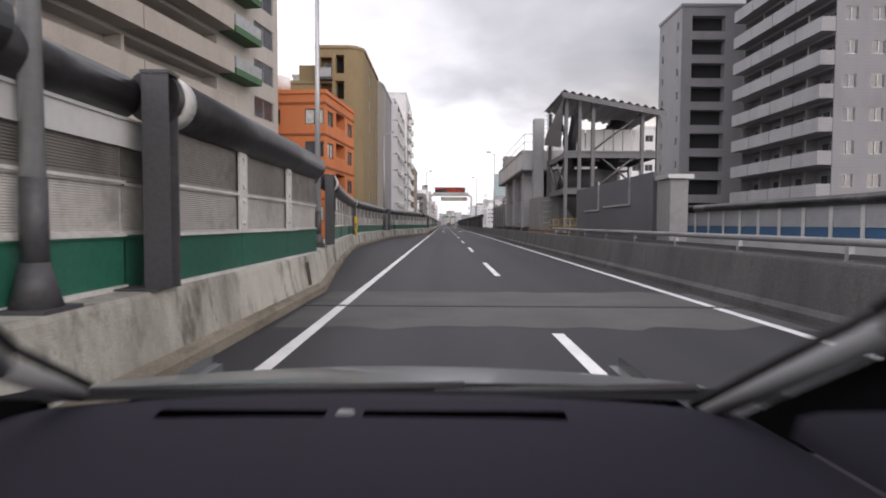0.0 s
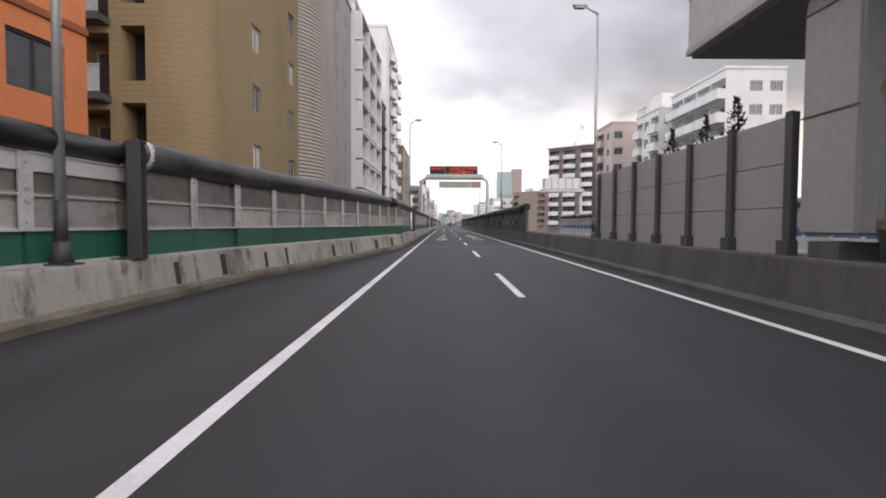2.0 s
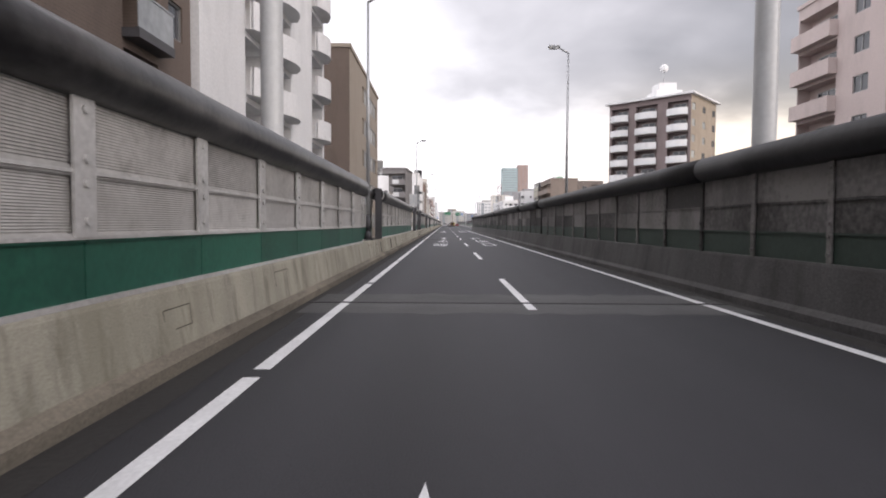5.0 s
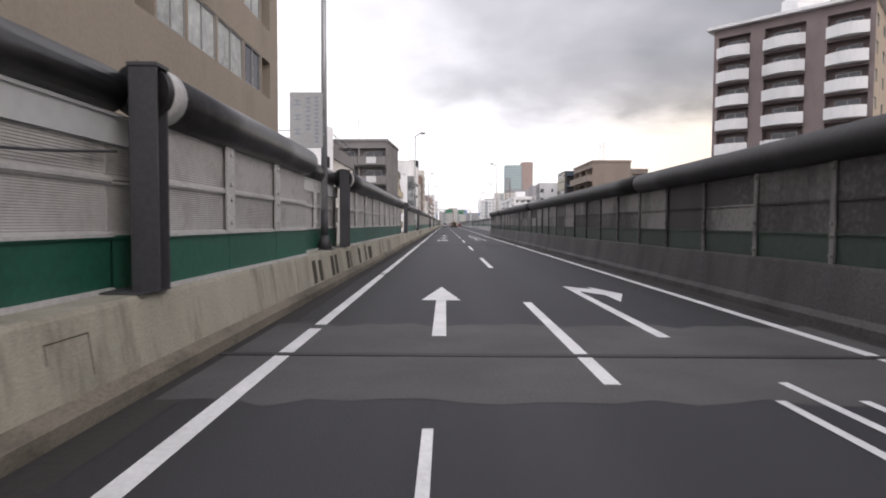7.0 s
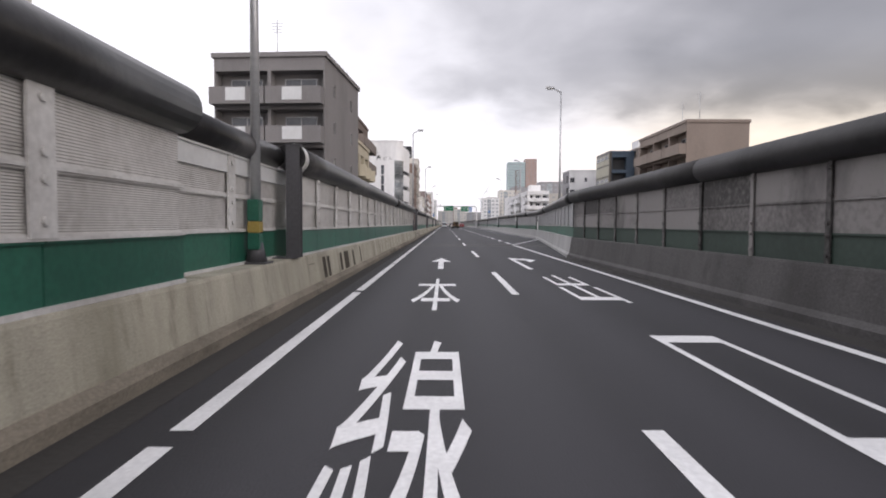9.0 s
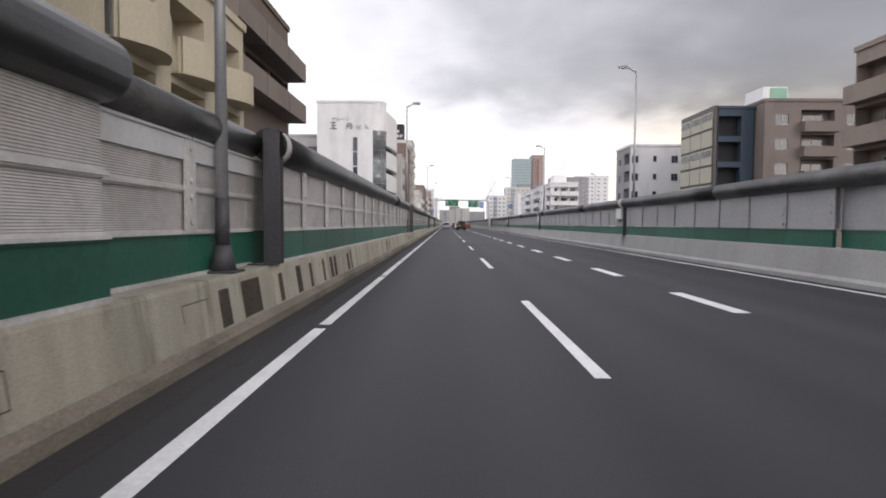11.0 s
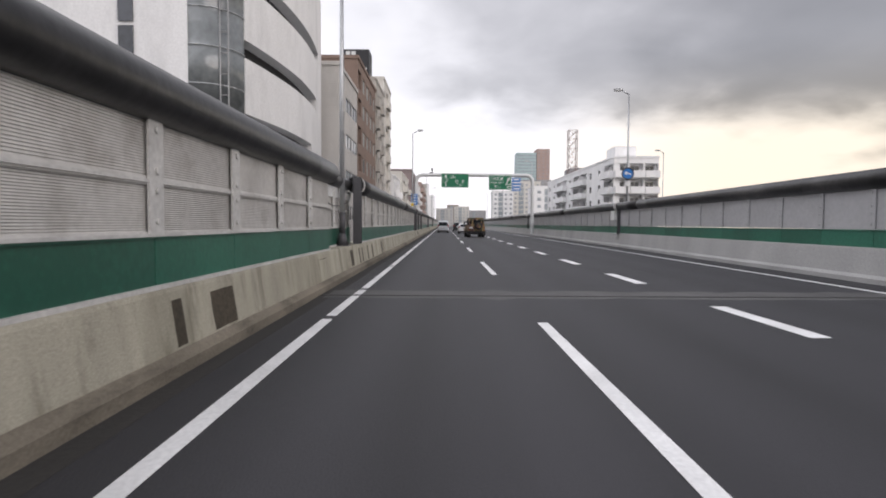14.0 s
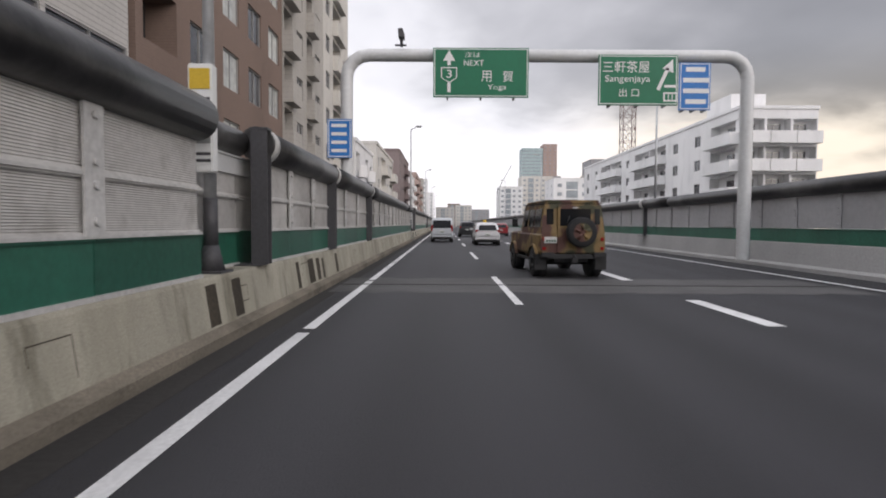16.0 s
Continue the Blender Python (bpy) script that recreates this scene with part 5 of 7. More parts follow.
hoard = thing("hoarding", "dark grey hoarding standing behind the barrier", "hoarding", pose(6.2, 0, 0))
extra(hoard, "sheet", M_SCREEN_DARK, lambda q: box(q, 0, .12, 16.9, 26.6, -.02, 2.98))
extra(hoard, "trim", STEEL, lambda q: (box(q, -.05, 0, 19, 22, 2.05, 2.1), box(q, -.05, 0, 18.95, 19.02, 2.05, 3.3), box(q, -.05, 0, 22.8, 25, 1.95, 2.0), box(q, -.05, 0, 22.75, 22.82, 1.95, 3.1)))
hut = thing("equipment_cabinet", "grey steel equipment cabinet behind the barrier", "cabinet", pose(6.3, 16.95, 0))
extra(hut, "body", M_CAB, lambda q: box(q, 0, .55, -1.0, -.12, -.02, 2.7), bevel=.03)
extra(hut, "cap", STEEL, lambda q: box(q, -.08, .65, -1.1, -.1, 2.7, 2.82))
M_RAIL_GREY = material("dull_galvanised_rail", (.24, .24, .245), .6, .1, .25, 12, 1.0, .08)
rail = thing("guard_rail", "grey pipe guard rail behind the barrier", "guard rail", pose(5.75, 0, 0))
extra(rail, "pipe", M_RAIL_GREY, lambda q: tube(q, (0, -38, 1.17), (0, 30, 1.17), .06, n=10))
extra(rail, "lower_channel", POST_DARK, lambda q: box(q, -.03, .05, -38, 30, .92, 1.0))
for k in range(23):
    extra(rail, "post", STEEL, lambda q: box(q, -.04, .04, -37 + k * 3, -36.92 + k * 3, .88, 1.12))

tower = thing("steel_stair_tower", "grey steel framed stair tower with corrugated roof", "stair tower", pose(.77, 31.8, 0) @ Matrix.Diagonal((.88, 1.09, 1, 1)))
cols = ((6.8, 0), (7.65, 0), (8.5, 0), (11.6, 0), (12.6, 0), (6.8, 4.4), (8.5, 4.4), (11.0, 4.4), (12.6, 4.4))
for x, y in cols:
    top = 8.42 - (x - 6.8) * .16
    bm = bmesh.new()
    for ya, yb in ((-.11, -.08), (.08, .11)):
        for xa, xb in ((-.1, -.02), (-.02, .02), (.02, .1)):
            box(bm, x + xa, x + xb, y + ya, y + yb, -8, top)
    box(bm, x - .02, x + .02, y - .08, y + .08, -8, top)
    bmesh.ops.remove_doubles(bm, verts=bm.verts[:], dist=.001)
    part("column", bm, T_STEEL, tower)
for z in (3.1, 5.1):
    for y in (-.05, 4.35):
        extra(tower, "beam", T_STEEL, lambda q: (box(q, 6.6, 12.8, y - .07, y + .07, z, z + .05), box(q, 6.6, 12.8, y - .02, y + .02, z + .05, z + .3), box(q, 6.6, 12.8, y - .07, y + .07, z + .3, z + .35)))
    for x in (6.8, 8.5, 12.6):
        extra(tower, "beam", T_STEEL, lambda q: box(q, x - .07, x + .07, 0, 4.4, z + .02, z + .33))
extra(tower, "platform", M_VOIDGREY, lambda q: box(q, 6.9, 12.6, .1, 4.3, 5.46, 5.52))
bm = bmesh.new()
prev = None
for k in range(53):
    xa = 6.4 + k * .125
    za = 8.58 - (xa - 6.8) * .16 + (.11 if k % 4 in (1, 2) else 0)
    cur = [bm.verts.new(p) for p in ((xa, -.5, za), (xa, 5.0, za), (xa, 5.0, za + .015), (xa, -.5, za + .015))]
    if prev:
        for q in range(4):
            bm.faces.new((prev[q], prev[(q + 1) % 4], cur[(q + 1) % 4], cur[q]))
    prev = cur
part("corrugated_roof", bm, M_VENT, tower)
extra(tower, "eaves_beam", T_STEEL, lambda q: q.faces.new([q.verts.new(p) for p in ((6.4, -.52, 8.34), (12.9, -.52, 7.3), (12.9, -.52, 7.57), (6.4, -.52, 8.62))]))
bm = bmesh.new()
for pts in (((6.55, -.3, 8.4), (6.55, 5.1, 6.95), (6.55, 5.1, 6.55), (6.55, .5, 5.75)),):
    bm.faces.new([bm.verts.new(p) for p in pts])
    bm.faces.new([bm.verts.new((p[0] + .06, p[1], p[2])) for p in pts])
part("side_cheek", bm, POST_DARK, tower)
for k in range(7):
    extra(tower, "white_panel", M_WHITE, lambda q: box(q, 7.9 + k * .62, 8.46 + k * .62, 1.5, 1.56, 5.55, 6.95))
for a, b2 in (((6.85, 0, 5.2), (6.85, 2.5, 3.4)), ((6.85, 0, 3.4), (6.85, 2.5, 5.2)), ((6.85, 2.5, 3.4), (6.85, 4.4, 5.2)), ((6.85, 0, 5.5), (6.85, 1.6, 7.8))):
    extra(tower, "side_brace", T_STEEL, lambda q: tube(q, a, b2, .075, n=4))
extra(tower, "dark_chute", POST_DARK, lambda q: (tube(q, (7.5, 3.2, 3.5), (7.5, 1.5, 5.6), .38, n=4), tube(q, (7.5, 1.5, 5.6), (7.7, .9, 7.6), .38, n=4)))
extra(tower, "storage_bin", M_CAB, lambda q: box(q, 7.0, 8.8, 3.2, 4.7, 3.5, 4.75), "", .03)
extra(tower, "bin_lid", POST_DARK, lambda q: box(q, 6.95, 8.85, 3.15, 4.75, 4.75, 4.82))
for a, b2 in (((8.5, 0, 3.3), (11.6, 0, 5.5)), ((11.6, 0, 3.3), (8.5, 0, 5.5)), ((8.5, .1, 5.5), (11.6, .1, 7.6)), ((6.8, 0, 0), (8.5, 0, 3.1)), ((12.6, 0, .5), (11.6, 0, 3.1))):
    extra(tower, "brace", T_STEEL, lambda q: tube(q, a, b2, .06, n=6))
hop = thing("dust_hopper", "dark steel funnel-shaped hopper under the tower", "hopper", pose(8.7, 34.3, 0))
extra(hop, "funnel", M_HOPPER, lambda q: (tube(q, (0, 0, .9), (0, 0, 3.0), .35, 1.7, n=4), tube(q, (0, 0, 3.0), (0, 0, 4.6), 1.7, n=4), tube(q, (0, 0, -3), (0, 0, .9), .3, n=8)))
extra(hop, "duct", M_HOPPER, lambda q: (tube(q, (1.2, .6, 4.6), (2.0, .6, 7.6), .6, n=12), tube(q, (-1.4, .4, 6.2), (1.6, .4, 6.9), .45, n=12)))
yr = thing("yellow_railing", "yellow pipe railing behind the barrier", "railing", pose(6.65, 27, 0))
for z in (1.35, 1.7):
    extra(yr, "pipe", M_YELLOW_DULL, lambda q: tube(q, (0, 0, z), (0, 9, z), .025, n=6))
for k in range(7):
    extra(yr, "post", M_YELLOW_DULL, lambda q: tube(q, (0, k * 1.5, .3), (0, k * 1.5, 1.7), .025, n=6))
cab = thing("switchgear_box", "big grey steel box with rungs behind the barrier", "equipment box", pose(6.05, 36.2, 0))
extra(cab, "body", M_CAB, lambda q: box(q, 0, 2.4, 0, 4.2, 1.045, 3.15), bevel=.03)
extra(cab, "base_band", M_ORANGE_BAND, lambda q: box(q, -.05, 2.5, -3, 4.4, .7, 1.04))
for k in range(5):
    extra(cab, "rung", STEEL, lambda q: tube(q, (.25, -.1, 1.5 + k * .35), (.75, -.1, 1.5 + k * .35), .025, n=5))
extra(cab, "door", M_VOIDGREY, lambda q: box(q, 1.3, 2.1, -.03, 0, 1.35, 3.0))

vent = thing("ventilation_building", "grey ventilation building with an overhanging roof box", "building", pose(0, 0, 0))
extra(vent, "roof_box", M_ROOF_BOX, lambda q: box(q, 5.45, 13, 39.8, 57, 5.2, 6.55))
extra(vent, "roof_lip", STEEL, lambda q: (box(q, 5.40, 5.45, 39.8, 57, 5.2, 5.32), box(q, 5.40, 5.45, 39.8, 57, 6.45, 6.6)))
# soffit and core are greyer than the cladding: overhang shade put into colour
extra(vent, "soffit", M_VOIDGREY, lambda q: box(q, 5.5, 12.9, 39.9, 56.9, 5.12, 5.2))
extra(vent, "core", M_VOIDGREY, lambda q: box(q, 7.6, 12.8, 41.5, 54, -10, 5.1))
for y in (41.65, 47.0, 52.6):
    # a pale clad pillar with a round-arched head
    bm = bmesh.new()
    rim = [(y - .65, 1.25), (y + .65, 1.25)] + [(y + .65 * math.cos(math.pi * k / 10), 4.75 + .5 * math.sin(math.pi * k / 10)) for k in range(11)]
    ring = [[bm.verts.new((x, a, z)) for a, z in rim] for x in (5.72, 6.5)]
    bm.faces.new(ring[0]); bm.faces.new(ring[1][::-1])
    for k in range(len(rim)):
        bm.faces.new((ring[0][k], ring[0][k - 1], ring[1][k - 1], ring[1][k]))
    bmesh.ops.recalc_face_normals(bm, faces=bm.faces[:])
    part("pillar", bm, M_VENT, vent, bevel=.05)
    extra(vent, "pillar_seam", POST_DARK, lambda q: box(q, 5.705, 5.725, y - .65, y + .65, 4.7, 4.72))
    extra(vent, "pillar_seam", POST_DARK, lambda q: box(q, 5.705, 5.725, y - .65, y + .65, 3.1, 3.12))
    extra(vent, "pillar_foot", CONCRETE_DARK, lambda q: box(q, 5.7, 6.3, y - .35, y + .35, -.5, 1.16))
for ya, yb in ((42.3, 46.35), (47.65, 51.95)):
    for z in (1.35, 3.25, 4.95):
        extra(vent, "rusty_rail", M_RUST, lambda q: box(q, 6.0, 6.15, ya, yb, z, z + .14))
    for za, zb in ((1.5, 3.25), (3.4, 4.95)):
        for k in range(4):
            w = (yb - ya) / 4
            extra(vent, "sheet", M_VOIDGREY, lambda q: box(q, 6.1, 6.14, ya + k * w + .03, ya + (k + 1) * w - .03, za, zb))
    for k in range(5):
        extra(vent, "mullion", M_VENT, lambda q: box(q, 6.02, 6.1, ya + k * (yb - ya) / 4 - .035, ya + k * (yb - ya) / 4 + .035, 1.5, 4.95))
extra(vent, "upper_storey", M_WHITE, lambda q: box(q, 8.2, 14, 40.5, 50, 6.55, 7.3))
extra(vent, "rooftop_cabinet", M_VOIDGREY, lambda q: box(q, 5.8, 7.0, 55.6, 56.8, 6.55, 8.0))
st = thing("vent_stack", "tall pale square vent stack with a caged ladder", "stack", pose(6.45, 39.3, 0))
extra(st, "shaft", M_VENT, lambda q: box(q, -.35, .35, -.35, .35, 3.13, 8.6), bevel=.04)
for x in (.6, .95):
    extra(st, "ladder_rail", STEEL, lambda q: tube(q, (x, -.2, 3.3), (x, -.2, 9.0), .03, n=5))
for k in range(14):
    extra(st, "hoop", STEEL, lambda q: [tube(q, (.77 + .38 * math.cos(a * .7), -.2 - .38 * math.sin(a * .7) * (1 if a < 4.5 else 1), 5.4 + k * .28), (.77 + .38 * math.cos((a + 1) * .7), -.2 - .38 * math.sin((a + 1) * .7), 5.4 + k * .28), .018, n=4) for a in range(0, 5)])
roof_rail("roof_railing", 5.6, 12.5, 40, 57, 6.6)

pw = thing("panel_screen", "pale concrete panel screen with dark steel posts", "noise wall", kind="structure")
for k in range(6):
    for j, (za, zb) in enumerate(((.9, 1.7), (1.715, 2.45), (2.465, 3.25))):
        extra(pw, "panel", M_PANEL_PALE, lambda q: box(q, 5.78, 5.9, 53.6 + k * 1.95, 55.45 + k * 1.95, za, zb))
for k in range(7):
    extra(pw, "post", POST_DARK, lambda q: (box(q, 5.68, 5.72, 53.42 + k * 1.95, 53.62 + k * 1.95, .9, 3.3), box(q, 5.72, 5.86, 53.505 + k * 1.95, 53.535 + k * 1.95, .9, 3.3), box(q, 5.62, 5.8, 53.36 + k * 1.95, 53.68 + k * 1.95, .9, 1.15)))
LEAF = material("conifer_leaf", (.02, .03, .016), .8, 0, .4, 20, 2)
BARK = material("bark", (.06, .045, .03), .9)
for k, (x, y, h) in enumerate(((7.3, 58.4, 4.6), (7.4, 60.3, 4.5), (7.2, 62.2, 4.4))):
    tr = thing("conifer", "slim dark clipped conifer behind the panel screen", "tree", pose(x, y, 0), "conifers")
    extra(tr, "trunk", BARK, lambda q: (tube(q, (0, 0, -.5), (.05, 0, h), .07, .02, n=6), tube(q, (0, 0, 3.2), (.4, .1, 3.7), .03, .01, n=5), tube(q, (0, 0, 3.4), (-.3, .1, 3.9), .03, .01, n=5)))
    bm = bmesh.new()
    rnd = random.Random(k)
    for j in range(420):
        t = rnd.random()
        zz = 2.4 + t * (h - 2.4)
        r = (.34 * (1 - t) + .05) * rnd.uniform(.3, 1.1) * (1 + .5 * math.sin(zz * 5 + k))
        a = rnd.uniform(0, math.tau)
        c = Vector((r * math.cos(a), r * math.sin(a), zz)); d = Vector((rnd.uniform(-1, 1), rnd.uniform(-1, 1), rnd.uniform(0, 1.4))) * .1
        e = Vector((rnd.uniform(-1, 1), rnd.uniform(-1, 1), rnd.uniform(-1, 1))) * .04
        bm.faces.new([bm.verts.new(p) for p in (c - e, c + e, c + d)])
    part("crown", bm, LEAF, tr)

# ---- sign gantries ----
GREEN_SIGN = material("green_sign_face", (.008, .155, .075), .4, 0, .1, 6, .8, .02)
BLUE_SIGN = material("blue_sign_face", (.02, .17, .50), .4, 0, .1, 6, .8, .02)
SIGN_WHITE = material("white_sign_face", (.75, .76, .75), .45, 0, .05)
SIGN_BACK = material("sign_back", (.3, .31, .3), .5, .4)
LED_BLACK = material("led_board_face", (.012, .012, .013), .35)
LED_RED = glow("red_led", (.9, .05, .02), .85)
LED_AMBER = glow("orange_led", (1.0, .14, .03), .9)
M_CLOTH = material("faded_banner", (.52, .53, .46), .7)
M_CLOTH_TEXT = material("faded_banner_text", (.22, .23, .2), .7)
M_CLOTH_RED = material("banner_red_check", (.38, .14, .16), .7)


def portal(root, x0, x1, z, r, mat, corner=.8):
    """A bent pipe portal standing on both barriers, in one smooth run."""
    pts = [(x0, 0, .3)] + [(x0 + corner * (1 - math.cos(a)), 0, z - corner + corner * math.sin(a)) for a in (0, .4, .8, 1.2, 1.57)]
    pts += [(x1 - corner * (1 - math.cos(a)), 0, z - corner + corner * math.sin(a)) for a in (1.57, 1.2, .8, .4, 0)] + [(x1, 0, .3)]
    bm = bmesh.new()
    for a, b in zip(pts, pts[1:]):
        tube(bm, a, b, r, n=14, caps=False)
    for p in pts[1:-1]:
        bmesh.ops.create_uvsphere(bm, u_segments=14, v_segments=8, radius=r, matrix=pose(*p))
    for f in bm.faces:
        f.smooth = True
    return part("portal", bm, mat, root)


g1 = thing("led_sign_gantry", "white steel gantry with a red lettered LED board", "gantry", pose(0, 120.3, 0))
portal(g1, -3.1, 5.75, 7.45, .2, STEEL_WHITE, .7)
extra(g1, "deck_beam", STEEL_WHITE, lambda q: (box(q, -2.4, 5.1, -.5, .5, 7.55, 8.0), box(q, -2.2, 4.9, -.45, .45, 7.3, 7.4)))
board = extra(g1, "led_board", LED_BLACK, lambda q: box(q, -1.95, 4.35, -.25, .25, 8.0, 9.05))
extra(g1, "board_rim", STEEL, lambda q: (box(q, -2.0, 4.4, -.27, .25, 9.05, 9.1), box(q, -2.0, -1.95, -.27, .25, 8.0, 9.05), box(q, 4.35, 4.4, -.27, .25, 8.0, 9.05)))
rnd = random.Random(8)
for row, (z, xa, xb) in enumerate(((8.6, -1.75, -.2), (8.6, .5, 4.1), (8.12, .5, 3.6))):
    x = xa
    while x < xb:
        bm = bmesh.new()
        for j in range(7):
            for i in range(6):
                if rnd.random() < .5:
                    box(bm, x + i * .052, x + i * .052 + .036, -.26, -.25, z + j * .05, z + j * .05 + .036)
        part("led_character", bm, LED_RED if (row == 0 or rnd.random() < .6) else LED_AMBER, board)
        x += .38
extra(board, "led_symbol", glow("green_led", (.03, .35, .08), .35), lambda q: (box(q, -.02, .2, -.26, -.25, 8.2, 8.26), box(q, .05, .13, -.26, -.25, 8.26, 8.45)))
for x in (-2.6, 5.25):
    extra(g1, "hand_post", STEEL, lambda q: tube(q, (x, 0, 7.6), (x, 0, 8.4), .03, n=5))
ban = thing("hanging_banner", "faded grey-green safety banner under the gantry", "banner", pose(0, 120.2, 0))
extra(ban, "cloth", M_CLOTH, lambda q: box(q, -.75, 4.85, -.03, .03, 6.2, 7.05))
for k in range(12):
    for j in range(2):
        if not (j and k in (3, 5)):
            extra(ban, "letter_bar", M_CLOTH_TEXT, lambda q: (box(q, -.5 + k * .33, -.27 + k * .33, -.035, -.03, 6.32 + j * .38, 6.36 + j * .38), box(q, -.5 + k * .33, -.27 + k * .33, -.035, -.03, 6.48 + j * .38, 6.52 + j * .38), box(q, -.41 + k * .33, -.36 + k * .33, -.035, -.03, 6.36 + j * .38, 6.58 + j * .38)))
for k in range(9):
    for j in range(6):
        if (k + j) % 2:
            extra(ban, "red_check", M_CLOTH_RED, lambda q: box(q, 3.65 + k * .13, 3.78 + k * .13, -.035, -.03, 6.24 + j * .13, 6.37 + j * .13))
opp = thing("opposite_gantry", "back of a white sign over the opposite carriageway", "gantry", pose(0, 121, 0))
extra(opp, "sign_back", M_WHITE, lambda q: box(q, 13.2, 18.4, -.3, .3, 6.2, 7.6), bevel=.05)
extra(opp, "beam", STEEL_WHITE, lambda q: box(q, 12.9, 18.7, -.75, .75, 5.75, 6.12))
for k in range(6):
    extra(opp, "rib", STEEL, lambda q: box(q, 13.4 + k * .95, 13.5 + k * .95, -.36, -.3, 6.2, 7.7))
extra(opp, "post", STEEL_WHITE, lambda q: tube(q, (18.4, 0, 0), (18.4, 0, 6.2), .22, n=10))

g2 = thing("exit_sign_gantry", "white pipe gantry carrying green exit signs", "gantry", pose(0, 370.2, 0))
portal(g2, -3.05, 9.65, 6.72, .2, STEEL_WHITE, .7)


def sign_board(name, label, x0, x1, z0, z1, mat, y=369.86):
    root = thing(name, label, "road sign", pose(x0, y, z0))
    w, h = x1 - x0, z1 - z0
    extra(root, "face", mat, lambda q: box(q, 0, w, 0, .05, 0, h))
    extra(root, "border", SIGN_WHITE, lambda q: (box(q, .03, w - .03, -.006, 0, .03, .055), box(q, .03, w - .03, -.006, 0, h - .055, h - .03), box(q, .03, .055, -.006, 0, .055, h - .055), box(q, w - .055, w - .03, -.006, 0, .055, h - .055)))
    for z in (.25 * h, .75 * h):
        extra(root, "stiffener", SIGN_BACK, lambda q: box(q, .05, w - .05, .05, .12, z - .04, z + .04))
    for x in (.15 * w, .5 * w, .85 * w):
        extra(root, "bracket", SIGN_BACK, lambda q: box(q, x - .03, x + .03, .05, .3, -.03, h))
    return root


def on_sign(root, text, x, z, w, h, mat=None):
    return lettering("word", text, mat or SIGN_WHITE, root, pose(x, -.008, z, 90), w, h)


s1 = sign_board("green_direction_sign", "green expressway sign for the next exit Yoga", -.3, 2.66, 5.34, 6.86, GREEN_SIGN)
extra(s1, "arrow", SIGN_WHITE, lambda q: [q.faces.new([q.verts.new((a, -.008, b)) for a, b in p]) for p in (((.3, 1.12), (.68, 1.12), (.49, 1.45)), ((.44, .98), (.54, .98), (.54, 1.12), (.44, 1.12)), ((.44, .15), (.54, .15), (.54, .45), (.44, .45)))])
extra(s1, "route_shield", SIGN_WHITE, lambda q: [q.faces.new([q.verts.new((a, -.008, b)) for a, b in p]) for p in (((.24, .92), (.74, .92), (.74, .89), (.24, .89)), ((.24, .89), (.27, .89), (.27, .6), (.24, .6)), ((.71, .89), (.74, .89), (.74, .6), (.71, .6)), ((.24, .6), (.27, .6), (.49, .47), (.49, .44)), ((.71, .6), (.74, .6), (.49, .44), (.49, .47)))])
on_sign(s1, "3", .49, .6, .17, .24)
on_sign(s1, "次は", 1.22, 1.22, .48, .17)
on_sign(s1, "NEXT", 1.26, .97, .62, .17)
on_sign(s1, "用", 1.65, .48, .32, .34)
on_sign(s1, "賀", 2.32, .48, .32, .34)
on_sign(s1, "Yoga", 1.98, .2, .58, .19)
s2 = sign_board("green_exit_sign", "green exit sign for Sangenjaya with a slanting arrow", 4.84, 7.3, 5.12, 6.67, GREEN_SIGN)
on_sign(s2, "三軒茶屋", .85, 1.0, 1.45, .36)
on_sign(s2, "Sangenjaya", .9, .66, 1.4, .26)
on_sign(s2, "出 口", .95, .26, .62, .26)
extra(s2, "arrow", SIGN_WHITE, lambda q: [q.faces.new([q.verts.new((a, -.008, b)) for a, b in p]) for p in (((1.8, .5), (1.9, .45), (2.2, 1.12), (2.1, 1.17)), ((1.98, 1.13), (2.32, 1.0), (2.3, 1.42)))])
extra(s2, "number_plate", SIGN_WHITE, lambda q: box(q, 2.02, 2.45, -.008, 0, .12, .4))
for k in range(3):
    extra(s2, "digit_bar", GREEN_SIGN, lambda q: box(q, 2.07 + k * .12, 2.16 + k * .12, -.014, -.009, .17, .35))
extra(s2, "word_bar", SIGN_WHITE, lambda q: box(q, 2.05, 2.4, -.008, 0, .55, .63))
s3 = sign_board("blue_place_sign", "blue place-name sign beside the green exit sign", 7.35, 8.32, 4.98, 6.44, BLUE_SIGN)
for k, (a, b) in enumerate(((.2, .8), (.12, .92), (.12, .92), (.2, .84))):
    extra(s3, "word_bar", SIGN_WHITE, lambda q: box(q, a, b, -.008, 0, 1.18 - k * .33, 1.32 - k * .33))
s4 = sign_board("blue_place_sign", "small blue place-name sign on the gantry post", -3.6, -2.85, 3.45, 4.65, BLUE_SIGN)
for k in range(4):
    extra(s4, "word_bar", SIGN_WHITE, lambda q: box(q, .12, .6, -.008, 0, .95 - k * .26, 1.05 - k * .26))
cc = thing("traffic_camera", "small dark traffic camera on the gantry beam", "camera", pose(-1.3, 370.0, 6.92))
extra(cc, "stand", POST_DARK, lambda q: (tube(q, (0, 0, 0), (0, 0, .25), .05, n=8), tube(q, (-.2, 0, .05), (.15, 0, .05), .03, n=6)))
extra(cc, "housing", POST_DARK, lambda q: (box(q, -.09, .09, -.2, .2, .25, .42), box(q, -.11, .05, -.12, .12, .42, .55)), bevel=.02)

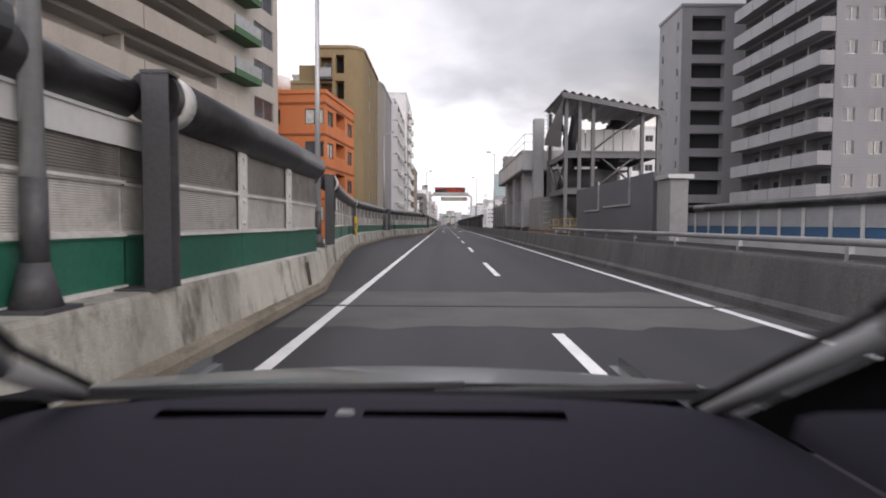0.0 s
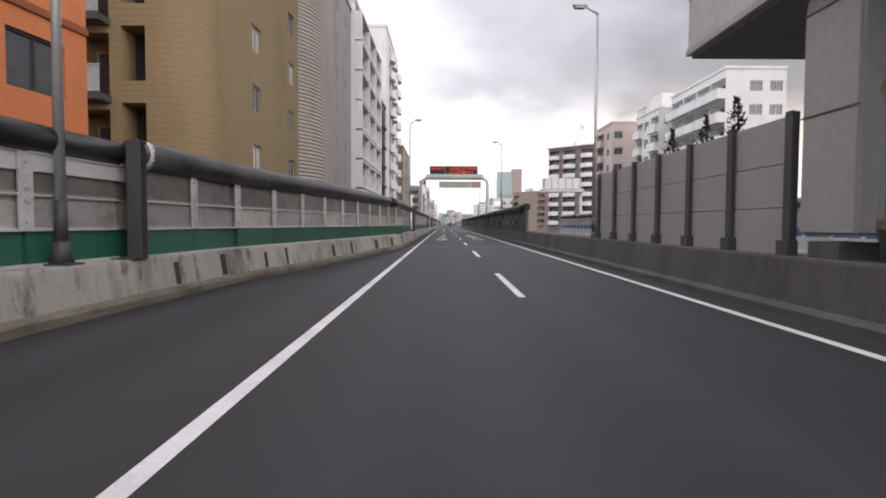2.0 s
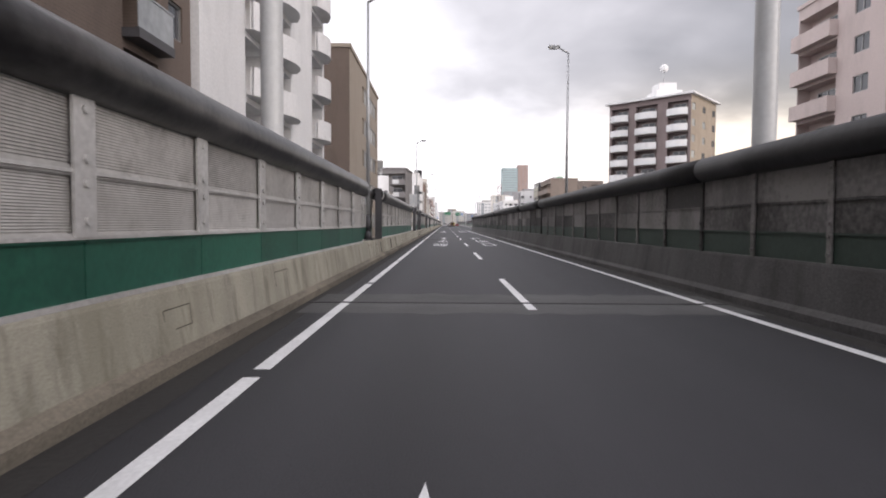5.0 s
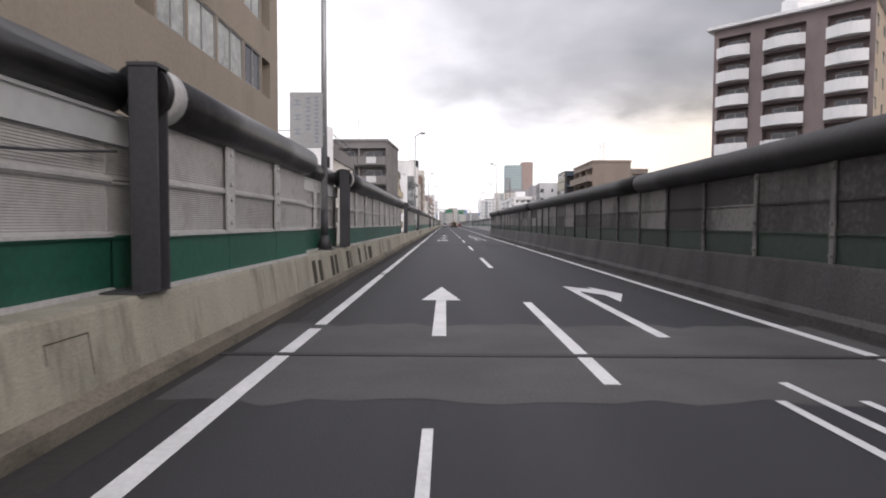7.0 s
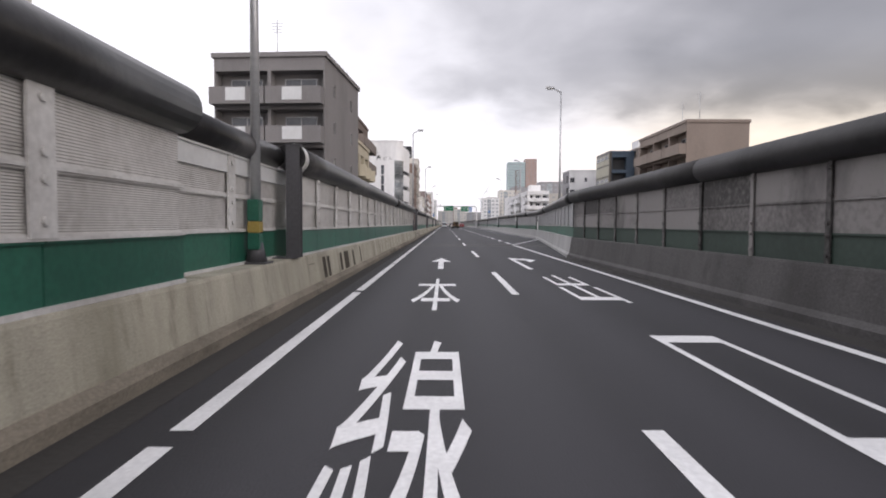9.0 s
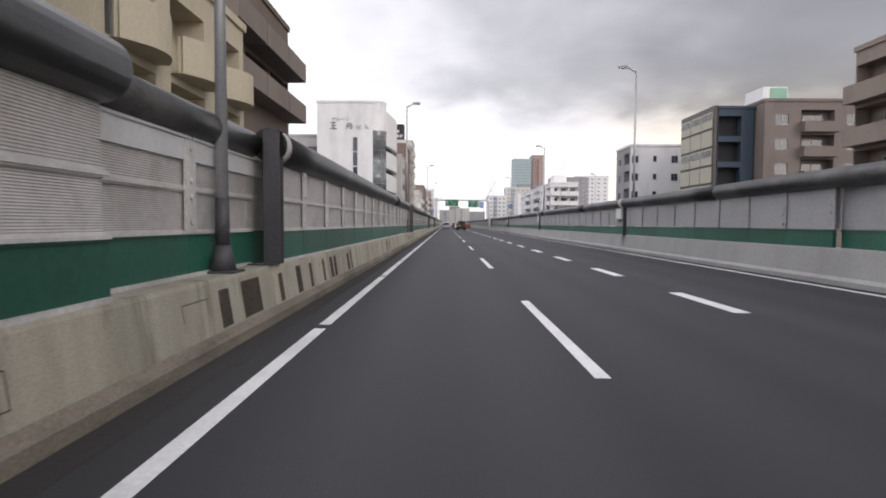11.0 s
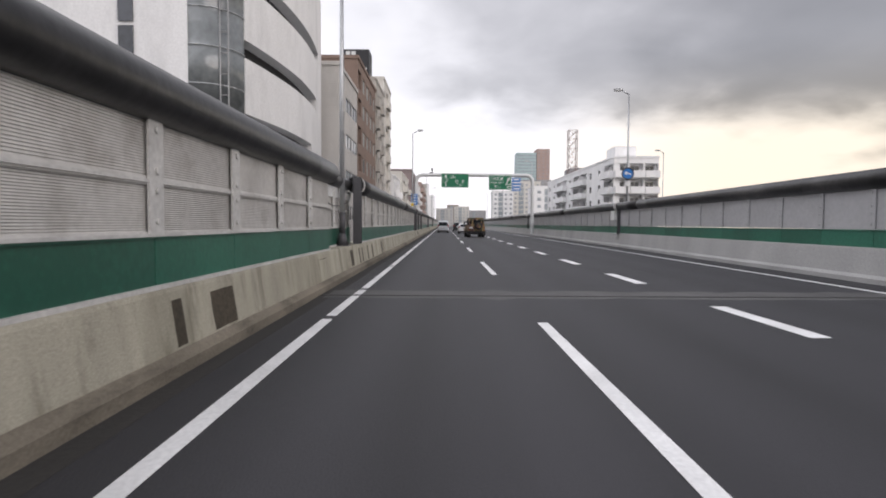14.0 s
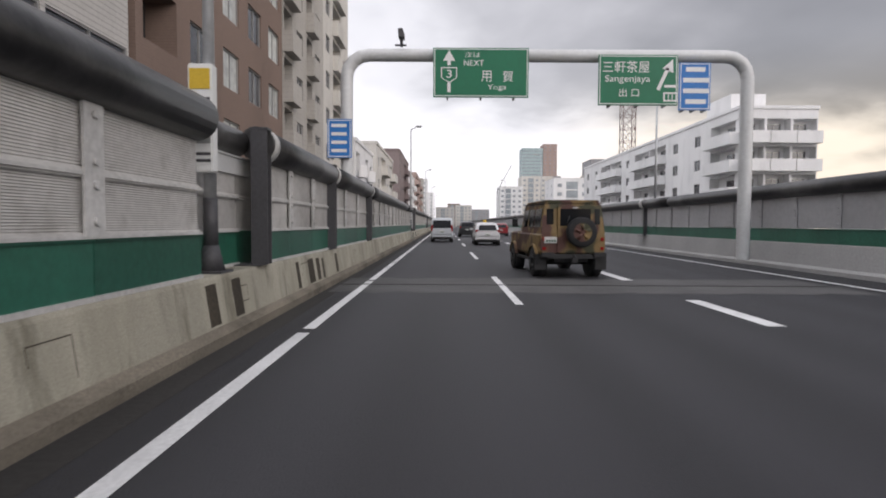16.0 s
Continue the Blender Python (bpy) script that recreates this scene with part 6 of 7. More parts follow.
# small things on the walls and poles
ph = thing("emergency_phone", "yellow emergency telephone box on the wall", "telephone box", pose(-4.75, 30.6, 0))
extra(ph, "box", M_YELLOW, lambda q: box(q, -.075, .075, -.1, .1, 1.05, 1.78), bevel=.03)
extra(ph, "door", M_RUST, lambda q: box(q, -.05, .05, -.112, -.1, 1.15, 1.42))
extra(ph, "stem", M_YELLOW, lambda q: tube(q, (0, 0, .76), (0, 0, 1.06), .05, n=8))
nb = thing("notice_boxes", "white notice boxes strapped to the lamp post", "notice box", pose(-2.84, 358.86, 0))
extra(nb, "upper_box", SIGN_WHITE, lambda q: box(q, -.145, .145, -.08, .08, 2.66, 3.28), bevel=.015)
extra(nb, "yellow_square", M_YELLOW, lambda q: box(q, -.12, .12, -.09, -.08, 2.98, 3.22))
extra(nb, "lower_box", SIGN_WHITE, lambda q: box(q, -.145, .145, -.08, .08, 2.0, 2.64), bevel=.015)
extra(nb, "picture", SIGN_BACK, lambda q: box(q, -.12, .12, -.09, -.08, 2.34, 2.58))
for z in (2.75, 2.85, 2.12, 2.2):
    extra(nb, "word_bar", POST_DARK, lambda q: box(q, -.12, .12, -.086, -.08, z, z + .035))
sb = thing("pole_box", "small yellow and green box on the lamp post", "control box", pose(-2.82, 206.56, 0))
extra(sb, "yellow_half", M_YELLOW_DULL, lambda q: box(q, -.09, .09, -.1, .1, 1.25, 1.42), bevel=.01)
extra(sb, "green_half", PANEL_GREEN, lambda q: box(q, -.088, .088, -.1, .1, 1.0, 1.245), bevel=.01)
extra(sb, "green_half", PANEL_GREEN, lambda q: box(q, -.088, .088, -.1, .1, 1.425, 1.75), bevel=.01)
for y in (157.0, 323.0):
    cb = thing("sagging_cable", "thin black cable sagging along the wall panels", "cable", pose(-2.9, y, 0), "sagging cables")
    bm = bmesh.new()
    pts = [Vector((0, -2.0 + 4.0 * u, 2.02 - .16 * math.sin(math.pi * u))) for u in [j / 12 for j in range(13)]]
    for a, b in zip(pts, pts[1:]):
        tube(bm, a, b, .012, n=5, caps=False)
    part("cable", bm, POST_DARK, cb)
rs = thing("round_blue_sign", "round blue arrow sign on the lamp post", "road sign", pose(11.3, 343.1, 4.55))
extra(rs, "disc", BLUE_SIGN, lambda q: tube(q, (0, 0, 0), (0, .03, 0), .33, n=28))
extra(rs, "rim", POST_DARK, lambda q: [tube(q, (.35 * math.cos(a * .2244), 0, .35 * math.sin(a * .2244)), (.35 * math.cos((a + 1) * .2244), 0, .35 * math.sin((a + 1) * .2244)), .04, n=5) for a in range(28)])
extra(rs, "arrow", SIGN_WHITE, lambda q: [q.faces.new([q.verts.new((a, -.006, b)) for a, b in p]) for p in (((-.24, .02), (-.06, .16), (-.06, -.08)), ((-.06, .08), (.2, 0), (.2, -.08), (-.06, 0)))])
extra(rs, "bracket", STEEL, lambda q: (box(q, -.02, .1, .02, .34, -.04, .04), box(q, -.02, .1, .02, .34, -.62, -.56)))
extra(rs, "plate", SIGN_WHITE, lambda q: box(q, -.18, .18, 0, .02, -.75, -.48))
for y in (272.6, 303.0, 344):
    pb = thing("lamp_control_box", "white control cabinet at the foot of the lamp", "cabinet", pose(cut(RIGHT, y, y + 1)[0][0] + .05, y + .5, 0), "lamp control cabinets")
    extra(pb, "body", SIGN_WHITE, lambda q: box(q, -.06, .16, 0, .9, 1.7, 2.3), bevel=.02)

# ---- vehicles, as they stand when the drive ends ----
TYRE = material("tyre_rubber", (.018, .018, .019), .85, 0, .3, 40, 3, .2)
TRIM_BLACK = material("black_trim", (.02, .02, .021), .55, 0, .2)
CAR_GLASS = glass_like("car_glass", (.008, .009, .011), .1, .22)
RED_LENS = material("red_lens", (.28, .012, .012), .15)
CLEAR_LENS = material("clear_lens", (.6, .6, .6), .12)
PLATE = material("plate_white", (.62, .62, .6), .5)
PLATE_INK = material("plate_ink", (.05, .12, .08), .5)
ALLOY = material("alloy_rim", (.45, .45, .46), .35, .7)


def paint(name, c, rough=.28):
    m = material(name, c, rough, 0, .06, 4, .8, 0)
    m.node_tree.nodes["Principled BSDF"].inputs["Coat Weight"].default_value = .5
    return m


def camouflage():
    m = material("camouflage_paint", (.22, .145, .055), .55, 0, .2, 12, 1.5, .05)
    nt = m.node_tree
    b = nt.nodes["Principled BSDF"]
    base = b.inputs["Base Color"].links[0].from_socket
    geo = nt.nodes.new("ShaderNodeNewGeometry")
    for seed, lo, colour in ((3.0, .48, (.085, .035, .026)), (9.0, .545, (.05, .05, .022))):
        off = nt.nodes.new("ShaderNodeVectorMath"); off.operation = "ADD"; off.inputs[1].default_value = (seed, seed * 2, seed * 3)
        n = nt.nodes.new("ShaderNodeTexNoise"); n.inputs["Scale"].default_value = 1.9; n.inputs["Detail"].default_value = 1.5
        nt.links.new(geo.outputs["Position"], off.inputs[0]); nt.links.new(off.outputs[0], n.inputs["Vector"])
        r = nt.nodes.new("ShaderNodeMapRange"); r.inputs["From Min"].default_value, r.inputs["From Max"].default_value = lo, lo + .07
        nt.links.new(n.outputs["Fac"], r.inputs[0])
        mx = nt.nodes.new("ShaderNodeMix"); mx.data_type = "RGBA"; mx.inputs["B"].default_value = (*colour, 1)
        nt.links.new(r.outputs[0], mx.inputs["Factor"]); nt.links.new(base, mx.inputs["A"])
        base = mx.outputs["Result"]
    nt.links.new(base, b.inputs["Base Color"])
    return m


CAMO = camouflage()


def ring_solid(bm, profile, axis_x0, n=28):
    """A wheel-like solid turned about the x axis: profile [(x, r)]."""
    rings = [[bm.verts.new((axis_x0 + x, r * math.cos(k * math.tau / n), r * math.sin(k * math.tau / n))) for k in range(n)] for x, r in profile]
    for a, b in zip(rings, rings[1:]):
        for k in range(n):
            f = bm.faces.new((a[k], a[(k + 1) % n], b[(k + 1) % n], b[k]))
            f.smooth = True
    bm.faces.new(rings[0]); bm.faces.new(rings[-1][::-1])


def wheel(root, x, y, r, w, rim_mat, name="wheel"):
    s = 1 if x > 0 else -1
    bm = bmesh.new()
    ring_solid(bm, [(-w / 2, r * .62), (-w / 2, r * .9), (-w / 2 + .03, r), (w / 2 - .03, r), (w / 2, r * .9), (w / 2, r * .62)], 0)
    wl_ = part(name, bm, TYRE, root)
    wl_.matrix_basis = pose(x, y, r)
    bm = bmesh.new()
    ring_solid(bm, [(-w / 2 - .004, r * .61), (w / 2 + .004, r * .61)], 0, 24)
    for k in range(5):
        a = k * math.tau / 5
        tube(bm, (s * (w / 2 + .012), .05 * math.cos(a), .05 * math.sin(a)), (s * (w / 2 + .012), r * .56 * math.cos(a), r * .56 * math.sin(a)), .02, .025, n=6)
    tube(bm, (s * w / 2, 0, 0), (s * (w / 2 + .03), 0, 0), .06, n=10)
    part("rim", bm, rim_mat, wl_)
    return wl_


def slab(bm, pts, t):
    """A thin plate over four points, thickened by the vector t."""
    a = [bm.verts.new(p) for p in pts]
    b = [bm.verts.new(Vector(p) + Vector(t)) for p in pts]
    bm.faces.new(a); bm.faces.new(b[::-1])
    for k in range(4):
        bm.faces.new((a[k], a[(k + 1) % 4], b[(k + 1) % 4], b[k]))


def off_roader(x, y, yaw):
    root = thing("off_road_vehicle", "boxy camouflage-painted off-road estate with a rear spare wheel", "car", pose(x, y, 0, 0, 0, yaw))
    bm = bmesh.new()
    rings = []
    for yy, w, zb, zt in ((.12, .84, .66, 1.16), (.3, .86, .60, 1.17), (1.2, .86, .56, 1.17), (3.1, .86, .56, 1.17), (3.2, .85, .58, 1.20), (4.25, .82, .62, 1.17), (4.4, .80, .66, 1.10)):
        rings.append([bm.verts.new(p) for p in ((-w + .06, yy, zb), (-w, yy, zb + .08), (-w, yy, zt - .05), (-w + .05, yy, zt), (w - .05, yy, zt), (w, yy, zt - .05), (w, yy, zb + .08), (w - .06, yy, zb))])
    for a, b in zip(rings, rings[1:]):
        for k in range(8):
            bm.faces.new((a[k], a[(k + 1) % 8], b[(k + 1) % 8], b[k]))
    bm.faces.new(rings[0]); bm.faces.new(rings[-1][::-1])
    part("body", bm, CAMO, root)
    bm = bmesh.new()
    rings = []
    for yy, wb, wt, zt in ((.12, .83, .83, 1.18), (.17, .83, .74, 1.93), (2.55, .83, .74, 1.95), (2.95, .83, .78, 1.24)):
        rings.append([bm.verts.new(p) for p in ((-wb, yy, 1.16), (-wt, yy + .0, zt - .03), (-wt + .05, yy, zt), (wt - .05, yy, zt), (wt, yy, zt - .03), (wb, yy, 1.16))])
    for a, b in zip(rings, rings[1:]):
        for k in range(5):
            bm.faces.new((a[k], a[k + 1], b[k + 1], b[k]))
    bm.faces.new(rings[1]); bm.faces.new(rings[0])
    part("cabin", bm, CAMO, root)
    extra(root, "roof", CAMO, lambda q: (box(q, -.755, .755, .14, 2.6, 1.935, 1.97), box(q, -.70, .70, .2, 2.5, 1.97, 2.03)), bevel=.02)
    extra(root, "gutter", TRIM_BLACK, lambda q: (box(q, -.762, -.755, .14, 2.6, 1.935, 1.955), box(q, .755, .762, .14, 2.6, 1.935, 1.955)))
    extra(root, "rear_door", CAMO, lambda q: box(q, -.42, .5, .085, .13, .68, 1.88), bevel=.012)
    for a, b2 in ((-.36, .44),):
        extra(root, "rear_window", CAR_GLASS, lambda q: slab(q, ((a, .075, 1.36), (b2, .075, 1.36), (b2, .085, 1.80), (a, .085, 1.80)), (0, .02, 0)))
    for a, b2 in ((-.70, -.52), (.56, .70)):
        extra(root, "quarter_window", CAR_GLASS, lambda q: slab(q, ((a, .115, 1.4), (b2, .115, 1.4), (b2, .15, 1.80), (a, .15, 1.80)), (0, .02, 0)))
    for s in (-1, 1):
        for ya, yb in ((.35, 1.05), (1.15, 1.75), (1.9, 2.45)):
            extra(root, "side_window", CAR_GLASS, lambda q: slab(q, ((s * .817, ya, 1.32), (s * .817, yb, 1.32), (s * .765, yb, 1.80), (s * .765, ya, 1.80)), (-s * .02, 0, 0)))
        extra(root, "door_seam", TRIM_BLACK, lambda q: (box(q, s * .858 - .005, s * .858 + .005, 1.84, 1.855, .62, 1.16), box(q, s * .858 - .005, s * .858 + .005, 2.72, 2.735, .62, 1.16), box(q, s * .858 - .005, s * .858 + .005, 1.06, 1.075, .62, 1.16)))
        for yy in (.82, 3.55):
            bm = bmesh.new()
            for k in range(8):
                a0, a1 = math.pi * (.06 + .88 * k / 8), math.pi * (.06 + .88 * (k + 1) / 8)
                pa, pb = (yy + .5 * math.cos(a0), .42 + .46 * math.sin(a0)), (yy + .5 * math.cos(a1), .42 + .46 * math.sin(a1))
                v = [bm.verts.new(p) for p in ((s * .84, *pa), (s * .84, *pb), (s * .93, *pb), (s * .93, *pa))]
                bm.faces.new(v)
                v = [bm.verts.new(p) for p in ((s * .93, *pa), (s * .93, *pb), (s * .93, pb[0] * .97 + yy * .03, pb[1] - .05), (s * .93, pa[0] * .97 + yy * .03, pa[1] - .05))]
                bm.faces.new(v)
            part("wheel_arch", bm, CAMO, root)
            # solid black drum: the arch hollow's shade given as colour
            extra(root, "arch_shadow_well", TRIM_BLACK, lambda q: tube(q, (s * .60, yy, .44), (s * .862, yy, .44), .44, n=24))
            wheel(root, s * .80, yy, .39, .23, TRIM_BLACK)
        extra(root, "mudflap", TRIM_BLACK, lambda q: box(q, s * .80 - .15, s * .80 + .15, .30, .32, .22, .62))
        extra(root, "mirror", TRIM_BLACK, lambda q: (box(q, s * 1.0 - .08, s * 1.0 + .08, 2.75, 2.83, 1.32, 1.56), tube(q, (s * .84, 2.8, 1.3), (s * .97, 2.8, 1.4), .015, n=5)), bevel=.01)
        extra(root, "tail_light", RED_LENS, lambda q: (tube(q, (s * .76, .095, 1.02), (s * .76, .12, 1.02), .05, n=12), tube(q, (s * .76, .095, .78), (s * .76, .12, .78), .045, n=12)))
        extra(root, "side_step", TRIM_BLACK, lambda q: box(q, s * .84 - .06, s * .84 + .06, 1.35, 3.0, .42, .48), bevel=.01)
        extra(root, "bumperette", TRIM_BLACK, lambda q: box(q, s * .68 - .17, s * .68 + .17, .0, .14, .55, .68), bevel=.02)
    extra(root, "crossmember", TRIM_BLACK, lambda q: box(q, -.66, .66, .06, .2, .52, .64))
    extra(root, "tow_hitch", TRIM_BLACK, lambda q: (box(q, -.07, .07, -.08, .08, .42, .54), tube(q, (0, -.05, .5), (0, -.05, .62), .028, n=8)))
    extra(root, "underbody", TRIM_BLACK, lambda q: (box(q, -.45, .45, .3, 4.2, .42, .58), tube(q, (-.7, .82, .38), (.7, .82, .38), .06, n=8), tube(q, (-.7, 3.55, .38), (.7, 3.55, .38), .06, n=8)))
    extra(root, "licence_plate", PLATE, lambda q: box(q, -.76, -.44, .07, .09, .92, 1.08))
    for k in range(4):
        extra(root, "digit_bar", PLATE_INK, lambda q: box(q, -.72 + k * .068, -.675 + k * .068, .062, .07, .94, 1.01))
    extra(root, "high_brake_light", CLEAR_LENS, lambda q: box(q, -.04, .1, .06, .08, 1.81, 1.84))
    extra(root, "wiper", TRIM_BLACK, lambda q: tube(q, (-.2, .06, 1.36), (-.12, .07, 1.62), .012, n=5))
    bm = bmesh.new()
    ring_solid(bm, [(-.11, .22), (-.11, .34), (-.08, .385), (.08, .385), (.11, .34), (.11, .22)], 0)
    sp = part("spare_wheel", bm, TYRE, root)
    sp.matrix_basis = pose(.16, -.05, 1.2, 0, 0, 90)
    bm = bmesh.new()
    ring_solid(bm, [(-.115, .235), (-.09, .235), (-.06, .2), (.05, .2)], 0, 24)
    for k in range(5):
        a = k * math.tau / 5 + .3
        tube(bm, (-.105, .05 * math.cos(a), .05 * math.sin(a)), (-.12, .21 * math.cos(a), .21 * math.sin(a)), .035, .045, n=6)
    tube(bm, (-.1, 0, 0), (-.13, 0, 0), .06, n=10)
    part("rim", bm, CAMO, sp)
    return root


def road_car(name, label, mat, x, y, yaw, stations, W, rear, lights, wheels, plate_z, sides):
    """A car as a lofted shell: stations (y, z low, z belt, z top, roof inset) from the tail to the nose."""
    root = thing(name, label, "car", pose(x, y, 0, 0, 0, yaw))
    bm = bmesh.new()
    rings = []
    for yy, zb, zl, zt, ins in stations:
        w = W / 2 - max(0, .18 - yy) * .5 - max(0, yy - stations[-1][0] + .4) * .35
        half = ((w * .9, zb), (w * .985, zb + .14), (w, (zb + zl) / 2), (w - .015, zl), (w - ins * .8, zt - .10), (w - ins - .05, zt - .02), ((w - ins) * .5, zt))
        rings.append([bm.verts.new((-a, yy, z)) for a, z in half] + [bm.verts.new((a, yy, z)) for a, z in half[::-1]])
    n = len(rings[0])
    for a, b in zip(rings, rings[1:]):
        for k in range(n):
            f = bm.faces.new((a[k], a[(k + 1) % n], b[(k + 1) % n], b[k]))
            f.smooth = True
    bm.faces.new(rings[0]); bm.faces.new(rings[-1][::-1])
    part("body", bm, mat, root)
    (ya, za, wa), (yb, zb2, wb) = rear
    extra(root, "rear_window", CAR_GLASS, lambda q: slab(q, ((-wa, ya, za), (wa, ya, za), (wb, yb, zb2), (-wb, yb, zb2)), (0, -.03, .012)))
    for s in (-1, 1):
        for y0, y1, y2, y3, z0, z1, w0, w1 in sides:
            extra(root, "side_window", CAR_GLASS, lambda q: slab(q, ((s * w0, y0, z0), (s * w0, y1, z0), (s * w1, y2, z1), (s * w1, y3, z1)), (s * .02, 0, 0)))
        x0, x1, z0, z1, yl = lights
        extra(root, "tail_light", RED_LENS, lambda q: box(q, *sorted((s * x0, s * x1)), yl, yl + .14, z0, z1), bevel=.02)
        for yy in wheels[:2]:
            # black drum stands in for the shaded hollow round the wheel
            extra(root, "wheel_well", TRIM_BLACK, lambda q: tube(q, (s * (W / 2 - .26), yy, wheels[2]), (s * (W / 2 + .004), yy, wheels[2]), wheels[2] + .05, n=22))
            wheel(root, s * (W / 2 - .1), yy, wheels[2], .2, ALLOY)
        extra(root, "mirror", mat, lambda q: box(q, *sorted((s * (W / 2 - .02), s * (W / 2 + .17))), stations[-1][0] * .68, stations[-1][0] * .68 + .12, za - .02, za + .13), bevel=.03)
    extra(root, "bumper", mat, lambda q: box(q, -W / 2 + .06, W / 2 - .06, -.05, .3, .36, .62), bevel=.05)
    extra(root, "bumper_trim", TRIM_BLACK, lambda q: box(q, -W / 2 + .12, W / 2 - .12, -.04, .3, .26, .38), bevel=.03)
    extra(root, "licence_plate", PLATE, lambda q: box(q, -.165, .165, -.03, .02, plate_z, plate_z + .165))
    for k in range(4):
        extra(root, "digit_bar", PLATE_INK, lambda q: box(q, -.13 + k * .07, -.085 + k * .07, -.036, -.03, plate_z + .02, plate_z + .1))
    extra(root, "underbody", TRIM_BLACK, lambda q: box(q, -W / 2 + .2, W / 2 - .2, .2, stations[-1][0] - .3, .2, .4))
    return root


SILVER = paint("silver_white_paint", (.50, .53, .56))
WHITE_CAR = paint("white_paint", (.68, .68, .69))
BLACK_CAR = paint("black_paint", (.016, .017, .02))
RED_CAR = paint("red_paint", (.30, .02, .025))
VAN = [(0, .3, .9, 1.0, .02), (.05, .28, .95, 1.2, .03), (.2, .26, 1.0, 1.7, .07), (.32, .25, 1.02, 1.84, .08), (1.4, .25, 1.02, 1.87, .09), (2.7, .25, 1.02, 1.84, .1), (3.3, .25, 1.0, 1.66, .14),
       (3.9, .25, .98, 1.2, .12), (4.45, .27, .86, .98, .06), (4.6, .34, .7, .78, .04)]
HATCH = [(0, .32, .8, .92, .05), (.06, .3, .86, 1.05, .08), (.45, .28, .9, 1.38, .18), (.8, .26, .92, 1.47, .2), (1.6, .25, .92, 1.5, .2), (2.2, .25, .92, 1.44, .2), (2.95, .25, .9, 1.02, .1),
         (3.7, .26, .78, .86, .06), (3.95, .34, .64, .72, .05)]
SUV = [(0, .36, .9, 1.02, .05), (.06, .34, .98, 1.2, .08), (.35, .32, 1.02, 1.58, .16), (.7, .3, 1.03, 1.66, .18), (1.8, .3, 1.03, 1.68, .18), (2.5, .3, 1.03, 1.62, .18), (3.2, .3, 1.0, 1.14, .1),
       (4.2, .32, .9, .98, .06), (4.45, .4, .7, .8, .05)]
VAN_SIDES = ((.45, 1.3, 1.3, .5, 1.06, 1.68, .838, .735), (1.4, 2.3, 2.25, 1.4, 1.06, 1.68, .838, .735), (2.4, 3.5, 3.05, 2.38, 1.06, 1.66, .838, .735))
LOW_SIDES = ((.75, 1.5, 1.5, .95, .97, 1.33, .832, .70), (1.6, 2.6, 2.15, 1.6, .97, 1.33, .832, .70))
road_car("minivan", "silvery white minivan driving on the asphalt lane", SILVER, -.1, 395.0, 0, VAN, 1.69, ((-.0, 1.08, .70), (.15, 1.64, .66)), (.68, .82, .82, 1.3, -.01), (.75, 3.6, .31), .72, VAN_SIDES)
road_car("hatchback", "white compact hatchback driving on the asphalt lane", WHITE_CAR, 2.9, 389.0, 0, HATCH, 1.69, ((.01, .98, .60), (.37, 1.32, .52)), (.56, .80, .84, 1.02, .01), (.6, 3.1, .3), .62, LOW_SIDES)
road_car("dark_car", "black tall estate car driving on the asphalt lane", BLACK_CAR, 2.6, 414, 0, SUV, 1.76, ((.0, 1.1, .66), (.27, 1.5, .58)), (.66, .84, .88, 1.1, .0), (.8, 3.5, .34), .7, VAN_SIDES[:0])
road_car("red_car", "red compact car in the exit lane", RED_CAR, 6.6, 417, -3, HATCH, 1.69, ((.01, .98, .60), (.37, 1.32, .52)), (.56, .80, .84, 1.02, .01), (.6, 3.1, .3), .62, LOW_SIDES)
road_car("white_minibus", "white minibus on the opposite carriageway", WHITE_CAR, 16.0, 87, 180, VAN, 1.72, ((-.0, 1.08, .70), (.15, 1.64, .66)), (.68, .82, .82, 1.3, -.01), (.75, 3.6, .31), .72, VAN_SIDES)
off_roader(3.40, 366.5, 4.0)
mk = thing("gore_marker", "yellow-topped marker post at the exit nose", "marker post", pose(5.3, 425, 0))
extra(mk, "post", M_YELLOW, lambda q: tube(q, (0, 0, 0), (0, 0, 1.3), .1, n=10))
extra(mk, "head", M_YELLOW, lambda q: tube(q, (0, 0, 1.3), (0, 0, 1.9), .28, .2, n=10))

# ---- the car that carries the camera, standing where the drive begins ----
DASH_PLASTIC = material("dashboard_plastic", (.0185, .0165, .025), .75, 0, .12, 220, 2, .12)
DASH_PLASTIC.node_tree.nodes["Principled BSDF"].inputs["Specular IOR Level"].default_value = .12
CABIN_BLACK = material("black_cabin_lining", (.006, .006, .007), .8, 0, .15)
CABIN_BLACK.node_tree.nodes["Principled BSDF"].inputs["Specular IOR Level"].default_value = .1
GREY_TRIM = material("grey_pillar_trim", (.26, .26, .265), .7, 0, .08, 150, 2, .05)
# near-black without gloss: the slots' inner shade is put into the colour
SLOT_BLACK = material("slot_black", (.001, .001, .001), .9, bump=0)
SLOT_BLACK.node_tree.nodes["Principled BSDF"].inputs["Specular IOR Level"].default_value = 0.0
MIRROR = material("mirror_glass", (.7, .7, .72), .04, 1.0, 0, bump=0)
BODY_SILVER = paint("silver_car_paint", (.13, .14, .145))
own = thing("own_car", "silver car with a dark dashboard standing on the lane", "car", pose(0, 0, 0))
bm = bmesh.new()
rows = []
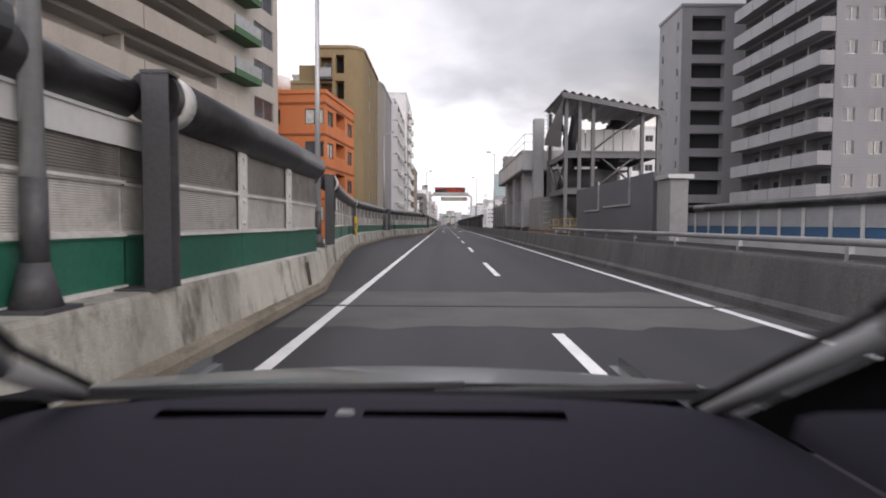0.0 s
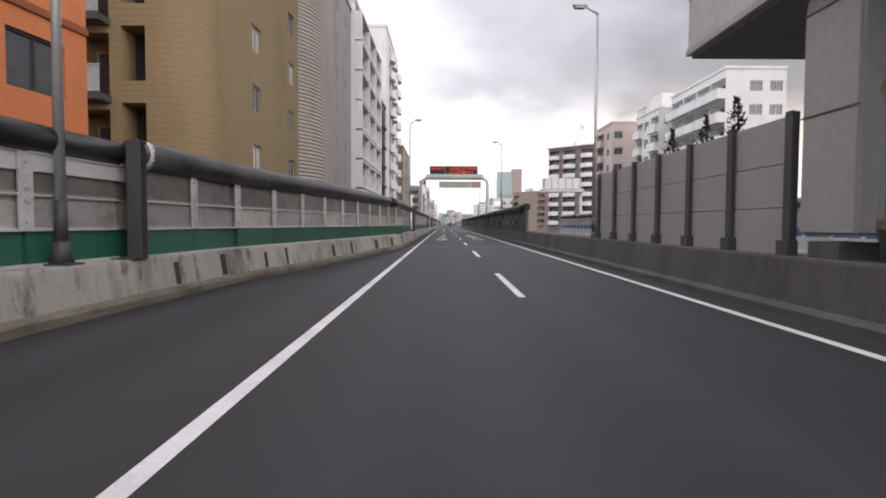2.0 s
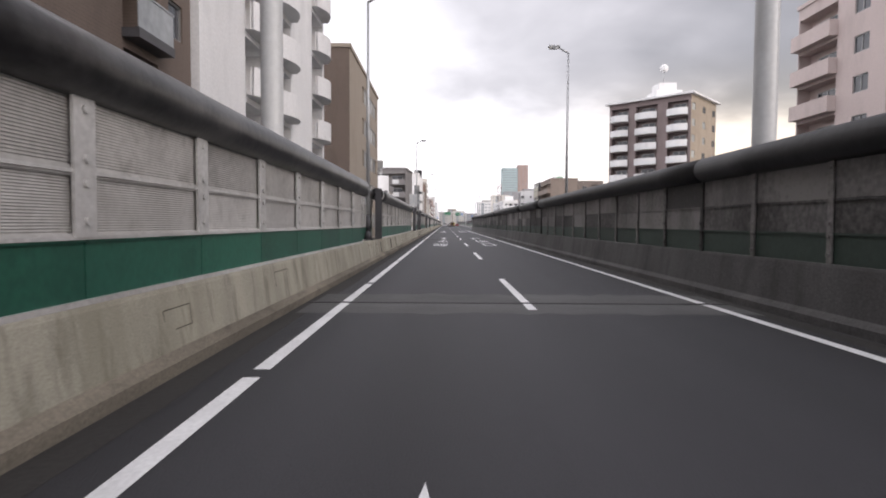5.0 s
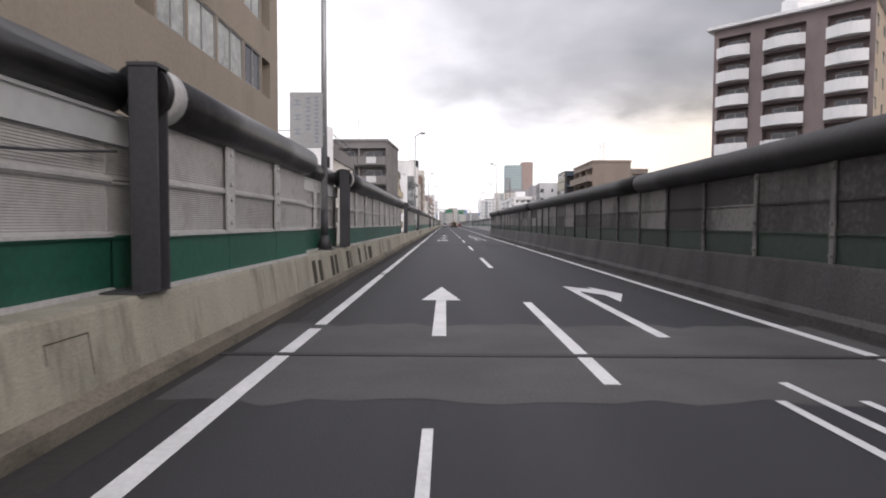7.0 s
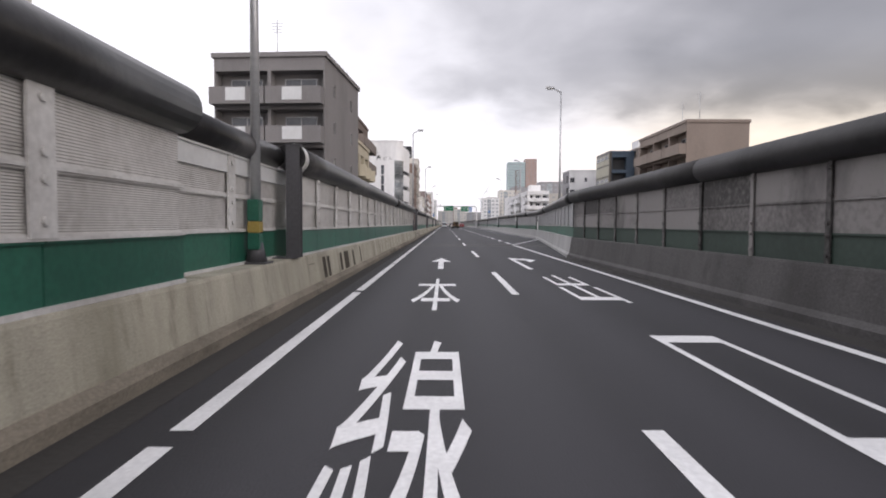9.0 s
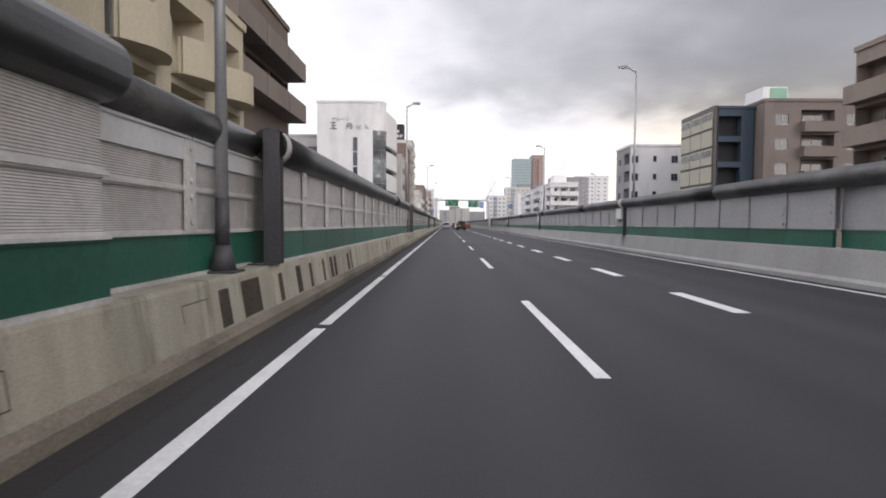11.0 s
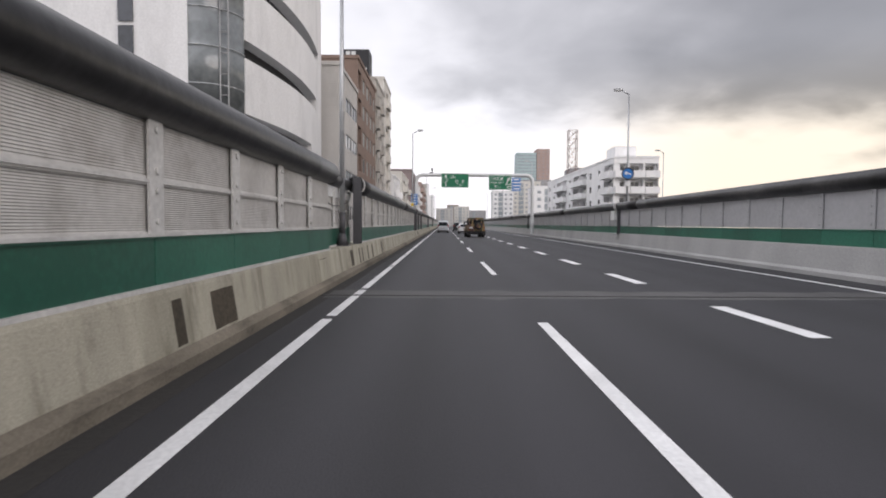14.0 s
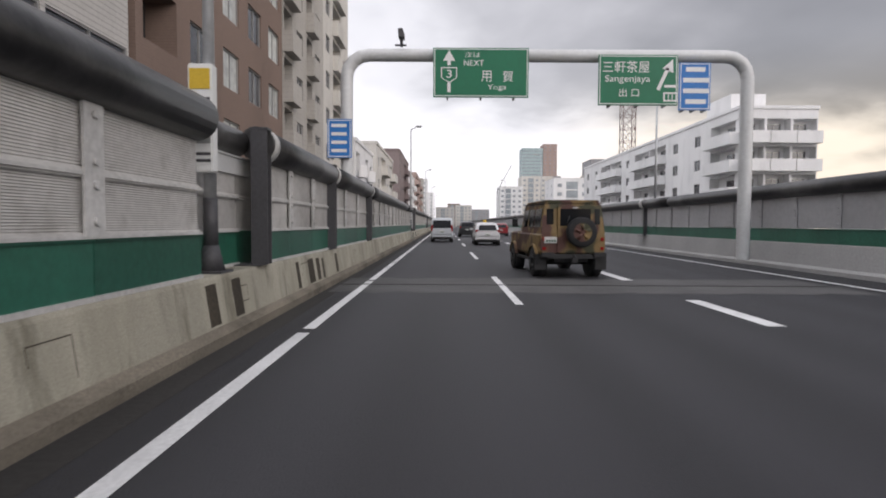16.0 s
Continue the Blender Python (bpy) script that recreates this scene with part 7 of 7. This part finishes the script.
for yy, z, w in ((.15, .62, .80), (.40, .99, .80), (.62, 1.045, .80), (.80, 1.05, .80), (1.0, 1.045, .80), (1.14, 1.04, .80), (1.235, 1.025, .80)):
    rows.append([bm.verts.new((-.12 + w * u, yy - .07 * abs(u) ** 2, z - .025 * abs(u) ** 3)) for u in (-1, -.85, -.6, -.3, 0, .3, .6, .75, .9)])
for a, b in zip(rows, rows[1:]):
    for k in range(8):
        f = bm.faces.new((a[k], a[k + 1], b[k + 1], b[k]))
        f.smooth = True
part("dashboard", bm, DASH_PLASTIC, own, "dark violet-grey grained dashboard top")
for xa, xb in ((-.53, -.22), (-.148, .228)):
    # flat dark blocks; the depth of the slots is only painted
    extra(own, "defroster_vent", SLOT_BLACK, lambda q: box(q, xa, xb, 1.03, 1.058, 1.035, 1.047))
extra(own, "light_sensor", GREY_TRIM, lambda q: box(q, -.20, -.165, 1.035, 1.056, 1.04, 1.05), bevel=.004)
extra(own, "cowl", CABIN_BLACK, lambda q: [q.faces.new([q.verts.new(p) for p in ((xa, 1.22 - .08 * xa * xa, 1.024), (xb, 1.22 - .08 * xb * xb, 1.024), (xb, 1.44 - .08 * xb * xb, .992), (xa, 1.44 - .08 * xa * xa, .992))]) for xa, xb in zip([-1.0 + .15 * k for k in range(12)], [-.85 + .15 * k for k in range(12)])])
for xa, xb in ((-.8, .05), (-.02, .6)):
    extra(own, "wiper", TRIM_BLACK, lambda q: tube(q, (xa, 1.30, 1.005), (xb, 1.33, 1.015), .012, n=6))
bm = bmesh.new()
rows = []
for yy, z in ((1.42, .985), (1.6, .962), (1.85, .927), (2.1, .868), (2.3, .78), (2.45, .6), (2.47, .4)):
    rows.append([bm.verts.new((-.12 + .9 * u, yy - .1 * u * u, z - .02 * u * u)) for u in (-1, -.75, -.5, -.25, 0, .25, .5, .75, 1)])
for a, b in zip(rows, rows[1:]):
    for k in range(8):
        f = bm.faces.new((a[k], a[k + 1], b[k + 1], b[k]))
        f.smooth = True
part("bonnet", bm, BODY_SILVER, own)
for s in (-1, 1):
    base = (-.78, 1.2, 1.03) if s < 0 else (.55, 1.2, .99)
    mid = (-.712, .9, 1.165) if s < 0 else (.60, .75, 1.262)
    top = (-.66, .35, 1.6) if s < 0 else (.60, .22, 1.63)
    side = -.93 if s < 0 else .70
    extra(own, "pillar_trim", GREY_TRIM, lambda q: (tube(q, base, mid, .016, .02, n=10), tube(q, mid, top, .02, .03, n=10)))
    extra(own, "window_seal", TRIM_BLACK, lambda q: (tube(q, (base[0], base[1] + .03, base[2] + .014), (mid[0], mid[1] + .03, mid[2] + .024), .009, n=8), tube(q, (mid[0], mid[1] + .03, mid[2] + .024), (top[0], top[1] + .03, top[2] + .03), .01, n=8)))
    lining = [(1.22, .97), (base[1], base[2] - .012), (mid[1], mid[2] - .02), (top[1], top[2] - .03), (.1, 1.55), (.1, .4), (1.22, .4)] if s > 0 else [(1.22, .97), (base[1], base[2] - .012), (mid[1], mid[2] - .05), (.5, 1.1), (.1, 1.05), (.1, .4), (1.22, .4)]
    x_in = base[0] + .065 * s
    extra(own, "door_lining", CABIN_BLACK, lambda q: [q.faces.new([q.verts.new((x_in + d * s, y, z)) for y, z in lining]) for d in (0, .03)])
    extra(own, "door", BODY_SILVER, lambda q: box(q, *sorted((side, side + s * .06)), -.9, 1.0, .3, .9), bevel=.02)
    extra(own, "fender", BODY_SILVER, lambda q: box(q, *sorted((side - s * .02, side + s * .06)), 1.02, 2.35, .35, .86), bevel=.05)
    extra(own, "mirror_housing", BODY_SILVER, lambda q: box(q, *sorted((side + s * .02, side + s * .24)), .72, .82, .92, 1.06), bevel=.03)
    extra(own, "mirror_glass", MIRROR, lambda q: box(q, *sorted((side + s * .04, side + s * .22)), .712, .719, .935, 1.045))
    for yy in (1.78, -.75):
        wheel(own, side - s * .08, yy, .31, .2, ALLOY)
    extra(own, "rear_pillar", BODY_SILVER, lambda q: tube(q, (side, -1.3, .9), (side - s * .1, -1.0, 1.65), .05, n=8))
extra(own, "quarter_glass", MIRROR, lambda q: q.faces.new([q.verts.new(p) for p in ((.606, .97, 1.03), (.606, .95, 1.075), (.606, .90, 1.1), (.606, .70, 1.17), (.606, .66, 1.0), (.606, .80, .97))]))
extra(own, "roof", BODY_SILVER, lambda q: box(q, -.86, .66, -1.1, .22, 1.64, 1.69), bevel=.02)
extra(own, "floor_pan", TRIM_BLACK, lambda q: box(q, -.9, .68, -1.4, 1.2, .22, .32))
extra(own, "tailgate", BODY_SILVER, lambda q: box(q, -.93, .7, -1.45, -1.35, .35, .95), bevel=.03)
